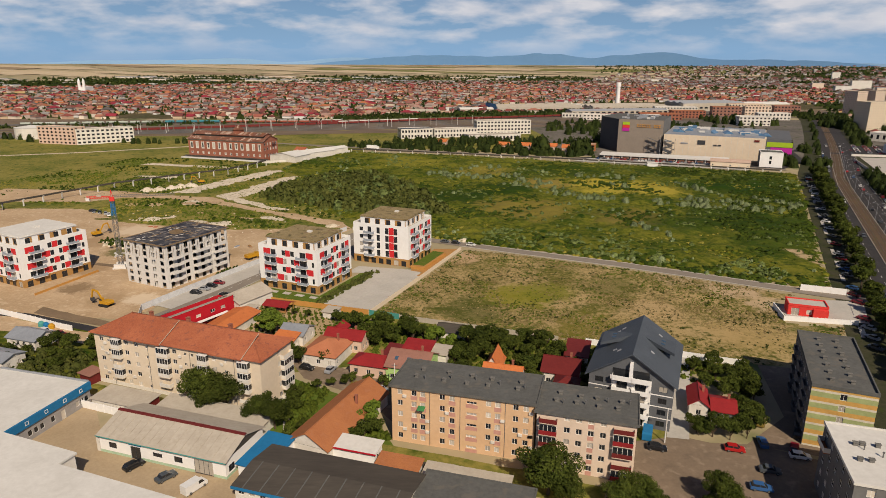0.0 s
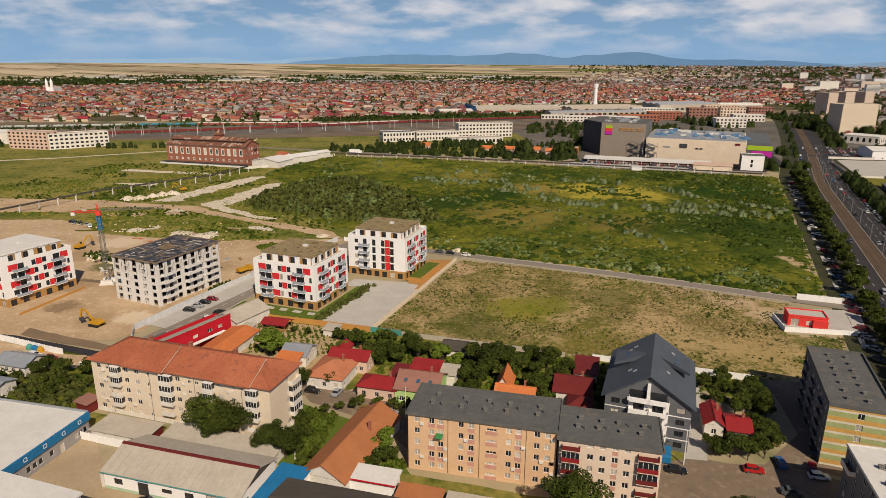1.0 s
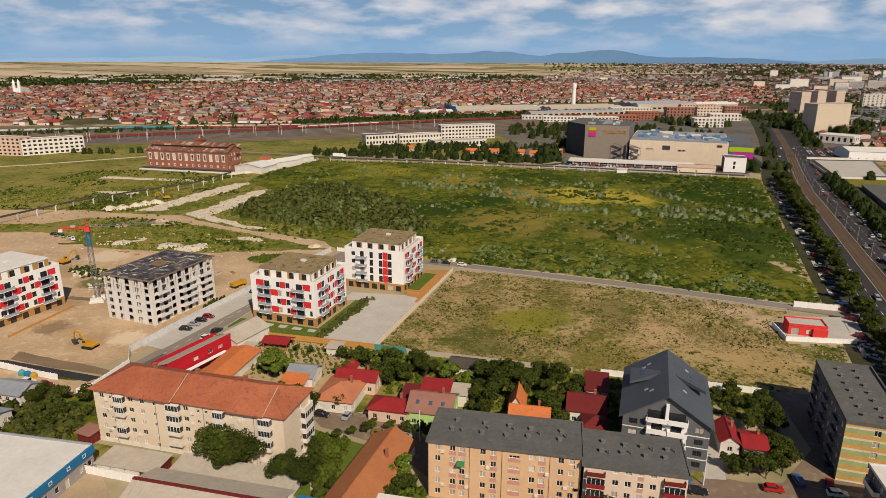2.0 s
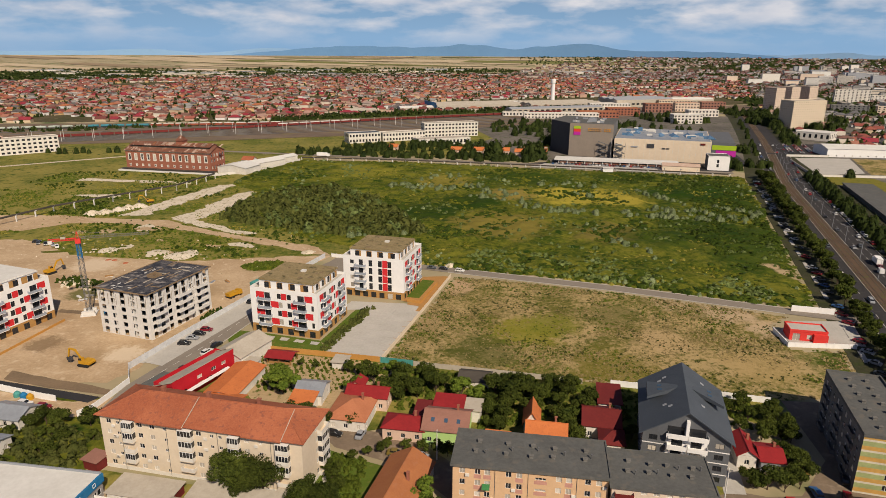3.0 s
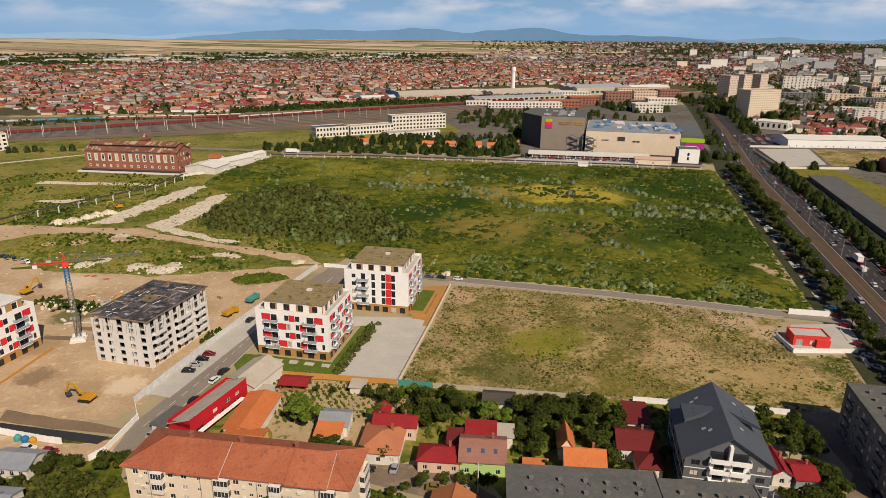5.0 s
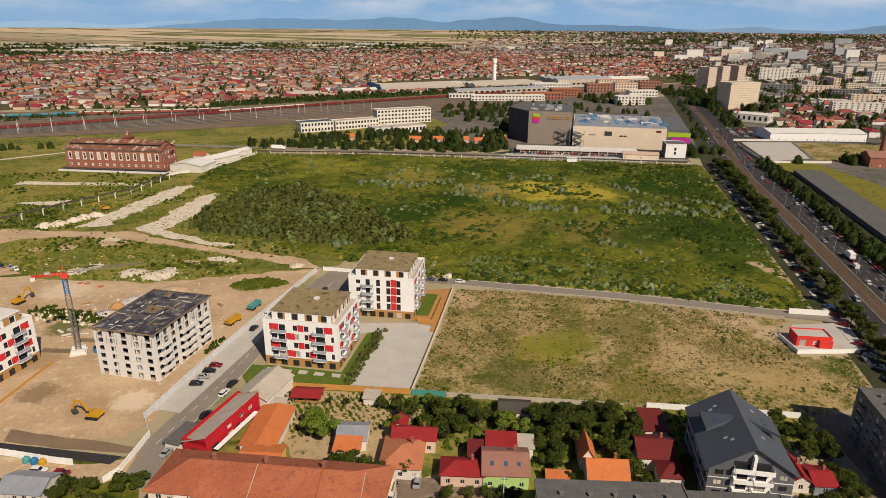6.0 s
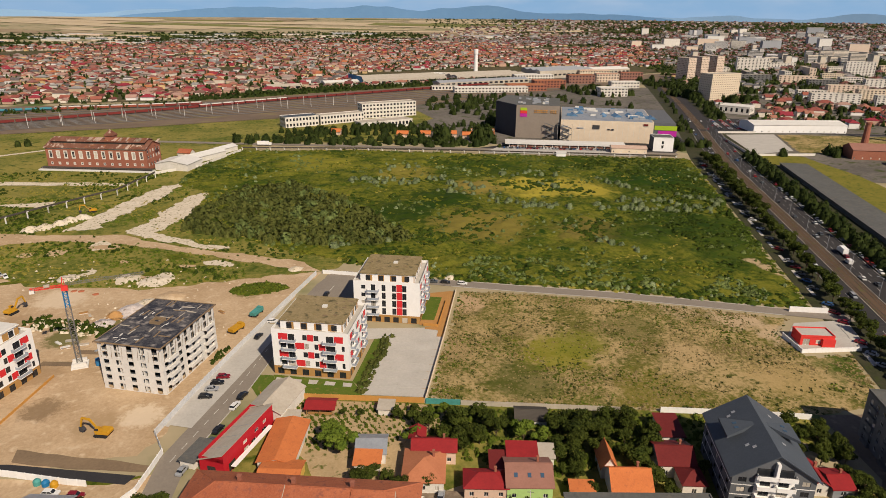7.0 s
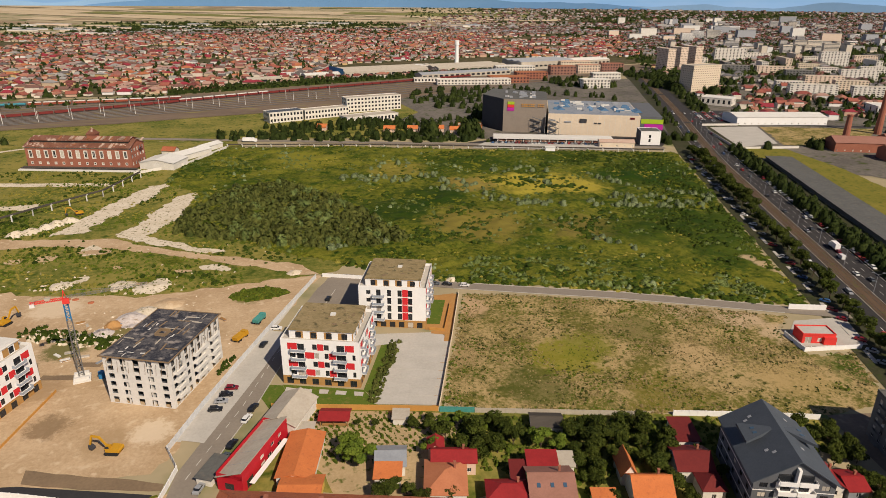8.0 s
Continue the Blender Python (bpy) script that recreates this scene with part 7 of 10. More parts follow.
first = {}
for line, u0, run in ((LOW_TRAIN, -170, ["box"] * 21 + ["hopper"] * 8 + ["box"] * 24), (HIGH_TRAIN, -262, ["pale"] * 12 + ["tank"] * 5 + ["rust"] * 8 + ["hopper"] * 3)):
    for k, kind in enumerate(run):
        u = u0 + 14.6 * k
        p, q = rail_place(u - 5, bend(line, u - 5)), rail_place(u + 5, bend(line, u + 5))
        m = pose((p[0] + q[0]) / 2, (p[1] + q[1]) / 2, 0.45, 0, 0, math.degrees(math.atan2(q[1] - p[1], q[0] - p[0])))
        if kind not in first:
            WAGON[kind].matrix_basis, first[kind] = m, True
        else:
            copy_thing(WAGON[kind], m)


def mast():
    top = thing("catenary_mast", 0, 0, 0, "tall grey catenary mast in the railway yard", "mast", "catenary masts")
    part("pole", Geo().tube((0, 0, 0), (0, 0, 11), 0.28, 0.2, n=6), M["rawconcrete"], top)
    part("arm", Geo().tube((0, 0, 8), (0, 5, 9), 0.1, n=5).tube((0, 0, 10), (0, 5, 9), 0.07, n=5), M["steel"], top)
    return top


one = mast()
for k in range(38):
    x, y = rail_place(-230 + 30 * (k // 2), -52 if k % 2 else -76)
    m = pose(x, y, 0.3, 0, 0, 19)
    if k == 0:
        one.matrix_basis = m
    else:
        copy_thing(one, m)


def office(label, fl, fr, W, H, n, floors, wall, group="", roofm=None, name="building", ww=0.6, hh=0.5):
    """A far flat-roofed block with rows of windows."""
    _, _, _, L = plot(fl, fr, W)
    fh = H / floors
    w = min(2.6, ww * (L - 2) / n)
    k = max(2, int(W / (L / n)))
    zs = [f * fh + fh * 0.3 for f in range(floors)]
    holes = {"F": rows(even(L, n, w, 1.0), zs, w, fh * hh, "open"), "R": rows(even(W, k, w, 1.5), zs, w, fh * hh, "open")}
    holes["L"] = holes["R"]
    top, L = block(name, label, "building", fl, fr, W, H, holes, [wall], group=group)
    g = Geo()
    for s in "FRL":
        for u, z, ww, hh, *_ in holes[s]:
            g.box(u - 0.05, 0.2, z - 0.05, u + ww + 0.05, 0.26, z + hh + 0.05, 0, side_frame(L, W, s))
    tagged(part("glazing", g, M["pane"], top), kind="stuff")
    roof_flat(top, L, W, H, roofm or M["palesheet"], wall, 0.5, 0.15)
    return top


office("white two-storey railway office with a dark roof", (-62, 711), (-28, 722), 18, 10.5, 10, 2, M["oldwhite"], roofm=M["slate"])
office("white railway workshop wing", (-26, 724), (22, 741), 14, 9.5, 14, 2, M["oldwhite"])
office("white four-storey railway office", (22, 757), (86, 772), 15, 16.0, 16, 4, M["oldwhite"])
office("low white railway hall with a flat roof", (12, 686), (68, 704), 18, 7.0, 14, 1, M["oldwhite"])
office("red-brown brick lodge by the tracks", (110, 628), (132, 622), 12, 6, 4, 2, M["oldtile"])
for x, y, w in ((40, 640, 10), (62, 636, 9), (84, 632, 12), (100, 622, 10), (-20, 664, 8)):
    house("low trackside house with an orange tile roof", (x, y), (x + w, y - 3), 8, 3.4, 2.4, M["orange"], M["pinkwall"], "gable", "x", 2, False)
office("pink old apartment house beyond the mill", (-430, 655), (-385, 643.5), 14, 17, 9, 5, M["pinkwall"])
office("white old apartment terrace beyond the mill", (-384, 644), (-340, 674), 14, 15, 12, 4, M["oldwhite"])
tank = thing("storage_tank", -465, 700, 0, "squat white round storage tank beyond the mill", "tank")
part("shell", Geo().tube((0, 0, 0), (0, 0, 12), 17, 17, n=24), M["oldwhite"], tank)
part("lid", Geo().tube((0, 0, 12), (0, 0, 14), 17.3, 3, n=24), M["membrane"], tank)
for x, y, w, d, h, ma in ((130, 1130, 150, 60, 10, "palesheet"), (290, 1170, 140, 60, 9, "palesheet"), (260, 1080, 170, 26, 7, "greypanel"), (440, 1190, 120, 60, 14, "greypanel"), (560, 1230, 90, 40, 10, "membrane"), (30, 1095, 60, 22, 7, "membrane"), (-60, 1060, 50, 18, 6, "palesheet")):
    top = thing("factory_hall", x, y, 14, "long pale factory hall beside the railway", "factory", "railway halls")
    part("wall", Geo().box(-w / 2, -d / 2, 0, w / 2, d / 2, h), M["palesheet"], top)
    g = Geo()
    n = max(1, int(d / 18))
    for k in range(n):
        y0 = -d / 2 + d * k / n
        g.side([(y0, h), (y0 + d / n, h), (y0 + d / n * 0.5, h + 2.6)], -w / 2, w / 2, 0, pose(0, 0, 0, 0, 0, 90))
    part("roof", g, M[ma], top)
    for k in range(int(w / 10)):
        part("window_band", shared("fwb", lambda: Geo().box(0, -0.1, 0, 6, 0, 3).mesh("window_band", M["pane"])), None, top, m=pose(-w / 2 + 2 + 10 * k, -d / 2, h * 0.35))
for x, y, w, d, h, wall, rf in ((240, 965, 110, 16, 8, "oldwhite", "membrane"), (300, 975, 60, 24, 9, "brick", "oldtile"), (352, 1010, 50, 22, 11, "brick", "oldtile"), (430, 1060, 44, 18, 14, "browntile", "oldtile"), (486, 1075, 40, 16, 14, "pinkish", "tile"), (540, 1090, 40, 16, 14, "browntile", "tile"), (470, 985, 46, 16, 10, "oldwhite", "membrane"), (500, 1150, 60, 20, 13, "cream", "tile"), (400, 890, 40, 20, 12, "oldwhite", "membrane"), (372, 1130, 70, 26, 9, "oldwhite", "membrane"), (180, 1010, 40, 14, 6, "oldwhite", "palesheet"), (226, 1160, 60, 30, 10, "oldwhite", "membrane")):
    top = office("old works building beyond the shopping centre", Vector((x, y)) + Vector((-w / 2, w * 0.06)), Vector((x, y)) + Vector((w / 2, -w * 0.06)), d, h, max(3, int(w / 5)), max(1, int(h / 3.6)), M[wall], roofm=M[rf])
part("end_wall", Geo().box(-0.4, -31, 0, 0, 31, 15), M["bluesheet"], thing("gable_screen", 55, 1112, 14, "blue sheet end wall of a factory hall", "wall"))
tower = thing("water_tower", 300, 1250, 0, "slender white water tower among the factories", "tower")
part("shaft", Geo().tube((0, 0, 0), (0, 0, 38), 4.2, 3.4, n=12), M["white"], tower)
part("tank", Geo().tube((0, 0, 38), (0, 0, 46), 4.4, 4.4, n=12), M["white"], tower)

# ---------------------------------------------------------------- town to the right of the avenue
def tower_block(label, x, y, rz, L, W, H, wall, n=10):
    fl = Vector((x, y)) + Matrix.Rotation(radians(rz), 2) @ Vector((-L / 2, -W / 2))
    fr = Vector((x, y)) + Matrix.Rotation(radians(rz), 2) @ Vector((L / 2, -W / 2))
    return office(label, fl, fr, W, H, n, max(2, round(H / 2.9)), wall, name="tower_block")


office("tall cream hotel tower with a broad pale front", (504.3, 816.5), (554, 823.5), 24, 36, 15, 12, M["cream"], name="tower_block", ww=0.42, hh=0.3)
for x, y in ((646, 1084), (692, 1112), (736, 1128)):
    office("tall pale apartment tower beside the avenue", (x, y), (x + 17, y + 2), 30, 38, 5, 13, M["pinkish"], name="tower_block", ww=0.5, hh=0.4)
rnd = random.Random(21)
tops = [M["oldwhite"], M["pinkish"], M["cream"], M["oldwhite"], M["grey_and_shade"]]
blocks = [(u, v) for u in range(13) for v in range(9)]
for u, v in blocks:
    x, y = 560 + 78 * u + 26 * v + rnd.uniform(-14, 14), 770 - 30 * u + 74 * v + rnd.uniform(-14, 14)
    c = x * 0.912 - y * 0.41
    if c < 190 or rnd.random() < 0.28 or math.hypot(x - 522, y - 838) < 55:
        continue
    tower_block("mid-rise apartment block in the town", x, y, -24 + rnd.choice((0, 0, 0, 90)), rnd.uniform(34, 62), 12, rnd.choice((12, 13, 14, 14, 16, 27)), rnd.choice(tops), 9)
house("white sawtooth warehouse beside the avenue", (398, 593), (490, 570.5), 34, 8, 2.4, M["membrane"], M["white"], "gable", "x", 14, False, name="warehouse")
office("low white hall beside the avenue", (452, 724), (474, 697), 26, 9, 6, 1, M["oldwhite"], roofm=M["membrane"])
office("low white shop hall", (600, 610), (680, 575), 34, 9, 10, 1, M["oldwhite"], roofm=M["membrane"])
patch("goods_yard", [(327, 501), (371, 506), (412, 580), (363, 589)], 0.4, M["concrete"], "pale empty concrete yard")
patch("lawn", [(372, 500), (430, 470), (520, 540), (440, 570), (414, 578)], 0.38, M["dry"], "yellowing grass plot", 2)
patch("lawn", [avenue(230, 122), avenue(230, 162), avenue(430, 160), avenue(520, 150), avenue(590, 128), avenue(590, 92), avenue(552, 96), avenue(550, 121)], 0.40, M["parchedlawn"], "yellowing lawn beside the long hall", 1)
# same shade-darkened verge colour in front of the hall
patch("planted_verge", [avenue(190, 90), avenue(190, 99.6), avenue(560, 99.6), avenue(560, 90)], 0.26, M["verge"], "planted strip in front of the long hall, shade in its colour", 0.5)
for p, q in (((318.8, 496.0), (346.3, 569.8)), ((319.2, 495.8), (374.8, 485.6)), ((360.8, 598.5), (398.2, 590.8))):
    d = Vector(q) - Vector(p)
    top = thing("boundary_wall", *p, math.degrees(math.atan2(d.y, d.x)), "pale rendered boundary wall of the empty yard", "wall", "yard walls", z=0.2)
    part("wall", Geo().box(0, -0.15, 0, d.length, 0.15, 2.0), M["oldwhite"], top)
    part("coping", Geo().box(-0.1, -0.25, 2.0, d.length + 0.1, 0.25, 2.12), M["concrete"], top)
g = thing("long_hall", 0, 0, 0, "very long low hall with a dark grey roof", "hall")
part("wall", Geo().prism([avenue(231, 100.4), avenue(231, 120.6), avenue(547, 119.6), avenue(547, 100.4)], 0, 2.6), M["grey_and_shade"], g)
part("roof", Geo().prism([avenue(230, 99.8), avenue(230, 121.2), avenue(548, 120.2), avenue(548, 99.8)], 2.6, 3.0), M["bitumen"], g)
for x, y, w in ((394, 467, 46), (446, 462, 50), (405, 425, 46), (452, 430, 40)):
    house("old brick works hall with a pale roof", (x, y), (x + w, y - w * 0.4), 20, 8, 4, M["browntile"], M["brick"], "gable", "x", 8, False, name="works_hall")
for x, y, h in ((424, 486, 26), (500, 520, 40)):
    top = thing("chimney_stack", x, y, 0, "tall round brick chimney stack", "chimney")
    part("shaft", Geo().tube((0, 0, 0), (0, 0, h), 3.4, 2.2, n=12), M["brick"], top)
    part("cap", Geo().tube((0, 0, h), (0, 0, h + 1.2), 2.6, n=12), M["brick"], top)
house("white depot hall with a grey roof", (372, 372), (412, 356), 22, 6, 2.5, M["greypanel"], M["white"], "gable", "x", 8, False, name="depot")

# ---------------------------------------------------------------- the town of tiled houses
# roof colours, greyed somewhat for the haze over the town
ROOFS = [(0.31, 0.105, 0.075), (0.25, 0.078, 0.062), (0.36, 0.165, 0.115), (0.17, 0.058, 0.052), (0.28, 0.040, 0.055), (0.40, 0.25, 0.20), (0.19, 0.105, 0.085), (0.34, 0.26, 0.225), (0.42, 0.155, 0.075), (0.30, 0.285, 0.27), (0.27, 0.12, 0.10), (0.13, 0.115, 0.11)]
# wall colours with cloud shade and haze mixed in, darker than WALLS
HAZED_WALLS = [(0.48, 0.42, 0.36), (0.40, 0.33, 0.26), (0.52, 0.49, 0.46), (0.36, 0.28, 0.23), (0.44, 0.38, 0.33)]
WALLS = [(0.70, 0.62, 0.52), (0.60, 0.46, 0.32), (0.74, 0.71, 0.68), (0.52, 0.34, 0.25), (0.66, 0.56, 0.46), (0.50, 0.46, 0.42), (0.62, 0.44, 0.22), (0.40, 0.33, 0.29)]
M["townroof"] = mat("town_roofs", (1, 1, 1), (0.72, 0.72, 0.72), big=0.1, fine=0.8, bump=0.1, island=ROOFS)
# roof colours dimmed and greyed to paint in cloud shade and haze
HAZED_ROOFS = [(0.20, 0.085, 0.072), (0.17, 0.070, 0.064), (0.22, 0.135, 0.115), (0.14, 0.060, 0.056), (0.26, 0.24, 0.235), (0.18, 0.12, 0.11), (0.34, 0.32, 0.31), (0.15, 0.145, 0.15)]
M["oldroof"] = mat("old_town_roofs", (1, 1, 1), (0.72, 0.72, 0.72), big=0.1, fine=0.8, bump=0.1, island=HAZED_ROOFS)
M["oldwall"] = mat("old_town_walls", (1, 1, 1), (0.82, 0.82, 0.82), big=0.1, fine=0.8, bump=0, island=HAZED_WALLS)
M["townwall"] = mat("town_walls", (1, 1, 1), (0.85, 0.85, 0.85), big=0.1, fine=0.8, bump=0, island=WALLS)


def cottage_mesh(k):
    """Walls and roof of one small house, six patterns."""
    L, W, H, R = ((11, 8, 3.2, 2.6), (13, 8.5, 3.4, 2.8), (9, 9, 5.2, 2.6), (12, 9, 4.0, 3.2), (10, 7.5, 3.0, 2.4), (14, 9, 5.4, 2.6))[k]
    walls, roof = Geo(), Geo()
    walls.box(-L / 2, -W / 2, 0, L / 2, W / 2, H)
    if k % 2:
        roof_hip(roof, L, W, H + 0.01, R, 0.5)
    else:
        roof_gable(roof, L, W, H + 0.05, R, 0.5, 0, 0.2, "x", 0)
    return walls, roof


def town():
    rnd = random.Random(77)
    patterns = [cottage_mesh(k) for k in range(6)]
    meshes = {}
    plots = []
    # rows of plots along streets that run with the grid of the place
    a = radians(-8)
    for row in range(66):
        depth = 990 + row * 26
        x = -1500.0
        while x < 3300:
            x += rnd.uniform(15, 23)
            px = x * math.cos(a) - (depth + rnd.uniform(-4, 4)) * math.sin(a) * 0.15
            py = depth + x * math.sin(a) * (-0.55 if x < 300 else -0.25) + rnd.uniform(-5, 5)
            if px < 300 and py > 2050 + 0.62 * (px + 1250) + rnd.uniform(-60, 60):
                continue
            if 250 < x < 900 and py < 1290 + 0.1 * x:
                continue
            if px < -0.72 * py - 130 or px > 1.15 * py + 300 or (px > 900 and py < 1000):
                continue
            # the yard of the railway, and open plots
            if (py - 850) * math.cos(radians(19)) - (px + 290) * math.sin(radians(19)) < 70:
                continue
            if noise.noise((px * 0.0035, py * 0.0035, 9)) > 0.34 or rnd.random() < 0.10:
                continue
            rz, size = rnd.choice((-12, 78, -12, -20, 60)) + rnd.gauss(0, 9), rnd.uniform(0.75, 1.3)
            plots.append((px, py, rz, rnd.randrange(6), size))
            if rnd.random() < 0.45:
                q = radians(rz + rnd.choice((0, 90, 180, 270)))
                plots.append((px + 8.5 * size * math.cos(q), py + 8.5 * size * math.sin(q), rz + 90, rnd.randrange(6), size * rnd.uniform(0.5, 0.8)))
    # houses on the near side of the town to the right
    for k in range(1050):
        px, py = rnd.uniform(430, 1700), rnd.uniform(480, 1250)
        c = px * 0.912 - py * 0.41
        if c < 130 or abs(px) > 0.85 * py + 160 or (py < 590 and px < 0.9 * py + 25):
            continue
        plots.append((px, py, rnd.choice((-24, 66)) + rnd.uniform(-4, 4), rnd.randrange(6), rnd.uniform(0.9, 1.3)))
    # the town thins out towards the horizon
    for k in range(4200):
        r, q = rnd.uniform(2350, 4700), radians(rnd.uniform(-14, 48))
        if r > 2350 + 2600 * max(0.0, math.degrees(q) - 8) / 14:
            continue
        if noise.noise((r * 0.004, q * 9, 2)) > -0.2:
            plots.append((r * math.sin(q), r * math.cos(q), rnd.choice((-12, 78)), rnd.randrange(6), rnd.uniform(1.0, 1.6)))
    plots.sort(key=lambda p: math.hypot(p[0], p[1]))
    wall_far, wall_hazed, roof_far, roof_hazed = Geo(), Geo(), Geo(), Geo()
    tints = [mat("cottage_roof", c, tuple(0.75 * v for v in c), big=0.2, fine=1.2, bump=0.1) for c in ROOFS[:7]]
    paints = [mat("cottage_wall", c, tuple(0.88 * v for v in c), big=0.2, fine=1.2, bump=0) for c in WALLS[:4]]
    for i, (x, y, rz, k, s) in enumerate(plots):
        z = rise(math.hypot(x, y))
        if i < 280:
            top = thing("town_house", x, y, rz, "small town house with a tiled roof", "house", "houses of the town", z)
            top.scale = (s, s, s)
            rk, wk = rnd.randrange(7), rnd.randrange(4)
            part("wall", shared(("tw", k, wk), lambda: patterns[k][0].mesh("wall", paints[wk])), None, top)
            part("roof", shared(("tr", k, rk), lambda: patterns[k][1].mesh("roof", tints[rk])), None, top)
            continue
        m = pose(x, y, z, 0, 0, rz) @ Matrix.Scale(s, 4)
        # far and north-eastern houses take the colours with haze and shade painted in
        old = math.hypot(x, y) > 2500 + 500 * noise.noise((x * 0.002, y * 0.002, 4)) or x > 0.5 * y + 100
        (wall_hazed if old else wall_far).add(patterns[k][0].v, patterns[k][0].f, 0, m)
        (roof_hazed if old else roof_far).add(patterns[k][1].v, patterns[k][1].f, 0, m)
    top = tagged(new("town_houses"), "spread of low town houses with tiled roofs", "houses", "", "stuff")
    for nm, g, ma in (("walls", wall_far, M["townwall"]), ("old_walls", wall_hazed, M["oldwall"]), ("roofs", roof_far, M["townroof"]), ("old_roofs", roof_hazed, M["oldroof"])):
        tagged(part(nm, g, ma, top), kind="stuff")
    return plots


TOWN = town()
church = thing("church", -985, 1725, 0, "white church with two towers above the roofs", "church")
part("nave", Geo().box(-9, -20, 0, 9, 20, 16), M["white"], church)
for x in (-6, 6):
    part("tower", Geo().tube((x, -18, 0), (x, -18, 30), 4, 3.4, n=8).tube((x, -18, 30), (x, -18, 38), 3.6, 0.3, n=8), M["white"], church)
# bigger sheds and blocks at the town's far edge
rnd = random.Random(5)
for k in range(96):
    a, r = radians(rnd.uniform(-36, 46)), rnd.uniform(2450, 3100)
    if a > radians(20):
        a, r = radians(rnd.uniform(27, 48)), rnd.uniform(2200, 3500)
    x, y = r * math.sin(a), r * math.cos(a)
    w, d, h = rnd.uniform(40, 130), rnd.uniform(20, 40), rnd.uniform(4, 7)
    if a > radians(20):
        w, d, h = rnd.uniform(30, 80), 14, rnd.uniform(16, 36)
    top = thing("far_hall", x, y, rnd.uniform(-25, 0), "pale hall or block at the town's far edge", "building", "far halls", rise(r))
    part("wall", Geo().box(-w / 2, -d / 2, 0, w / 2, d / 2, h), rnd.choice((M["membrane"], M["greypanel"], M["oldwhite"], M["pinkish"])), top)
    part("roof", Geo().box(-w / 2 - 0.5, -d / 2 - 0.5, h, w / 2 + 0.5, d / 2 + 0.5, h + 0.8), rnd.choice((M["palesheet"], M["zinc"], M["membrane"], M["greypanel"])), top)

rnd = random.Random(47)
g = Geo()
for k in range(170):
    a, r = radians(rnd.uniform(32, 50)), rnd.uniform(1750, 3300)
    x, y = r * math.sin(a), r * math.cos(a)
    if noise.noise((x * 0.0022, y * 0.0022, 6)) < -0.05:
        continue
    w, h = rnd.uniform(18, 44), rnd.choice((12, 14, 14, 16, 20, 28))
    m = pose(x, y, rise(r), 0, 0, rnd.choice((-24, -24, 66, -10)))
    g.box(-w / 2, -6, 0, w / 2, 6, h, 0, m)
    for f in range(1, int(h / 3)):
        g.box(-w / 2 + 0.6, -6.12, 3 * f + 0.2, w / 2 - 0.6, -6.0, 3 * f + 1.5, 1, m)
    g.box(-w / 2 - 0.3, -6.4, h, w / 2 + 0.3, 6.4, h + 0.6, 2, m)
M["estatewall"] = mat("estate_walls", (1, 1, 1), (0.88, 0.88, 0.88), big=0.1, fine=0.5, bump=0, island=[(0.68, 0.65, 0.61), (0.60, 0.55, 0.48), (0.72, 0.70, 0.68), (0.50, 0.47, 0.44), (0.64, 0.56, 0.46)])
whole("far_estate", g, [M["estatewall"], M["greyrender"], M["bitumen"]], "pale mid-rise estates on the town's far side", "buildings", "stuff")

# ---------------------------------------------------------------- trees and shrubs
def leaf_quads(g, rnd, c, r, n, size, flat=0.8, mi=0):
    """Leaf clumps scattered through and over an ellipsoid of radii r round c."""
    for _ in range(n):
        while True:
            d = Vector((rnd.uniform(-1, 1), rnd.uniform(-1, 1), rnd.uniform(-1, 1)))
            if 0.05 < d.length <= 1:
                break
        d = d.normalized() * (0.55 + 0.5 * rnd.random() ** 0.6)
        p = Vector((c[0] + d.x * r[0], c[1] + d.y * r[1], c[2] + d.z * r[2]))
        nrm = (d + Vector((rnd.uniform(-1, 1), rnd.uniform(-1, 1), rnd.uniform(-0.4, 1.2))) * flat).normalized()
        u = nrm.orthogonal().normalized()
        u.rotate(Matrix.Rotation(rnd.uniform(0, math.tau), 3, nrm))
        v = nrm.cross(u)
        a, b = size * rnd.uniform(0.6, 1.3), size * rnd.uniform(0.4, 0.9)
        k = len(g.v)
        g.v += [tuple(p - u * a), tuple(p + v * b * 0.8 - nrm * b * 0.25), tuple(p + u * a), tuple(p - v * b * 0.8 - nrm * b * 0.25)]
        g.f.append((k, k + 1, k + 2, k + 3))
        g.m.append(mi)


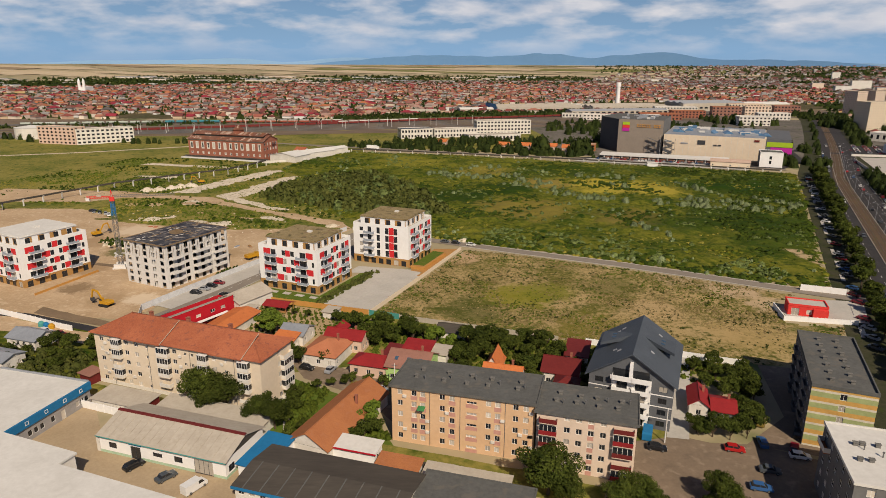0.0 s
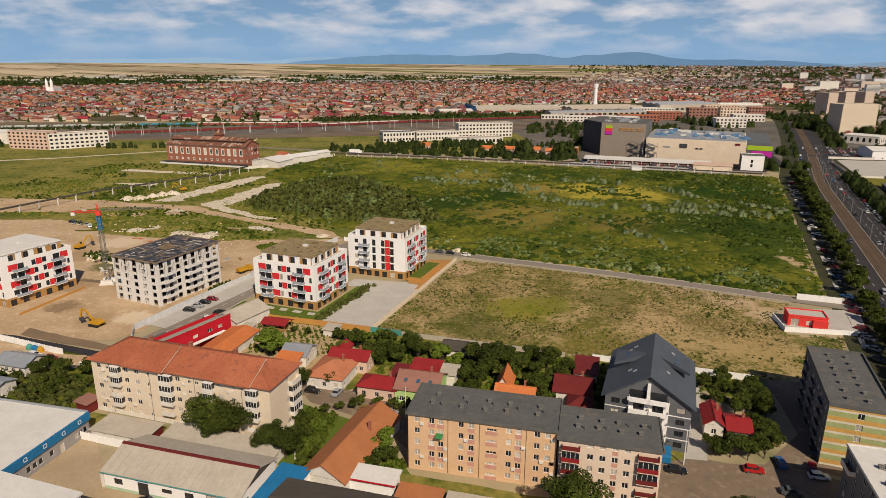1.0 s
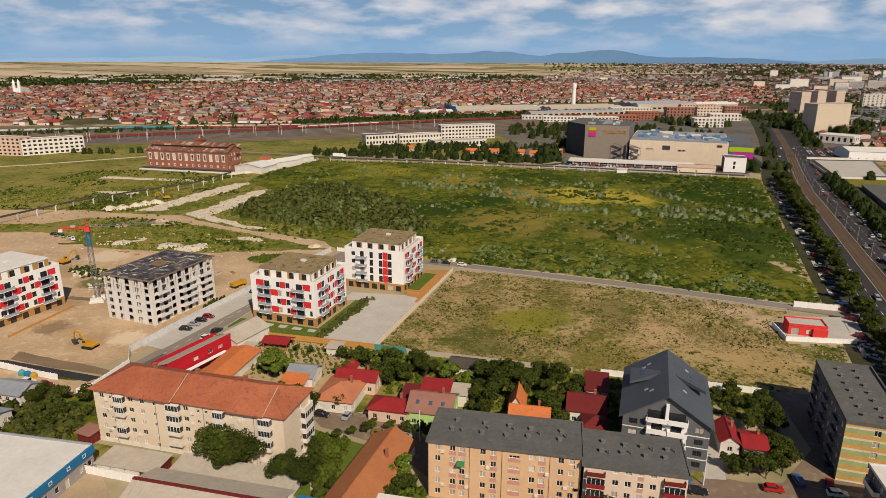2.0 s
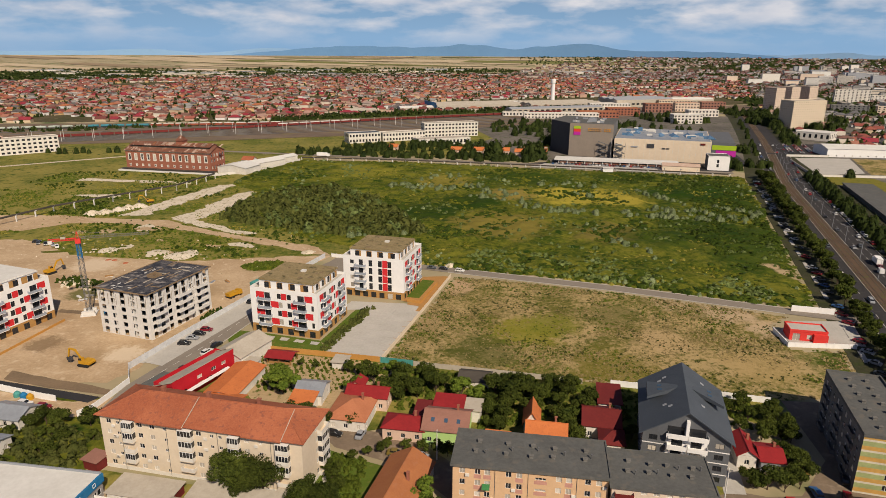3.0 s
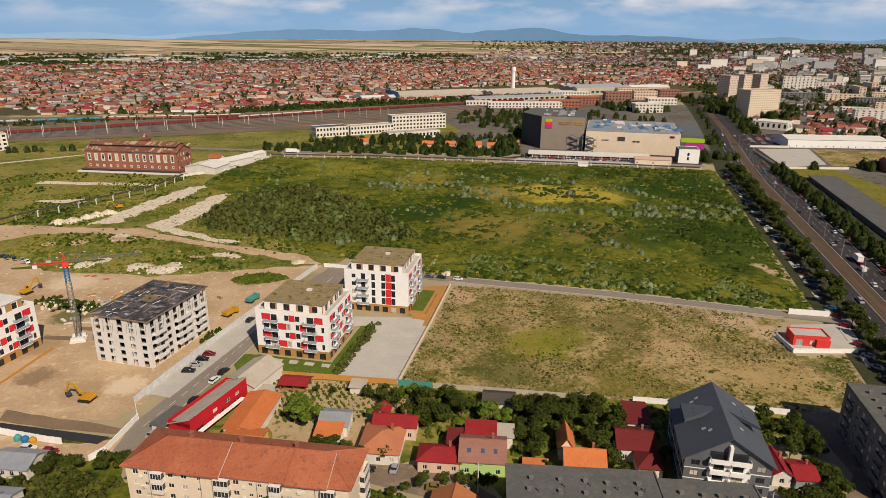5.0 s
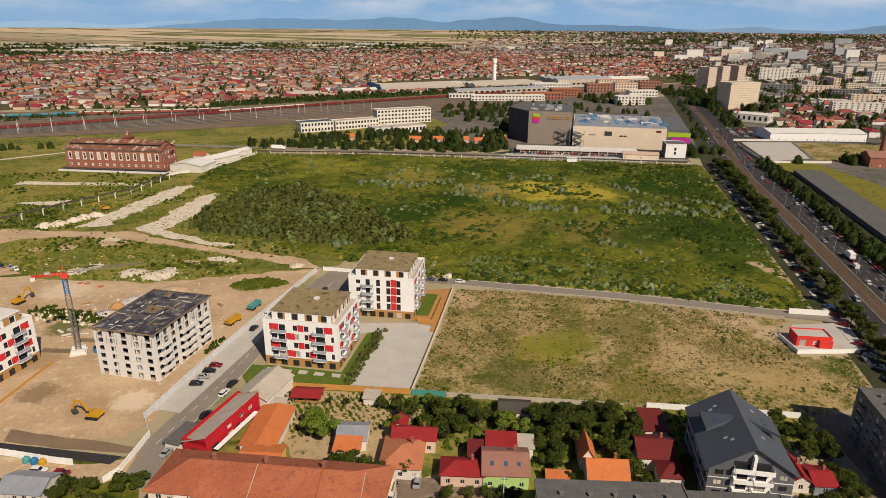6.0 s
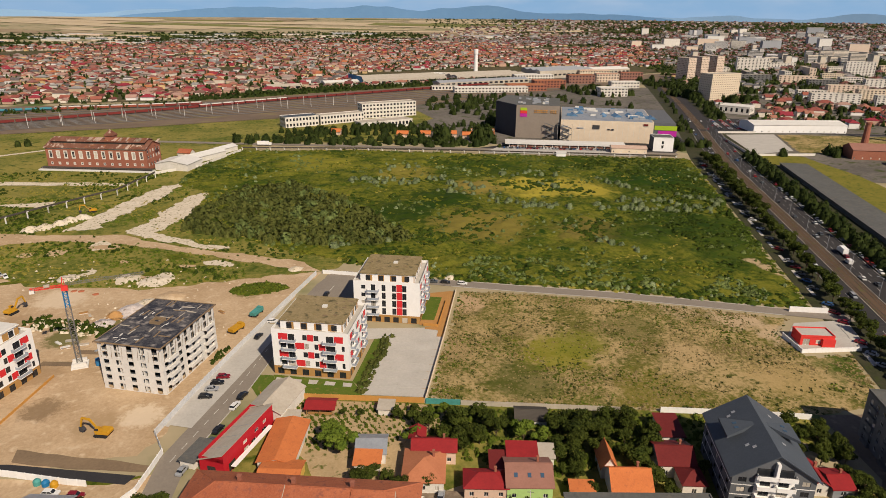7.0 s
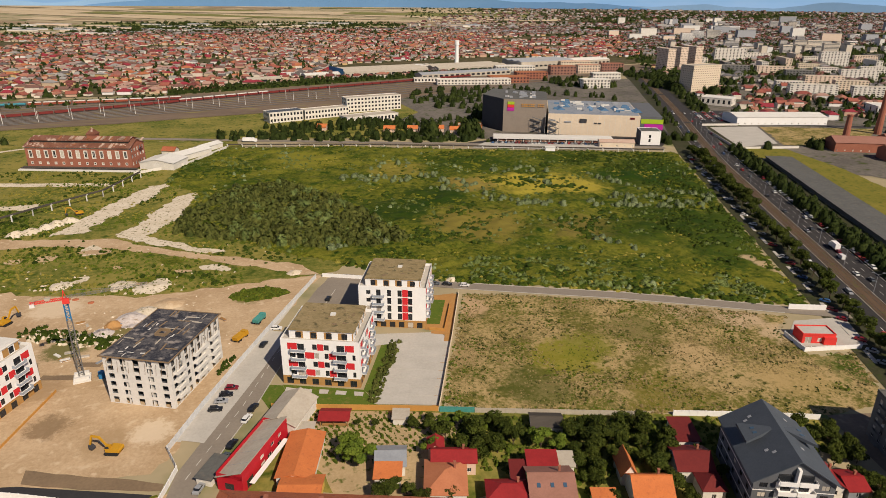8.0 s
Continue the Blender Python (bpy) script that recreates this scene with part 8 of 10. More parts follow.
def tree(h, spread, lobes, per, size, leafm, seed, label, category="tree", trunk=0.25):
    """A tapered, forked trunk with limbs, and a crown of leaf clumps in uneven lobes."""
    rnd = random.Random(seed)
    top = thing("tree", 0, 0, 0, label, category)
    t, crown = Geo(), Geo()
    fork = h * trunk
    t.tube((0, 0, -0.1), (0.1, 0.05, fork), h * 0.028, h * 0.02, n=7)
    for k in range(lobes):
        a = math.tau * k / lobes + rnd.uniform(-0.4, 0.4)
        q = rnd.uniform(0.3, 0.82) * spread if k else 0.0
        z = fork + (h - fork) * (rnd.uniform(0.28, 0.72) if k else 0.72)
        tip = Vector((q * math.cos(a), q * math.sin(a), z))
        t.tube((0.1, 0.05, fork - 0.1), tip, h * 0.014, h * 0.004, n=5)
        for _ in range(2):
            t.tube(tip * 0.7 + Vector((0, 0, fork * 0.3)), tip + Vector((rnd.uniform(-1, 1), rnd.uniform(-1, 1), rnd.uniform(0, 1))) * h * 0.08, h * 0.006, h * 0.002, n=4)
        r = spread * rnd.uniform(0.28, 0.52)
        leaf_quads(crown, rnd, tip, (r, r * rnd.uniform(0.8, 1.1), min(r * 0.8, (h - z) * 1.1 + 0.5)), per, size)
    part("trunk", t, M["bark"], top)
    part("crown", crown, leafm, top)
    return top


def scatter_copies(kinds, places, seed, first_used):
    """Copies of the trees at (x, y, height) places, each turned and sized by chance."""
    rnd = random.Random(seed)
    for x, y, k in places:
        i = rnd.randrange(len(kinds))
        ob, s = kinds[i], k * rnd.uniform(0.88, 1.12)
        m = pose(x, y, 0, rnd.uniform(-3, 3), rnd.uniform(-3, 3), rnd.uniform(0, 360)) @ Matrix.Diagonal((s * rnd.uniform(0.9, 1.15), s * rnd.uniform(0.9, 1.15), s, 1))
        if ob.name in first_used:
            copy_thing(ob, m)
        else:
            first_used.add(ob.name)
            ob.matrix_basis = m


USED = set()
BIG = [tree(9.5, 4.4, 15, 440, 0.24, M["leaf"], 11 + k, "broad leafy green tree") for k in range(3)]
GARDEN = [tree(5.2, 2.6, 8, 175, 0.28, M["leaf"], 31 + k, "small leafy garden tree", trunk=0.18) for k in range(3)]
BRIGHT = [tree(4.6, 2.3, 6, 200, 0.28, M["lime"], 51, "bright yellow-green garden tree", trunk=0.18)]
STREET = [tree(6.0, 2.5, 7, 150, 0.34, M["leaf"], 61 + k, "street tree with a rounded crown", trunk=0.3) for k in range(2)]

scatter_copies(BIG, [(-60.0, 141.0, 1.2), (-54.6, 138.2, 1.05), (-58.0, 137.4, 0.66), (-41.0, 131.4, 0.82), (-45.0, 133.0, 0.7), (19.2, 109.4, 0.95), (22.0, 107.4, 0.7), (35.6, 105.8, 0.72), (39.2, 104.6, 0.66), (32.0, 105.2, 0.6), (52.2, 106.6, 0.66), (54.8, 105.4, 0.55), (49.4, 105.4, 0.45)], 1, USED)
scatter_copies(GARDEN, [(-117.0, 173.0, 1.15), (-113.4, 171.6, 1.0), (-119.6, 171.0, 0.9), (-105.0, 171.2, 1.1), (-101.8, 172.0, 1.0), (19.5, 158.5, 1.1), (21.4, 161.0, 1.0), (20.6, 154.6, 0.9), (2.2, 158.0, 0.8), (4.0, 162.0, 1.0), (-0.6, 161.0, 0.7), (0.4, 166.4, 1.1), (26.6, 163.4, 1.1), (29.4, 168.8, 1.1), (34.0, 159.6, 0.9), (36.0, 153.0, 0.8), (-1.6, 156.2, 0.6), (-27.0, 154.4, 0.6), (-12.0, 149.8, 0.75), (-52.5, 169.0, 1.0), (-49.5, 171.0, 0.9), (-46.2, 168.8, 0.8), (-43.5, 164.6, 1.0), (-35.0, 164.4, 0.9), (-21.0, 181.0, 1.15), (-24.5, 178.5, 1.2), (-27.5, 182.0, 1.2), (-18.0, 178.5, 1.1), (-22.0, 186.0, 1.3), (-30.5, 188.0, 1.2), (-34.0, 191.5, 0.9), (-12.5, 180.5, 1.2), (-9.5, 183.0, 1.1), (-13.5, 186.5, 1.2), (-15.5, 190.5, 1.0), (4.5, 176.5, 1.3), (7.5, 172.0, 1.4), (11.0, 176.0, 1.3), (15.0, 171.0, 1.35), (18.0, 175.0, 1.2), (21.5, 169.0, 1.2), (13.5, 166.0, 1.2), (18.5, 163.5, 1.1), (23.5, 163.0, 1.0), (5.5, 168.5, 1.2), (9.0, 180.0, 1.2), (14.5, 180.5, 1.1), (20.5, 179.5, 1.1), (25.0, 174.5, 1.1), (28.0, 178.5, 1.0), (1.5, 171.0, 1.0), (19.5, 157.0, 0.9), (21.0, 151.5, 1.0), (22.0, 147.5, 0.9), (3.8, 152.5, 0.85),
                        (67.0, 130.5, 1.0), (63.0, 129.8, 1.1), (59.5, 131.0, 1.15), (56.4, 132.6, 0.9), (69.2, 134.0, 1.2), (66.0, 133.0, 0.9), (76.0, 148.0, 1.1), (78.0, 153.0, 1.2), (70.0, 139.6, 1.0), (72.4, 138.4, 1.0), (70.2, 143.0, 0.9), (68.4, 148.5, 0.9), (72.0, 152.0, 1.0), (75.4, 157.0, 1.1), (70.5, 158.5, 1.0), (78.5, 160.5, 1.0), (65.8, 162.5, 0.9), (72.4, 165.4, 0.9), (66.4, 155.4, 0.8), (56.5, 131.5, 0.7),
                        (-42.0, 150.0, 0.6), (-41.2, 146.4, 0.7), (-35.2, 150.6, 0.5), (-31.4, 152.0, 0.55), (-28.2, 152.6, 0.5), (-36.6, 127.2, 0.85), (-34.6, 130.2, 0.7), (-21.4, 138.6, 0.7), (-18.6, 140.6, 0.6), (-24.0, 129.0, 0.6), (-37.5, 139.5, 0.7), (-39.8, 142.5, 0.65), (-38.4, 146.0, 0.6), (-20.0, 127.5, 0.8), (-17.5, 130.0, 0.85), (-22.5, 126.0, 0.7), (-38.8, 133.5, 0.7), (-18.0, 151.6, 0.65), (-22.4, 152.8, 0.6), (-14.5, 150.4, 0.75), (-38.6, 195.6, 0.7), (-33.0, 196.6, 0.65), (-53.5, 201.0, 0.5), (-49.0, 199.6, 0.55)], 2, USED)
scatter_copies(BRIGHT, [(-59.5, 186.0, 1.45), (-56.4, 183.6, 1.3), (-57.6, 189.2, 1.2), (-19.0, 133.4, 0.9), (-5.4, 177.4, 1.0), (-1.0, 174.6, 0.9), (-30.0, 193.0, 0.7), (-36.0, 183.0, 0.8), (-24.4, 193.0, 0.7)], 3, USED)
# overgrown plot beside the long block
rnd = random.Random(4)
scatter_copies(GARDEN, [(-102 - 46 * u + 4 * v, 158 + 10 * v + 3 * u, 0.5 + 0.4 * w) for u, v, w in ((rnd.random(), rnd.random(), rnd.random()) for _ in range(22))], 5, USED)
# avenue trees
places = []
for k in range(42):
    places.append((*avenue(192 + 9.0 * k + rnd.uniform(-1.5, 1.5), 46.6 + rnd.uniform(-0.8, 0.8)), rnd.uniform(1.05, 1.5)))
    places.append((*avenue(196.5 + 9.0 * k + rnd.uniform(-2, 2), 45.2 + rnd.uniform(-1.2, 0.8)), rnd.uniform(0.8, 1.15)))
scatter_copies(STREET, places, 6, USED)
# belt behind the field, round the mall and by the terraces
BELT = []
for k in range(90):
    for c, a, dense, h in ((47.0, 690, 0.25, 6), (84.0, 780, 0.5, 8), (92.0, 780, 0.6, 9)):
        x, y = avenue(600 + 6.2 * k + rnd.uniform(-3, 3), c + rnd.uniform(-2, 2))
        if rnd.random() < dense and 600 + 6.2 * k > a:
            BELT.append((x, y, 0.1, h * rnd.uniform(0.8, 1.1), h * rnd.uniform(0.8, 1.15)))
for k in range(60):
    for c in (81.8, 87.0):
        x, y = avenue(190 + 6.6 * k + rnd.uniform(-2, 2), c + rnd.uniform(-1.6, 1.6))
        BELT.append((x, y, 0.1, rnd.uniform(5, 8), rnd.uniform(5.5, 8.5)))
for x in np.linspace(-110, 122, 110):
    h = rnd.uniform(3, 7.5)
    BELT.append((x + rnd.uniform(-5, 5), 650 - 0.28 * (x + 110) + rnd.uniform(-12, 18), 0.2, h * rnd.uniform(0.9, 1.5), h))
for cx, cy, dx, dy, n, h in ((81, 617, 6, 4, 6, 14), (114, 607, 7, 5, 7, 14), (45, 612, 20, 5, 5, 9), (-350, 660, 75, 4, 14, 6), (-470, 680, 30, 16, 9, 8), (276, 540, 6, 12, 8, 9), (352, 800, 12, 30, 6, 7), (300, 850, 40, 40, 22, 8), (180, 800, 60, 50, 34, 8), (20, 680, 70, 18, 40, 7), (496, 862, 7, 32, 30, 11), (545, 800, 26, 14, 20, 11), (585, 960, 60, 80, 44, 10), (400, 940, 40, 60, 40, 9), (398, 482, 12, 9, 10, 9), (345.8, 489.8, 1.5, 1.5, 2, 7), (560, 620, 70, 40, 20, 9), (640, 700, 120, 40, 30, 9), (760, 800, 160, 120, 70, 10), (560, 1010, 30, 80, 24, 10), (430, 640, 12, 20, 5, 8), (40, 670, 110, 24, 70, 7), (170, 690, 18, 40, 20, 9), (200, 860, 90, 60, 70, 8), (330, 640, 6, 30, 10, 8), (300, 545, 8, 10, 6, 7)):
    for _ in range(n):
        hh = h * rnd.uniform(0.7, 1.15)
        BELT.append((cx + rnd.uniform(-dx, dx), cy + rnd.uniform(-dy, dy), 0.2, hh * rnd.uniform(0.8, 1.2), hh))


# shrubs and weeds too many to count: rounded leafy clumps of unit size, set down many times
def clump_kit(rnd, leaves, size, fine=3, tall=1.0):
    """Vertices and quads of one clump: an uneven dome with loose leaves standing out of it."""
    v, f = [], []
    for i in range(fine + 1):
        for j in range(fine + 1):
            a, b = 2 * i / fine - 1, 2 * j / fine - 1
            x, y = a * math.sqrt(1 - b * b / 2), b * math.sqrt(1 - a * a / 2)
            q = min(1.0, x * x + y * y)
            k = 0.86 + rnd.uniform(-0.2, 0.2)
            v.append((x * k, y * k, -0.05 if q > 0.98 else math.sqrt(1 - q) * k * tall))
    for i in range(fine):
        for j in range(fine):
            p = i * (fine + 1) + j
            f.append((p, p + fine + 1, p + fine + 2, p + 1))
    for _ in range(leaves):
        a, t = rnd.uniform(0, math.tau), rnd.uniform(0.05, 1.45)
        d = Vector((math.cos(a) * math.sin(t), math.sin(a) * math.sin(t), math.cos(t)))
        p = d * rnd.uniform(0.8, 1.08)
        nrm = (d + Vector((rnd.uniform(-1, 1), rnd.uniform(-1, 1), rnd.uniform(-0.5, 1))) * 0.45).normalized()
        u = nrm.orthogonal().normalized()
        u.rotate(Matrix.Rotation(rnd.uniform(0, math.tau), 3, nrm))
        w = nrm.cross(u)
        m, n = size * rnd.uniform(0.7, 1.3), size * rnd.uniform(0.5, 0.9)
        k = len(v)
        v += [tuple(p - u * m), tuple(p + w * n - nrm * n * 0.3), tuple(p + u * m), tuple(p - w * n - nrm * n * 0.3)]
        f.append((k, k + 1, k + 2, k + 3))
    return np.array(v), np.array(f)


def stamps(name, label, category, places, leafm, seed, leaves, size, fine=3):
    """Leafy clumps at places (x, y, z, width, height), one mesh."""
    rnd = random.Random(seed)
    kits = [clump_kit(rnd, leaves, size, fine) for _ in range(16)]
    verts, faces, k = [], [], 0
    for x, y, z, w, h in places:
        (v, f), a = kits[rnd.randrange(16)], rnd.uniform(0, math.tau)
        c, d = math.cos(a) * w / 2, math.sin(a) * w / 2
        verts.append(np.stack([x + v[:, 0] * c - v[:, 1] * d, y + v[:, 0] * d + v[:, 1] * c, z + v[:, 2] * h], 1))
        faces.append(f + k)
        k += len(v)
    v, f = np.concatenate(verts), np.concatenate(faces)
    me = bpy.data.meshes.new(name)
    me.vertices.add(len(v))
    me.vertices.foreach_set("co", v.astype(np.float32).ravel())
    me.loops.add(f.size)
    me.loops.foreach_set("vertex_index", f.astype(np.int32).ravel())
    me.polygons.add(len(f))
    me.polygons.foreach_set("loop_start", np.arange(0, f.size, 4, dtype=np.int32))
    me.polygons.foreach_set("use_smooth", np.ones(len(f), bool))
    me.update(calc_edges=True)
    me.validate()
    me.materials.append(leafm)
    return tagged(new(name, me), label, category, kind="stuff")


def tuft_field(name, label, poly, n, hgt, size, leafm, seed, leaves=6, where=None, kindname="shrubs", wide=1.7, fine=3):
    """Clumps strewn over a polygon, where the mask allows."""
    rnd = random.Random(seed)
    xs, ys = [p[0] for p in poly], [p[1] for p in poly]
    px, py = np.random.RandomState(seed).uniform(min(xs), max(xs), n * 5), np.random.RandomState(seed + 1).uniform(min(ys), max(ys), n * 5)
    ok = inside(px, py, poly)
    places = []
    for x, y in zip(px[ok], py[ok]):
        if where and not where(float(x), float(y)):
            continue
        h = hgt * (0.45 + 1.0 * rnd.random() ** 1.5)
        places.append((float(x), float(y), 0.08, h * wide * rnd.uniform(0.8, 1.35), h))
        if len(places) >= n:
            break
    return stamps(name, label, kindname, places, leafm, seed, leaves, size, fine)


def in_ring(poly, x, y):
    """Whether a place lies in a ring."""
    odd = False
    for (x0, y0), (x1, y1) in zip(poly, poly[1:] + poly[:1]):
        if (y0 > y) != (y1 > y) and x < x0 + (x1 - x0) * (y - y0) / (y1 - y0):
            odd = not odd
    return odd


def grassy(rule):
    """The rule, but off the track and the rubble, where weeds are few."""
    return lambda x, y: rule(x, y) and (not any(in_ring(p, x, y) for p in [TRACK] + RUBBLES) or (x * 7.3 + y * 3.1) % 1 < 0.05)


def mottled(a, b, lo, hi=9.0, s=0.022):
    return lambda x, y: lo < noise.noise((x * s + a, y * s + b, 3.3)) + 0.35 * noise.noise((x * s * 4, y * s * 4, 8.1)) < hi


M["sheetred"] = mat("faded_red_tarpaulin", (0.42, 0.115, 0.055), (0.36, 0.15, 0.08), big=0.6, fine=3.0, bump=0.5)
M["weedleaf"] = leafy("weed_leaf", (0.036, 0.058, 0.006), (0.112, 0.136, 0.017))
M["yellowweed"] = leafy("yellowing_weed", (0.16, 0.145, 0.025), (0.30, 0.25, 0.05))
M["darkweed"] = leafy("dark_weed_leaf", (0.018, 0.036, 0.005), (0.070, 0.098, 0.012))
M["brightweed"] = leafy("bright_weed_leaf", (0.080, 0.098, 0.010), (0.205, 0.202, 0.022))
M["greyweed"] = leafy("grey_green_weed", (0.056, 0.080, 0.020), (0.150, 0.182, 0.058))
THICKET = [(-122, 391), (-119, 425), (-95, 470), (-54, 474), (-30, 430), (-10, 372), (-2, 346), (-40, 348), (-73, 360)]
tuft_field("thicket", "dense thicket of dark green shrubs", THICKET, 1000, 4.0, 0.26, M["shrub"], 101, 26, kindname="shrubs", wide=1.25)
tuft_field("thicket", "grey-green shrubs among the thicket", THICKET, 120, 4.6, 0.24, M["greyweed"], 102, 26, mottled(3, 8, 0.0, s=0.05), "shrubs", wide=1.2)
tuft_field("weeds", "knee-high green weeds over the field", GREEN, 9000, 0.75, 0.34, M["weedleaf"], 103, 4, mottled(0, 0, -0.12, s=0.03), "weeds", 3.6, 2)
tuft_field("tall_weeds", "clumps of tall dark green weeds in the field", GREEN, 4600, 1.2, 0.32, M["darkweed"], 131, 6, mottled(2, 6, 0.15, s=0.021), "weeds", 3.2)
tuft_field("tall_weeds", "clumps of fresh green weeds in the field", GREEN, 3800, 0.85, 0.34, M["brightweed"], 133, 6, mottled(9, 4, 0.14, s=0.028), "weeds", 3.2)
tuft_field("tall_weeds", "clumps of grey-green weeds in the field", GREEN, 1500, 1.5, 0.32, M["greyweed"], 137, 8, mottled(4, 1, 0.22, s=0.035), "weeds", 1.8)
tuft_field("weeds", "yellowing weeds in patches over the field", GREEN, 2200, 0.7, 0.36, M["yellowweed"], 105, 5, mottled(5, 2, 0.12), "weeds", 3.4)
tuft_field("tall_weeds", "belt of dark green weeds beside the avenue", [(140, 290), (174, 308), (232, 440), (248, 494), (190, 516), (150, 490), (176, 420), (150, 350), (120, 320)], 1500, 1.6, 0.32, M["darkweed"], 135, 7, mottled(2, 6, -0.2, s=0.035), "weeds", 2.0)
tuft_field("tall_weeds", "pale green weeds along the field road", [(6, 296), (70, 268), (128, 240), (138, 256), (80, 300), (20, 318)], 520, 1.5, 0.32, M["greyweed"], 139, 8, mottled(7, 1, -0.05, s=0.06), "weeds", 1.9)
# rows of silver-leaved shrubs: (from, to, how many, spread)
SILVERS = [((152, 452), (168, 406), 13, 4), ((120, 382), (184, 362), 42, 7), ((138, 394), (172, 384), 14, 4), ((182, 394), (200, 376), 12, 4), ((-24, 482), (26, 466), 34, 7), ((34, 482), (68, 428), 26, 8), ((74, 392), (102, 388), 13, 4),
           ((108, 444), (118, 434), 6, 4), ((60, 408), (84, 396), 9, 5), ((196, 372), (206, 382), 5, 3), ((92, 330), (104, 308), 9, 5), ((-10, 352), (-48, 346), 12, 3), ((4, 500), (40, 520), 9, 9), ((86, 480), (130, 470), 12, 8), ((30, 440), (52, 426), 8, 5)]
rnd = random.Random(141)
places = []
for (x0, y0), (x1, y1), n, w in SILVERS:
    for k in range(n):
        t, h = (k + rnd.random()) / n, rnd.uniform(1.9, 4.0)
        places.append((x0 + (x1 - x0) * t + rnd.uniform(-w, w) * 0.7, y0 + (y1 - y0) * t + rnd.uniform(-w, w), 0.1, h * rnd.uniform(1.2, 1.7), h))
stamps("silver_shrubs", "rounded grey-leaved shrubs in rows over the field", "shrubs", places, M["silver"], 141, 30, 0.17, 4)
tuft_field("silver_shrubs", "small grey-leaved shrubs across the field", GREEN, 240, 1.7, 0.28, M["silver"], 151, 14, mottled(4, 11, 0.12, s=0.02), "shrubs", 1.5)
tuft_field("dry_tufts", "straw-coloured tufts in the dry field", DRY, 11000, 0.36, 0.42, M["straw"], 111, 3, mottled(2, 2, -0.12, s=0.05), "grass", 2.6, 2)
tuft_field("green_tufts", "green tufts in the dry field", DRY, 4200, 0.38, 0.40, M["weedleaf"], 113, 4, mottled(3, 3, 0.02, s=0.04), "grass", 2.6, 2)
tuft_field("olive_tufts", "olive tufts all over the dry field", DRY, 2300, 0.42, 0.40, M["shrub"], 114, 4, mottled(6, 9, -0.05, s=0.09), "grass", 2.6, 2)
WASTE = [(-212, 357), (-187, 335), (-163, 324), (-131, 315), (-107, 315), (-66, 320), (-60, 338), (-118, 395), (-130, 500), (-150, 540), (-280, 560), (-330, 400)]
tuft_field("waste_tufts", "weeds over the waste ground", WASTE, 3600, 0.7, 0.36, M["weedleaf"], 115, 4, grassy(mottled(8, 1, 0.02, s=0.03)), "weeds", 2.2, 2)
tuft_field("waste_tufts", "dark weeds in drifts over the waste ground", WASTE, 1500, 0.9, 0.36, M["darkweed"], 116, 5, grassy(mottled(1, 4, 0.12, s=0.03)), "weeds", 2.2)
tuft_field("waste_tufts", "yellowing weeds over the waste ground", WASTE, 1800, 0.6, 0.36, M["yellowweed"], 118, 4, grassy(mottled(5, 7, 0.05, s=0.03)), "weeds", 2.6, 2)
tuft_field("garden_plants", "rows of vegetables and low plants in the gardens", [(-74, 214), (-30, 201), (-30, 190), (-46, 182), (-64, 186)], 900, 0.5, 0.4, M["weedleaf"], 117, 6, lambda x, y: math.sin((x * 0.95 + y * 0.3) * 3.6) > 0.1, "plants", 1.6)
tuft_field("garden_plants", "bushes and low plants in the gardens", [(-30, 200), (32, 181), (60, 173), (80, 166), (76, 150), (64, 158), (22, 165), (0, 160), (-30, 176)], 1100, 0.9, 0.34, M["weedleaf"], 119, 8, kindname="plants", wide=1.6)
tuft_field("garden_plants", "shrubs and flower beds between the blocks", [(-44, 154), (-30, 150), (-20, 142), (-14, 128), (-20, 124), (-36, 128), (-42, 138)], 260, 0.9, 0.32, M["weedleaf"], 120, 8, lambda x, y: not (-35.5 + (y - 119) * 0.12 < x < -24 + (y - 119) * 0.12), "plants", 1.6)
tuft_field("wild_bushes", "wild bushes on the overgrown plot", [(-150, 170), (-112, 172), (-98, 164), (-104, 150), (-160, 152), (-190, 165)], 420, 1.7, 0.3, M["shrub"], 121, 18, kindname="shrubs", wide=1.5)
tuft_field("hedge", "clipped green hedge along the car park", [(-49, 212), (-46, 211), (-31, 246), (-34, 248)], 170, 1.1, 0.3, M["shrub"], 123, 12, kindname="hedge", wide=1.5)

# trees of the town, past counting
rnd = random.Random(9)
places = []
for x, y, rz, k, s in TOWN:
    for _ in range(rnd.choice((1, 1, 2, 2))):
        tx, ty, h = x + rnd.uniform(-15, 15), y + rnd.uniform(-15, 15), 3.4 + 6.5 * rnd.random() ** 1.6
        places.append((tx, ty, rise(math.hypot(tx, ty)), h * rnd.uniform(0.8, 1.4), h))
stamps("town_trees", "garden trees between the town's houses", "trees", places, M["farleaf"], 10, 2, 0.5, 2)
places = []
for _ in range(6400):
    r = rnd.uniform(2350, 3150)
    a = radians(rnd.uniform(-38, 46))
    x, y = r * math.sin(a), r * math.cos(a)
    if a > 0.2:
        r = rnd.uniform(2350, 4700)
        x, y = r * math.sin(a), r * math.cos(a)
    if noise.noise((x * 0.002, y * 0.008, 5)) < (-0.12 if a < 0.15 else -0.05):
        continue
    places.append((x, y, rise(r), rnd.uniform(14, 26), rnd.uniform(6, 11)))
for _ in range(2600):
    x = rnd.uniform(-2100, 300)
    edge = 2050 + 0.62 * (x + 1250)
    y = edge + rnd.uniform(20, 700)
    if y > 1500 and math.hypot(x, y) < 2900 and noise.noise((x * 0.003, y * 0.012, 7)) > 0.0:
        places.append((x, y, rise(math.hypot(x, y)), rnd.uniform(12, 22), rnd.uniform(6, 10)))
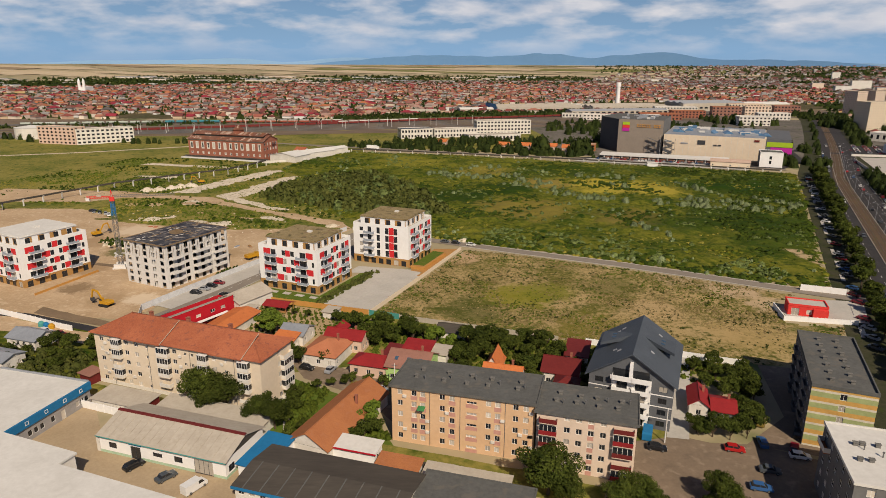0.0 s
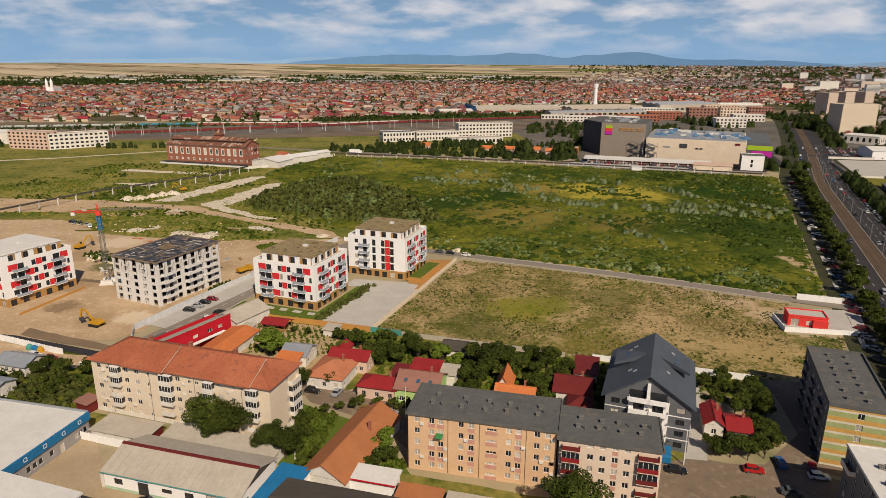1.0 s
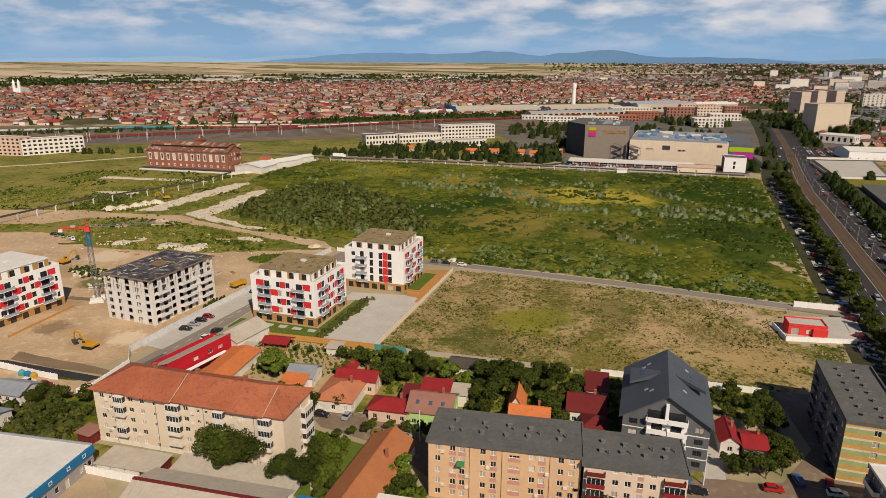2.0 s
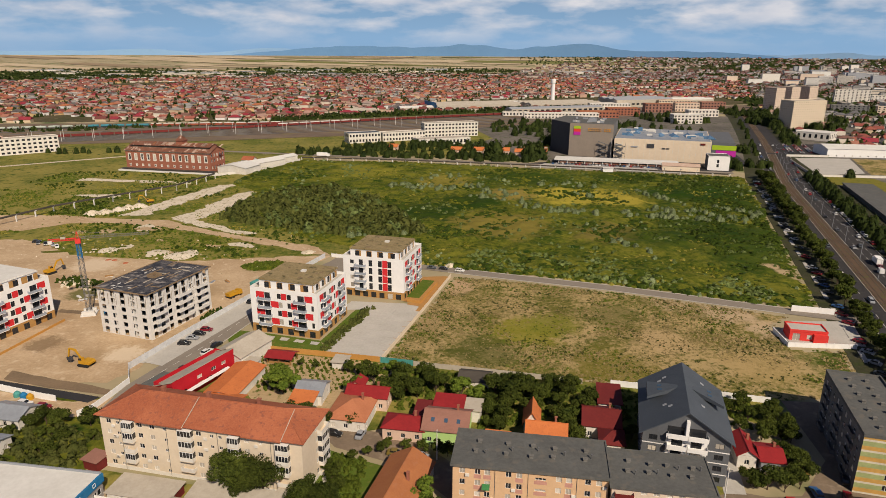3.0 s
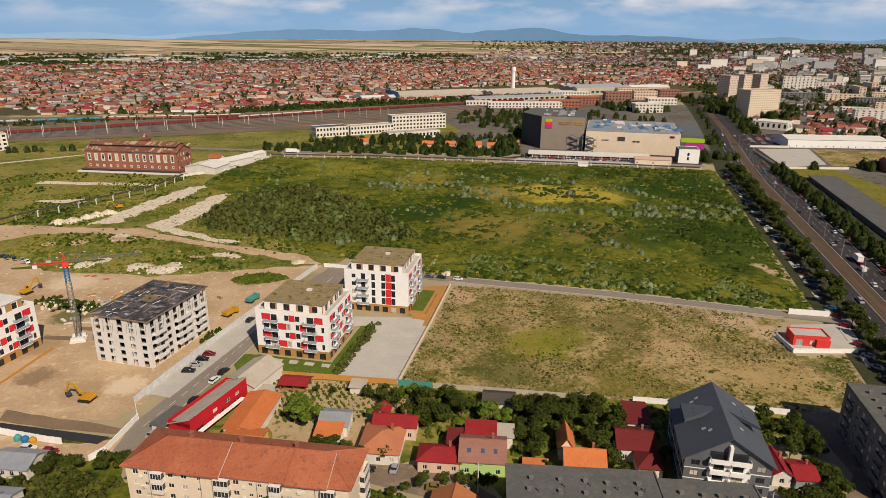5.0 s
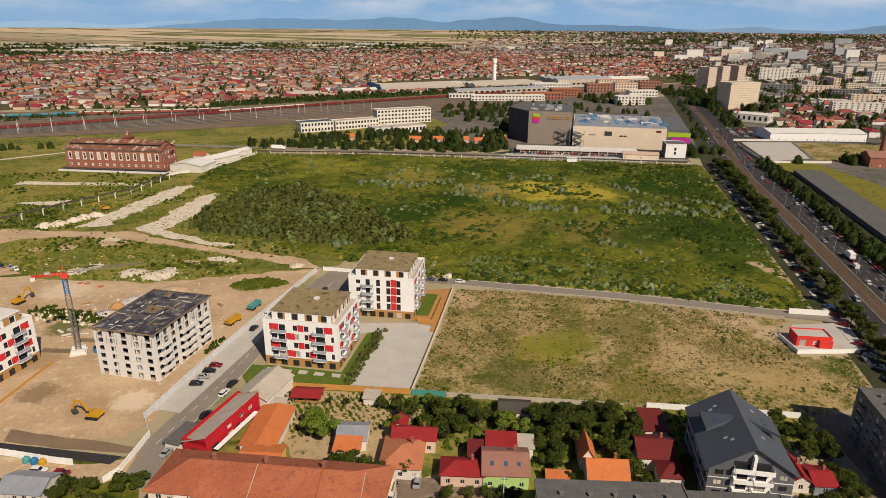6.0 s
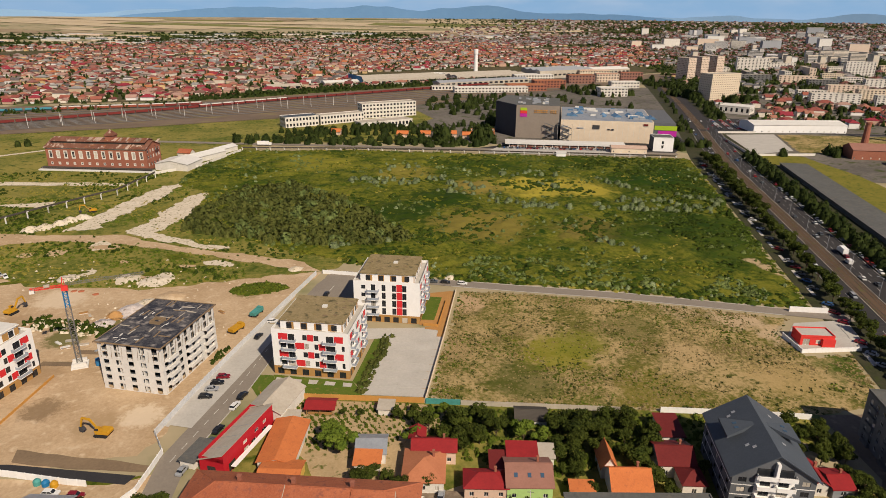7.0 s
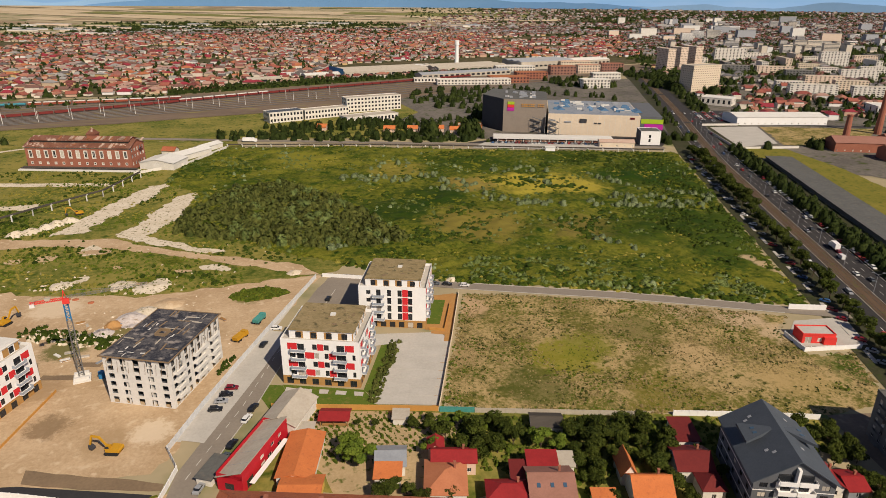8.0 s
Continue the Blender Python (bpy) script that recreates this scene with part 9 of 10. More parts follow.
for _ in range(900):
    x = rnd.uniform(-180, 330)
    places.append((x, 1020 + 0.36 * x + rnd.uniform(-12, 26), 0.2, rnd.uniform(6, 11), rnd.uniform(4, 8)))
for _ in range(260):
    x = rnd.uniform(-800, -180)
    places.append((x, 905 + 0.33 * (x + 180) + rnd.uniform(8, 40), 0.2, rnd.uniform(5, 9), rnd.uniform(3, 6)))
for _ in range(2400):
    x, y = rnd.uniform(340, 1800), rnd.uniform(440, 1300)
    if x * 0.912 - y * 0.41 > 150 and noise.noise((x * 0.012, y * 0.012, 2)) > -0.1 and not (y < 590 and x < 0.9 * y + 25):
        places.append((x, y, 0.2, rnd.uniform(6, 12), rnd.uniform(5, 10)))
for _ in range(8000):
    r, a = 950 + 3300 * rnd.random() ** 0.75, radians(rnd.uniform(16, 48))
    x, y = r * math.sin(a), r * math.cos(a)
    if x * 0.912 - y * 0.41 > 105 and y > 900 and noise.noise((x * 0.004, y * 0.006, 6)) > -0.15:
        places.append((x, y, rise(r), rnd.uniform(9, 20), rnd.uniform(6, 11)))
stamps("far_woods", "dark belts of trees round the town", "woods", places, M["farleaf"], 12, 3, 0.45, 2)
stamps("tree_belt", "dark trees and bushes beyond the field", "trees", BELT, M["farleaf"], 14, 46, 0.17, 4)

# ---------------------------------------------------------------- vehicles
def car(paint, label, style="hatch", far=False):
    """A car; one that is only seen from far off has fewer parts."""
    top = thing("car", 0, 0, 0, label, "car")
    L, W = (4.3, 1.75) if style != "van" else (5.2, 1.95)
    if style == "van":
        low = [(-2.6, 0.3), (2.5, 0.3), (2.6, 0.75), (2.45, 1.1), (1.75, 1.25), (1.2, 2.1), (-2.55, 2.15), (-2.6, 1.2)]
        cab = [(1.28, 1.3), (1.72, 1.3), (1.24, 2.0), (0.4, 2.0), (0.4, 1.3)]
        tail = None
    else:
        low = [(-2.12, 0.28), (2.1, 0.28), (2.15, 0.6), (2.05, 0.82), (1.05, 0.95), (-1.75, 1.0), (-2.1, 0.9), (-2.15, 0.55)]
        back = -1.95 if style == "hatch" else -1.45
        cab = [(1.1, 0.93), (0.35, 1.42), (back + 0.45, 1.46), (back, 0.98)]
    g = Geo()
    # the body narrows a little towards sill and roof
    n = len(low)
    g.side(low, -W / 2 + 0.06, W / 2 - 0.06)
    g.side([(x * 0.97, 0.35 + (z - 0.3) * 0.8) for x, z in low] if style != "van" else [(x * 0.98, z) for x, z in low], -W / 2, W / 2)
    part("body", g, paint, top)
    if style == "van":
        part("windscreen", Geo().side(cab, -W / 2 - 0.02, W / 2 + 0.02), M["pane"], top)
    else:
        part("cabin_glass", Geo().side(cab, -W / 2 + 0.16, W / 2 - 0.16), M["pane"], top)
        zt = 1.45
        part("roof", Geo().side([(0.42, 1.42), (0.3, 1.5), (cab[2][0] + 0.05, 1.53), (cab[2][0] - 0.08, 1.46)], -W / 2 + 0.2, W / 2 - 0.2), paint, top)
        for s in () if far else (-1, 1):
            part("pillar", Geo().tube((1.08, s * (W / 2 - 0.17), 0.95), (0.36, s * (W / 2 - 0.2), 1.45), 0.045, n=4).tube((-0.4, s * (W / 2 - 0.15), 0.97), (-0.45, s * (W / 2 - 0.18), 1.46), 0.04, n=4), paint, top)
    for s in () if far else (-0.55, 0.55):
        part("headlight", shared("hl", lambda: Geo().box(-0.04, -0.18, -0.07, 0.04, 0.18, 0.07).mesh("headlight", M["frame"])), None, top, m=pose(2.12 if style != "van" else 2.56, s, 0.66))
    for x in (-1.3, 1.3) if style != "van" else (-1.6, 1.7):
        for s in (-1, 1):
            w = part("wheel", shared("tyre", lambda: Geo().tube((0, -0.1, 0), (0, 0.1, 0), 0.32, n=12).mesh("wheel", M["rubber"])), None, top, m=pose(x, s * (W / 2 - 0.1), 0.32))
            if far:
                continue
            part("rim", shared("rim", lambda: Geo().tube((0, -0.12, 0), (0, 0.12, 0), 0.2, n=10).mesh("rim", M["steel"])), None, w)
    return top


def gloss(name, c):
    return mat(name, c, tuple(0.9 * v for v in c), rough=0.3, big=0.5, fine=3.0, bump=0, spec=0.6)


CARS = {
    "black": car(gloss("black_car_paint", (0.012, 0.013, 0.016)), "black hatchback parked at the roadside"),
    "white": car(gloss("white_car_paint", (0.70, 0.69, 0.67)), "white car standing on the road"),
    "silver": car(gloss("silver_car_paint", (0.30, 0.31, 0.33)), "silver saloon parked at the roadside", "saloon"),
    "maroon": car(gloss("maroon_car_paint", (0.20, 0.010, 0.020)), "dark red car parked at the roadside"),
    "red": car(gloss("red_car_paint", (0.40, 0.015, 0.015)), "bright red estate car parked at the kerb"),
    "blue": car(gloss("blue_car_paint", (0.03, 0.10, 0.26)), "blue hatchback parked in the court"),
    "gold": car(gloss("gold_car_paint", (0.20, 0.14, 0.03)), "dull gold car parked on the side street", "saloon"),
    "grey": car(gloss("grey_car_paint", (0.07, 0.08, 0.09)), "dark grey saloon parked in the yard", "saloon"),
    "van": car(gloss("van_paint", (0.72, 0.71, 0.69)), "white delivery van parked in the yard", "van"),
}
FAR_CARS = {
    "black": car(gloss("black_paint", (0.012, 0.013, 0.016)), "black car on or beside the avenue", far=True),
    "white": car(gloss("white_paint", (0.70, 0.69, 0.67)), "white car on or beside the avenue", far=True),
    "silver": car(gloss("silver_paint", (0.30, 0.31, 0.33)), "silver saloon on or beside the avenue", "saloon", True),
    "maroon": car(gloss("maroon_paint", (0.20, 0.010, 0.020)), "dark red car on or beside the avenue", far=True),
    "red": car(gloss("red_paint", (0.40, 0.015, 0.015)), "bright red car on or beside the avenue", far=True),
    "blue": car(gloss("blue_paint", (0.03, 0.10, 0.26)), "blue car on or beside the avenue", far=True),
    "grey": car(gloss("grey_paint", (0.07, 0.08, 0.09)), "dark grey saloon on or beside the avenue", "saloon", True),
}
cars_used = set()


def park(kind, x, y, rz, z=0.14, stock=CARS):
    m = pose(x, y, z, 0, 0, rz)
    ob = stock[kind]
    if ob.name in cars_used:
        return copy_thing(ob, m)
    cars_used.add(ob.name)
    ob.matrix_basis = m
    return ob


for kind, x, y, rz in (("maroon", -90.0, 230.6, -8), ("black", -91.6, 227.2, -6), ("silver", -93.0, 223.8, -8), ("black", -94.6, 219.8, -8), ("black", -83.4, 217.6, 60), ("white", -85.4, 212.4, 62), ("black", -89.4, 201.2, 62), ("grey", -91.4, 195.8, 60), ("black", -79.4, 256.8, 64), ("white", -74.4, 268.2, -12), ("black", -52.2, 289.2, 70),
                       ("white", 7.2, 287.3, -22), ("black", 0.2, 290.4, -22), ("grey", -5.0, 292.4, -22), ("black", -66.4, 115.6, 55), ("grey", -58.0, 112.0, 52), ("van", -50.9, 108.9, 60), ("black", -40.4, 161.2, -20), ("silver", -33.6, 160.2, 70), ("gold", -24.8, 151.4, -14), ("silver", -18.6, 149.4, -14), ("black", -6.4, 146.4, -16),
                       ("black", 45.2, 125.4, -14), ("red", 62.2, 125.4, -14), ("blue", 69.4, 128.0, 80), ("maroon", 75.4, 126.0, 60), ("white", 75.2, 123.0, -12), ("grey", 66.4, 117.8, -14), ("blue", 62.0, 112.0, -14), ("gold", 73.0, 136.6, 60), ("black", 79.2, 132.0, 60),
                       ("grey", -203.0, 347.0, -60), ("black", -198.4, 345.0, -64), ("silver", -194.0, 343.0, -60), ("white", -190.6, 340.0, -62), ("maroon", -121.6, 181.3, -14), ("white", -127.8, 183.6, -14), ("silver", -97.2, 185.0, 66), ("black", -205.0, 350.0, 20)):
    park(kind, x, y, rz)
rnd = random.Random(31)
kinds = ["black", "white", "silver", "grey", "maroon", "blue", "silver", "white", "red"]
a_deg = math.degrees(math.atan2(BX.y, BX.x))
for k in range(48):
    lane = rnd.choice((51.4, 55.4, 67.6, 71.4, 75.4))
    s = 160 + rnd.uniform(0, 620)
    x, y = avenue(s, lane)
    park(rnd.choice(kinds), x, y, a_deg if lane > 60 else a_deg + 180, 0.16, FAR_CARS)
for k in range(40):
    x, y = avenue(215 + 8.4 * k, 41.2 + rnd.uniform(-0.3, 0.3))
    if rnd.random() < 0.7:
        park(rnd.choice(kinds), x, y, a_deg + rnd.choice((0, 180)) + 55, 0.12, FAR_CARS)
for k in range(44):
    if rnd.random() < 0.6:
        x, y = avenue(270 + 5.2 * k, 79.2)
        park(rnd.choice(kinds), x, y, a_deg + rnd.choice((0, 180)), 0.16, FAR_CARS)
for k in range(40):
    x, y = 124 + 2.75 * k, 570 - 0.92 * k
    park(rnd.choice(kinds), x, y, 70, 0.36, FAR_CARS)
for k in range(42):
    u, v = k % 11 / 10, k // 11
    park(rnd.choice(kinds), 378 + 10 * v + 26 * u, 616 - v + 54 * u, -24 + rnd.uniform(-3, 3), 0.36, FAR_CARS)


def lorry():
    top = thing("lorry", *avenue(342, 71.5), a_deg, "white box lorry on the avenue", "lorry", z=0.16)
    part("box", Geo().box(-4.2, -1.25, 1.0, 2.0, 1.25, 3.7), M["white"], top)
    part("cab", Geo().side([(2.1, 0.6), (4.1, 0.6), (4.1, 1.7), (3.8, 2.6), (2.1, 2.7)], -1.15, 1.15), M["white"], top)
    part("windscreen", Geo().side([(4.13, 1.7), (3.85, 2.45), (3.8, 2.45), (4.08, 1.7)], -1.0, 1.0), M["pane"], top)
    part("chassis", Geo().box(-4.2, -0.6, 0.6, 4.0, 0.6, 0.98), M["darkframe"], top)
    for x in (-3.0, -1.8, 3.1):
        for s in (-1.0, 1.0):
            part("wheel", shared("ltyre", lambda: Geo().tube((0, -0.15, 0), (0, 0.15, 0), 0.48, n=12).mesh("wheel", M["rubber"])), None, top, m=pose(x, s, 0.48))


lorry()


def tipper(x, y, rz, tub, label):
    top = thing("site_lorry", x, y, rz, label, "lorry", z=0.1)
    part("cab", Geo().side([(1.6, 0.6), (3.4, 0.6), (3.4, 1.6), (3.1, 2.5), (1.6, 2.6)], -1.1, 1.1), tub, top)
    part("windscreen", Geo().side([(3.43, 1.6), (3.15, 2.35), (3.1, 2.35), (3.38, 1.6)], -0.95, 0.95), M["pane"], top)
    part("tub", Geo().side([(-3.4, 1.0), (1.3, 1.0), (1.4, 2.3), (-3.6, 2.3)], -1.2, 1.2), tub, top)
    part("chassis", Geo().box(-3.2, -0.5, 0.55, 3.2, 0.5, 0.98), M["darkframe"], top)
    for u in (-2.4, -1.2, 2.4):
        for w in (-0.95, 0.95):
            part("wheel", SHARED["ltyre"], None, top, m=pose(u, w, 0.48))


tipper(-80.4, 276.6, 62, M["teal"], "small teal tipper lorry beside the site fence")
tipper(-87.4, 264.0, 55, M["yellow"], "small yellow tipper lorry beside the site fence")
m = park("van", *avenue(328, 69.5), a_deg, 0.16)
top = thing("tarpaulin_van", 44.6, 130.6, 70, "dark van under a bright blue tarpaulin", "van")
part("cover", Geo().side([(-2.4, 0.4), (2.4, 0.4), (2.3, 2.0), (1.8, 2.3), (-2.2, 2.35), (-2.4, 1.9)], -1.05, 1.05), M["bluesheet"], top)
for x in (-1.5, 1.5):
    for s in (-0.9, 0.9):
        part("wheel", SHARED["tyre"], None, top, m=pose(x, s, 0.32))

# ---------------------------------------------------------------- building site
def crane():
    """Small tower crane: ballast base, lattice mast, blue climbing section, folded red jib."""
    top = thing("tower_crane", -137.6, 249.8, 10, "slim tower crane with a blue section and red jib", "crane")
    part("base", Geo().box(-2.6, -2.6, 0, 2.6, 2.6, 0.7).box(-2.2, -2.2, 0.7, 2.2, -1.2, 1.9).box(-2.2, 1.2, 0.7, 2.2, 2.2, 1.9), M["rawconcrete"], top)

    def lattice(z0, z1, w, r):
        g = Geo()
        c = [(-w, -w), (w, -w), (w, w), (-w, w)]
        for x, y in c:
            g.tube((x, y, z0), (x, y, z1), r, n=4)
        n = max(1, round((z1 - z0) / (2 * w)))
        for k in range(n):
            a, b = z0 + (z1 - z0) * k / n, z0 + (z1 - z0) * (k + 1) / n
            for (x0, y0), (x1, y1) in zip(c, c[1:] + c[:1]):
                g.tube((x0, y0, a), (x1, y1, b), r * 0.6, n=3)
                g.tube((x0, y0, b), (x1, y1, b), r * 0.6, n=3)
        return g

    part("mast", lattice(0.7, 22.0, 0.75, 0.09), M["cranegrey"], top)
    part("upper_mast", lattice(22.0, 28.0, 0.62, 0.13), M["craneblue"], top, "blue inner mast section")
    part("slewing_head", Geo().box(-0.75, -0.75, 28.0, 0.75, 0.75, 29.6).box(0.2, -1.5, 28.2, 1.3, -0.75, 29.9).tube((-0.5, 0, 29.6), (0, 0, 32.5), 0.12, n=5).tube((0.5, 0, 29.6), (0, 0, 32.5), 0.12, n=5), M["signalred"], top)
    part("jib", lattice(0, 24, 0.36, 0.045), M["cranegrey"], top, "thin grey lattice jib", m=pose(0, 0, 30.0, 0, 90, 2))
    part("counter_jib", lattice(-9.5, -0.6, 0.34, 0.08), M["signalred"], top, "red lattice counter-jib", m=pose(0, 0, 29.6, 0, 90, 0))
    part("ballast", Geo().box(-9.6, -0.6, 28.3, -8.2, 0.6, 29.4), M["rawconcrete"], top)
    part("winch", Geo().box(-5.4, -0.45, 29.9, -3.8, 0.45, 30.6), M["palesheet"], top)
    part("stay", Geo().tube((0, 0, 32.4), (-9.0, 0, 29.9), 0.05, n=4).tube((0, 0, 32.4), (15, 0, 30.4), 0.05, n=4), M["cranegrey"], top)


M["craneblue"] = mat("crane_blue", (0.04, 0.20, 0.42), big=0.5, fine=2.0, bump=0, rough=0.5)
M["cranegrey"] = mat("crane_grey", (0.20, 0.19, 0.18), big=0.5, fine=2.0, bump=0, rough=0.5)
crane()


def excavator(x, y, rz, swing=0):
    top = thing("excavator", x, y, rz, "yellow tracked excavator on bare earth", "excavator", "excavators", z=0.1)
    for s in (-1.2, 1.2):
        prof = [(-2.0, 0.25), (-1.7, 0.0), (1.7, 0.0), (2.0, 0.25), (2.0, 0.65), (1.7, 0.9), (-1.7, 0.9), (-2.0, 0.65)]
        part("track", Geo().side(prof, s - 0.3, s + 0.3), M["rubber"], top)
    part("undercarriage", Geo().box(-1.2, -0.9, 0.4, 1.2, 0.9, 1.0), M["darkframe"], top)
    part("body", Geo().side([(-2.5, 1.02), (1.5, 1.02), (1.5, 1.7), (0.2, 2.2), (-2.3, 2.1), (-2.6, 1.6)], -1.35, 1.35), M["yellow"], top)
    cab = part("cab", Geo().side([(0.1, 1.7), (1.55, 1.7), (1.6, 2.4), (1.2, 3.1), (0.1, 3.1)], 0.3, 1.3), M["yellow"], top)
    part("window", Geo().side([(0.25, 2.2), (1.62, 2.2), (1.22, 3.0), (0.25, 3.0)], 0.28, 1.32), M["pane"], cab)
    part("boom", Geo().side([(1.0, 1.5), (1.3, 1.3), (3.6, 4.6), (5.6, 5.0), (5.6, 5.4), (3.3, 5.1)], -0.35, 0.15), M["yellow"], top)
    part("stick", Geo().side([(5.3, 5.5), (5.8, 5.3), (6.6, 2.2), (6.2, 2.1)], -0.3, 0.1), M["yellow"], top)
    part("bucket", Geo().side([(5.9, 2.2), (6.8, 2.2), (6.7, 1.2), (5.9, 0.8), (5.2, 1.3)], -0.65, 0.45), M["darkframe"], top)
    part("ram", Geo().tube((1.5, 0.25, 1.7), (3.4, 0.25, 4.4), 0.1, n=6), M["steel"], top)


excavator(-121.0, 206.8, 160)
excavator(-174.4, 299.0, 60)
excavator(-178.5, 439.6, 200)


M["plaster"] = mat("plaster_rubble", (0.62, 0.56, 0.53), (0.44, 0.38, 0.35), big=0.5, fine=1.6, bump=0.9, c3=(0.30, 0.23, 0.17))
M["sand"] = mat("orange_sand", (0.46, 0.26, 0.10), (0.38, 0.20, 0.075), big=0.3, fine=2.0, bump=0.3)
# heaps
def mound(x, y, r, h, material, label, seed):
    rnd = random.Random(seed)
    g, n, m = Geo(), 18, 5
    g.v.append((0, 0, h))
    for j in range(1, m + 1):
        for k in range(n):
            a, q = math.tau * k / n, j / m
            rr = r * q * (1 + 0.28 * noise.noise((math.cos(a) * 1.4 + seed, math.sin(a) * 1.4, q)))
            g.v.append((rr * math.cos(a), rr * math.sin(a), -0.1 if j == m else h * (1 - q) ** 0.9 + rnd.uniform(-0.16, 0.16) * h))
    g.f += [(0, 1 + k, 1 + (k + 1) % n) for k in range(n)]
    for j in range(m - 1):
        for k in range(n):
            a, b = 1 + j * n + k, 1 + j * n + (k + 1) % n
            g.f.append((a, a + n, b + n, b))
    g.m = [0] * len(g.f)
    ob = whole("mound", g, material, label, "heap", smooth=True)
    ob.matrix_basis = pose(x, y, 0.1)


for k, (x, y) in enumerate(((-202, 410), (-196, 413), (-190, 418), (-186, 424), (-181, 428))):
    mound(x, y, 5.0, 2.6, M["rubble"], "conical heap of pale gravel", k)
mound(-129, 291, 7, 2.4, M["plaster"], "heap of pale plaster rubble and torn sheeting", 11)
mound(-134.4, 287.4, 4.2, 2.2, M["sand"], "heap of orange sand", 12)
mound(-137.4, 281.8, 4.4, 1.6, M["plaster"], "heap of pale plaster rubble", 13)
mound(-124.0, 296.4, 5.5, 1.6, M["rubble"], "heap of pale rubble and spoil", 17)
for x, y, k in ((-157.1, 317.3, 15), (-154.0, 316.6, 26), (-147.1, 311.8, 27)):
    mound(x, y, 1.5, 0.35, M["sheetred"], "low heap under a faded orange-red tarpaulin", k)
mound(-137.8, 326.6, 6.0, 1.1, M["rubble"], "pale spoil heap at the edge of the weeds", 21)
mound(-124.8, 321.4, 7.0, 1.2, M["rubble"], "pale spoil heap at the edge of the weeds", 22)
mound(-163.8, 333.0, 5.0, 1.0, M["rubble"], "pale spoil heap at the edge of the weeds", 23)
mound(-116.0, 302.0, 6.0, 1.5, M["earth"], "broad heap of dug earth", 24)
rnd = random.Random(61)
places = [(-164 + 34 * t + rnd.gauss(0, 2.2), 287 - 14.5 * t + rnd.gauss(0, 2.4), 0.05, rnd.uniform(0.8, 2.6), rnd.uniform(0.4, 1.3)) for t in (rnd.random() for _ in range(120))]
places += [(rnd.uniform(-150, -84), rnd.uniform(252, 318), 0.05, rnd.uniform(0.4, 1.3), rnd.uniform(0.2, 0.6)) for _ in range(60)]
places += [(rnd.uniform(-215, -70), rnd.uniform(318, 372), 0.05, rnd.uniform(0.5, 1.6), rnd.uniform(0.2, 0.5)) for _ in range(40)]
places += [(c[0] + rnd.gauss(0, 4), c[1] + rnd.gauss(0, 3), 0.05, rnd.uniform(0.6, 2.2), rnd.uniform(0.3, 0.9)) for c in ((-129, 291), (-134, 286), (-137, 281), (-138, 326), (-125, 321), (-164, 333)) for _ in range(26)]
stamps("stones", "pale stones and lumps of concrete over the site", "stones", places, M["rubble"], 63, 0, 0.2)
places = [(-164 + 34 * t + rnd.gauss(0, 2.6), 288 - 14.5 * t + rnd.gauss(0, 2.6), 0.05, rnd.uniform(1.2, 3.4), rnd.uniform(0.6, 1.8)) for t in (rnd.random() for _ in range(150))]
places += [(-92 + 3 * rnd.random() - 5 * t, 251 - 12 * t, 0.1, rnd.uniform(0.8, 1.8), rnd.uniform(0.6, 1.5)) for t in (rnd.random() for _ in range(26))]
ISLAND = [(-92.5, 304), (-86, 308.6), (-77, 309), (-69, 304), (-67.5, 300), (-75, 296.6), (-84, 296), (-91, 299)]
tuft_field("island_weeds", "low weeds on the green island in the earth", ISLAND, 260, 0.7, 0.34, M["weedleaf"], 165, 6, kindname="weeds", wide=2.4)
stamps("site_weeds", "rank weeds among the stones of the site", "weeds", places, M["darkweed"], 64, 10, 0.3)
mound(-64, 322, 3.5, 1.3, M["rubble"], "small heap of pale rubble", 18)
mound(4, 296, 3.0, 1.4, M["rubble"], "small heap of pale rubble", 19)
tagged(part("body", Geo().tube((0, 0, 0), (0, 0, 2.4), 1.0, n=12), M["craneblue"], thing("water_tank", -131.6, 249.0, 0, "round blue water tank beside the crane", "tank")))
for k, (x, y, c) in enumerate(((-132.3, 188.6, "teal"), (-130.1, 187.7, "bluesheet"), (-127.9, 186.8, "yellow"))):
    top = thing("waste_bell", x, y, 0, "domed recycling container in plain colour", "container", "recycling containers")
    part("shell", Geo().tube((0, 0, 0), (0, 0, 1.2), 0.95, n=12).tube((0, 0, 1.2), (0, 0, 1.8), 0.95, 0.4, n=12), M[c], top)

# balls of scrub, planks and small stacks on the site
for k in range(26):
    rnd = random.Random(200 + k)
    x, y = rnd.uniform(-150, -85), rnd.uniform(256, 296)
    if -128 < x < -90 and y < 268:
        continue
    top = thing("material_stack", x, y, rnd.uniform(0, 180), "stack of building material on bare earth", "stack", "site stacks", z=0.08)
    for j in range(rnd.randint(2, 4)):
        part("board", Geo().box(-1.6, -0.5, 0.22 * j, 1.6, 0.5, 0.22 * j + 0.2), rnd.choice((M["wood"], M["rawconcrete"], M["palesheet"], M["zinc"])), top)


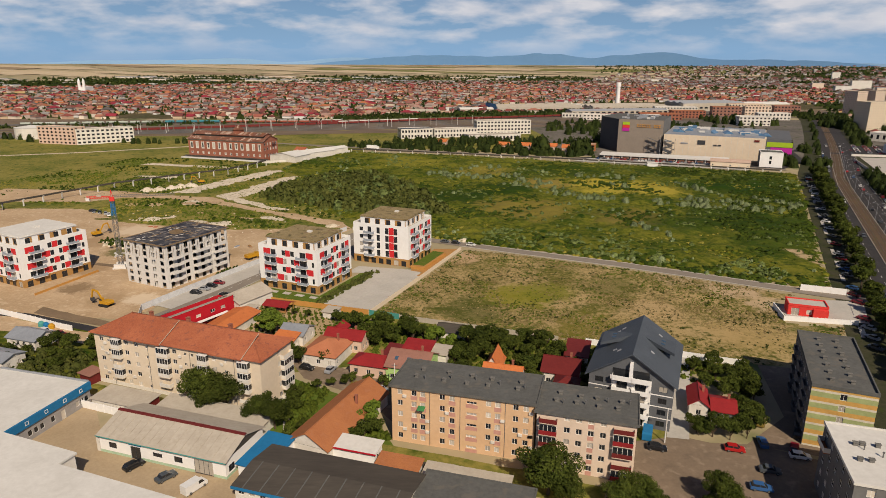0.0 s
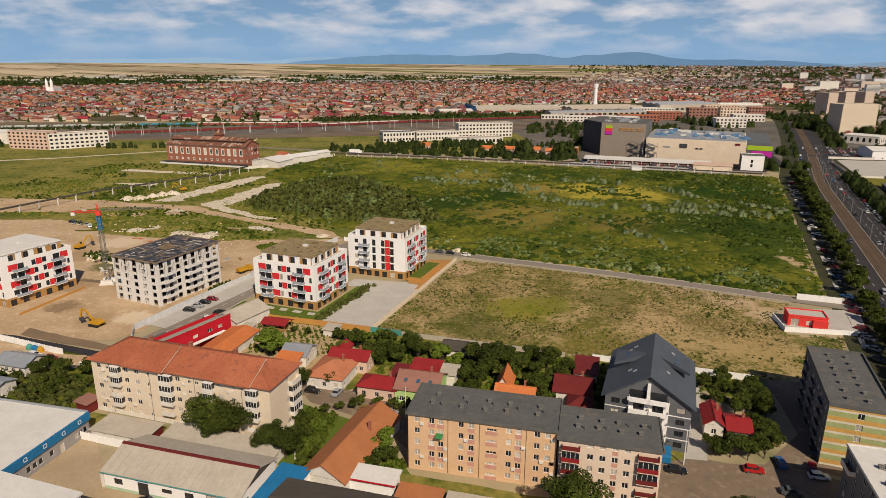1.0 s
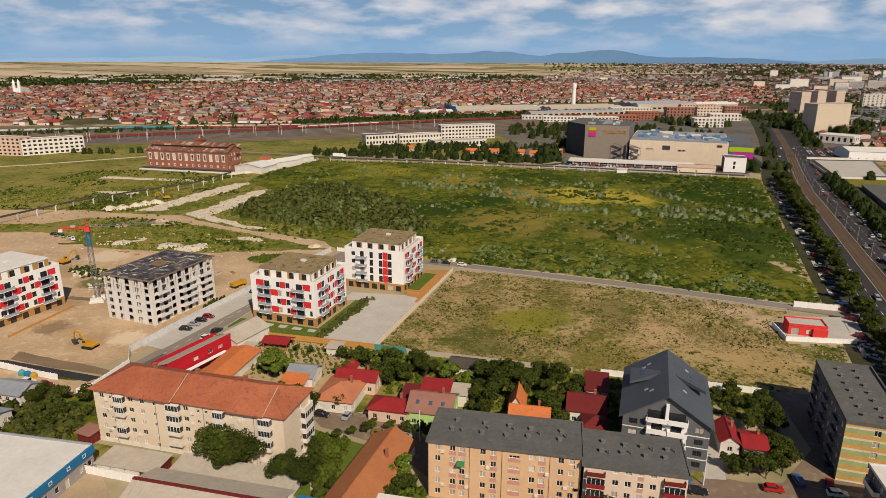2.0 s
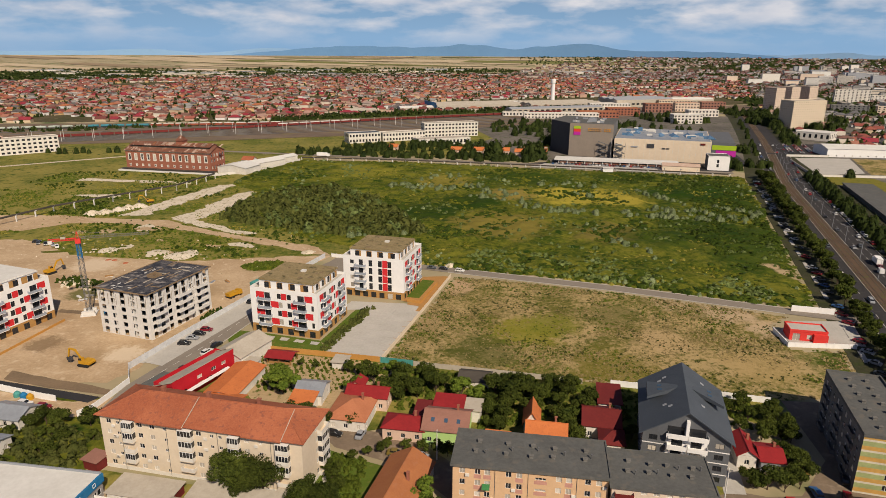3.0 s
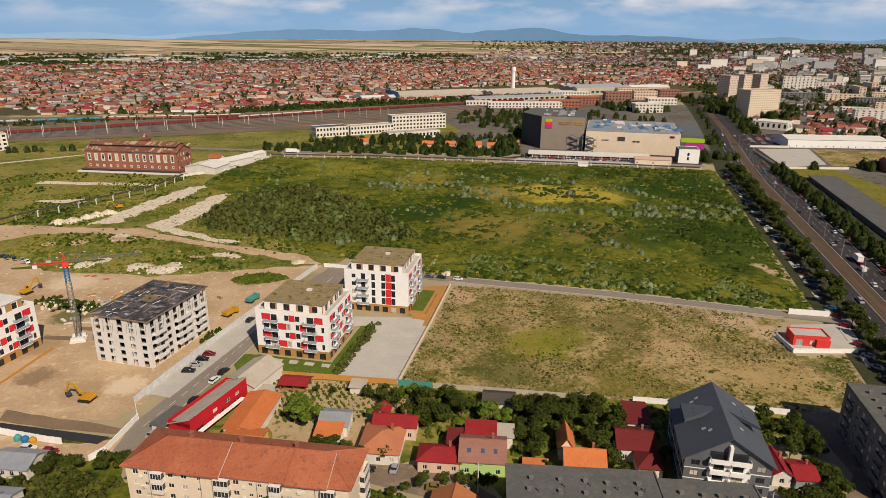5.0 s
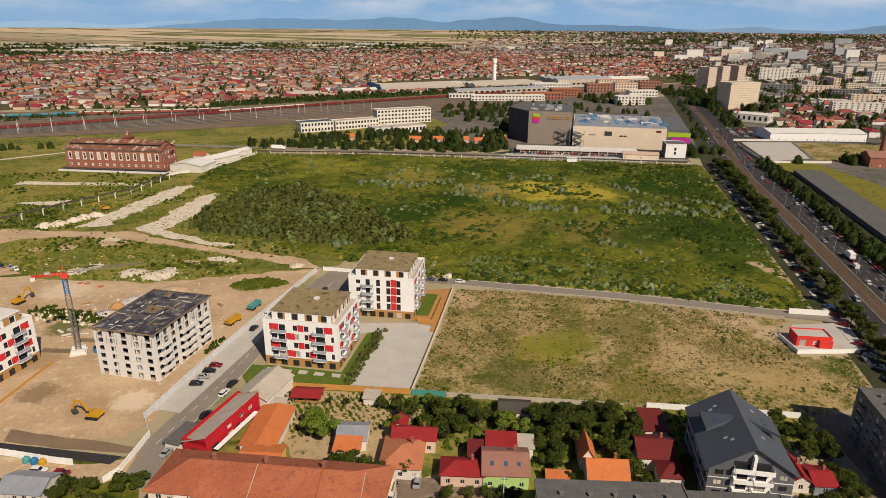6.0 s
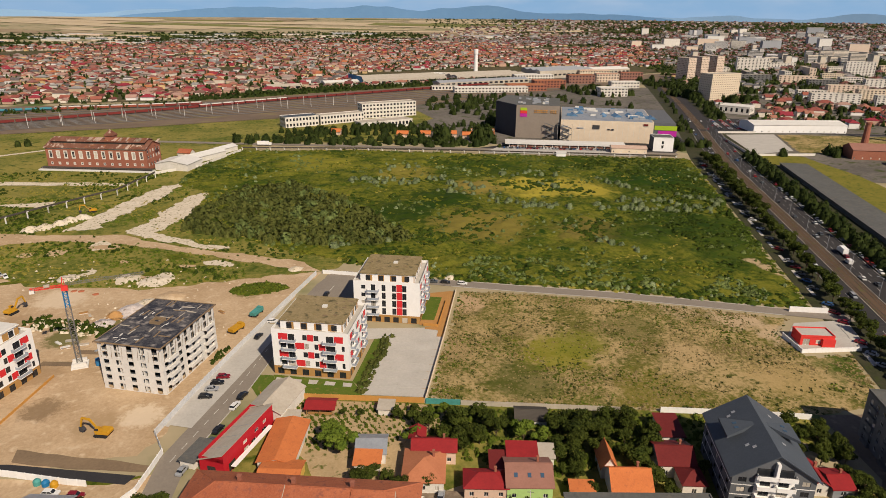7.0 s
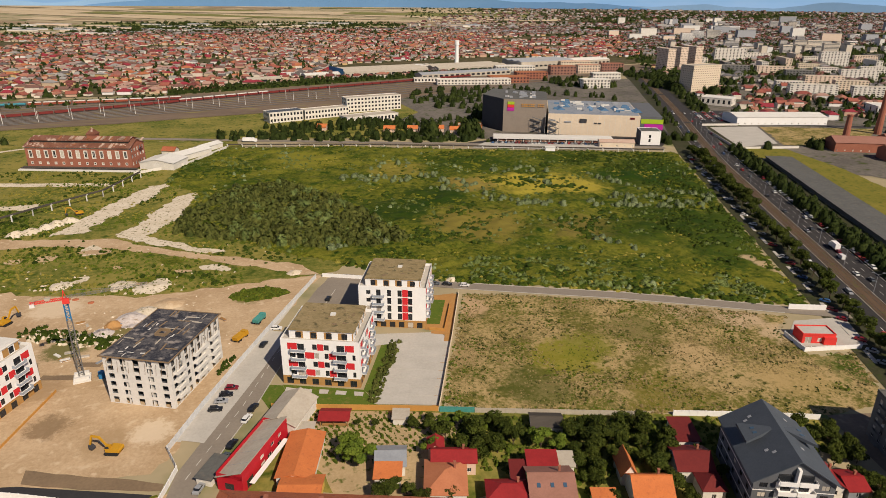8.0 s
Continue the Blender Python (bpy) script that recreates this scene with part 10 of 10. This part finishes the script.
# ---------------------------------------------------------------- avenue furniture
def street_lamp():
    top = thing("street_lamp", 0, 0, 0, "tall grey street lamp with two arms", "street lamp", "street lamps")
    part("pole", Geo().tube((0, 0, 0), (0, 0, 9.5), 0.12, 0.07, n=6), M["greypanel"], top)
    for s in (-1, 1):
        a = part("arm", Geo().tube((0, 0, 9.3), (0, s * 2.2, 10.2), 0.05, n=5), M["greypanel"], top)
        part("lamp_head", Geo().box(-0.2, s * 2.2 - 0.45, 10.12, 0.2, s * 2.2 + 0.45, 10.3), M["greypanel"], a)
    return top


lamp = street_lamp()
for k in range(18):
    m = pose(*avenue(195 + 30 * k, 65.2), 0.16, 0, 0, a_deg)
    if k == 0:
        lamp.matrix_basis = m
    else:
        copy_thing(lamp, m)


def pole():
    top = thing("utility_pole", 0, 0, 0, "weathered concrete utility pole", "pole", "utility poles")
    part("shaft", Geo().tube((0, 0, 0), (0, 0, 8.5), 0.16, 0.1, n=6), M["rawconcrete"], top)
    part("crossarm", Geo().box(-0.8, -0.05, 7.9, 0.8, 0.05, 8.05), M["steel"], top)
    return top


one = pole()
for k, (x, y) in enumerate(((47.8, 128.2), (-14.8, 148.6))):
    m = pose(x, y, 0, 0, 0, -18)
    if k == 0:
        one.matrix_basis = m
    else:
        copy_thing(one, m)

# bus shelter and white hut at the far edge of the field
top = thing("hut", 160, 529, -18, "small white hut at the far edge of the field", "hut")
part("wall", Geo().box(-4.0, -2.5, 0, 4.0, 2.5, 3.4), M["white"], top)
part("roof", Geo().box(-4.4, -2.9, 3.4, 4.4, 2.9, 3.7), M["membrane"], top)
top = thing("lorry", -82, 624, -17, "pale lorry on the road behind the field", "lorry", z=0.3)
part("box", Geo().box(-6, -1.3, 1, 4, 1.3, 3.8), M["white"], top)
part("cab", Geo().box(4.2, -1.2, 0.6, 6.2, 1.2, 2.9), M["white"], top)

# parked pale tram stop slabs along the verge
for k in range(16):
    x, y = avenue(228 + 20 * k, 39.4)
    top = thing("paving_slab", x, y, a_deg, "pale concrete walkway slab along the verge", "slab", "walkway slabs", z=0.1)
    part("slab", Geo().box(-4.5, -0.8, 0, 4.5, 0.8, 0.16), M["concrete"], top)
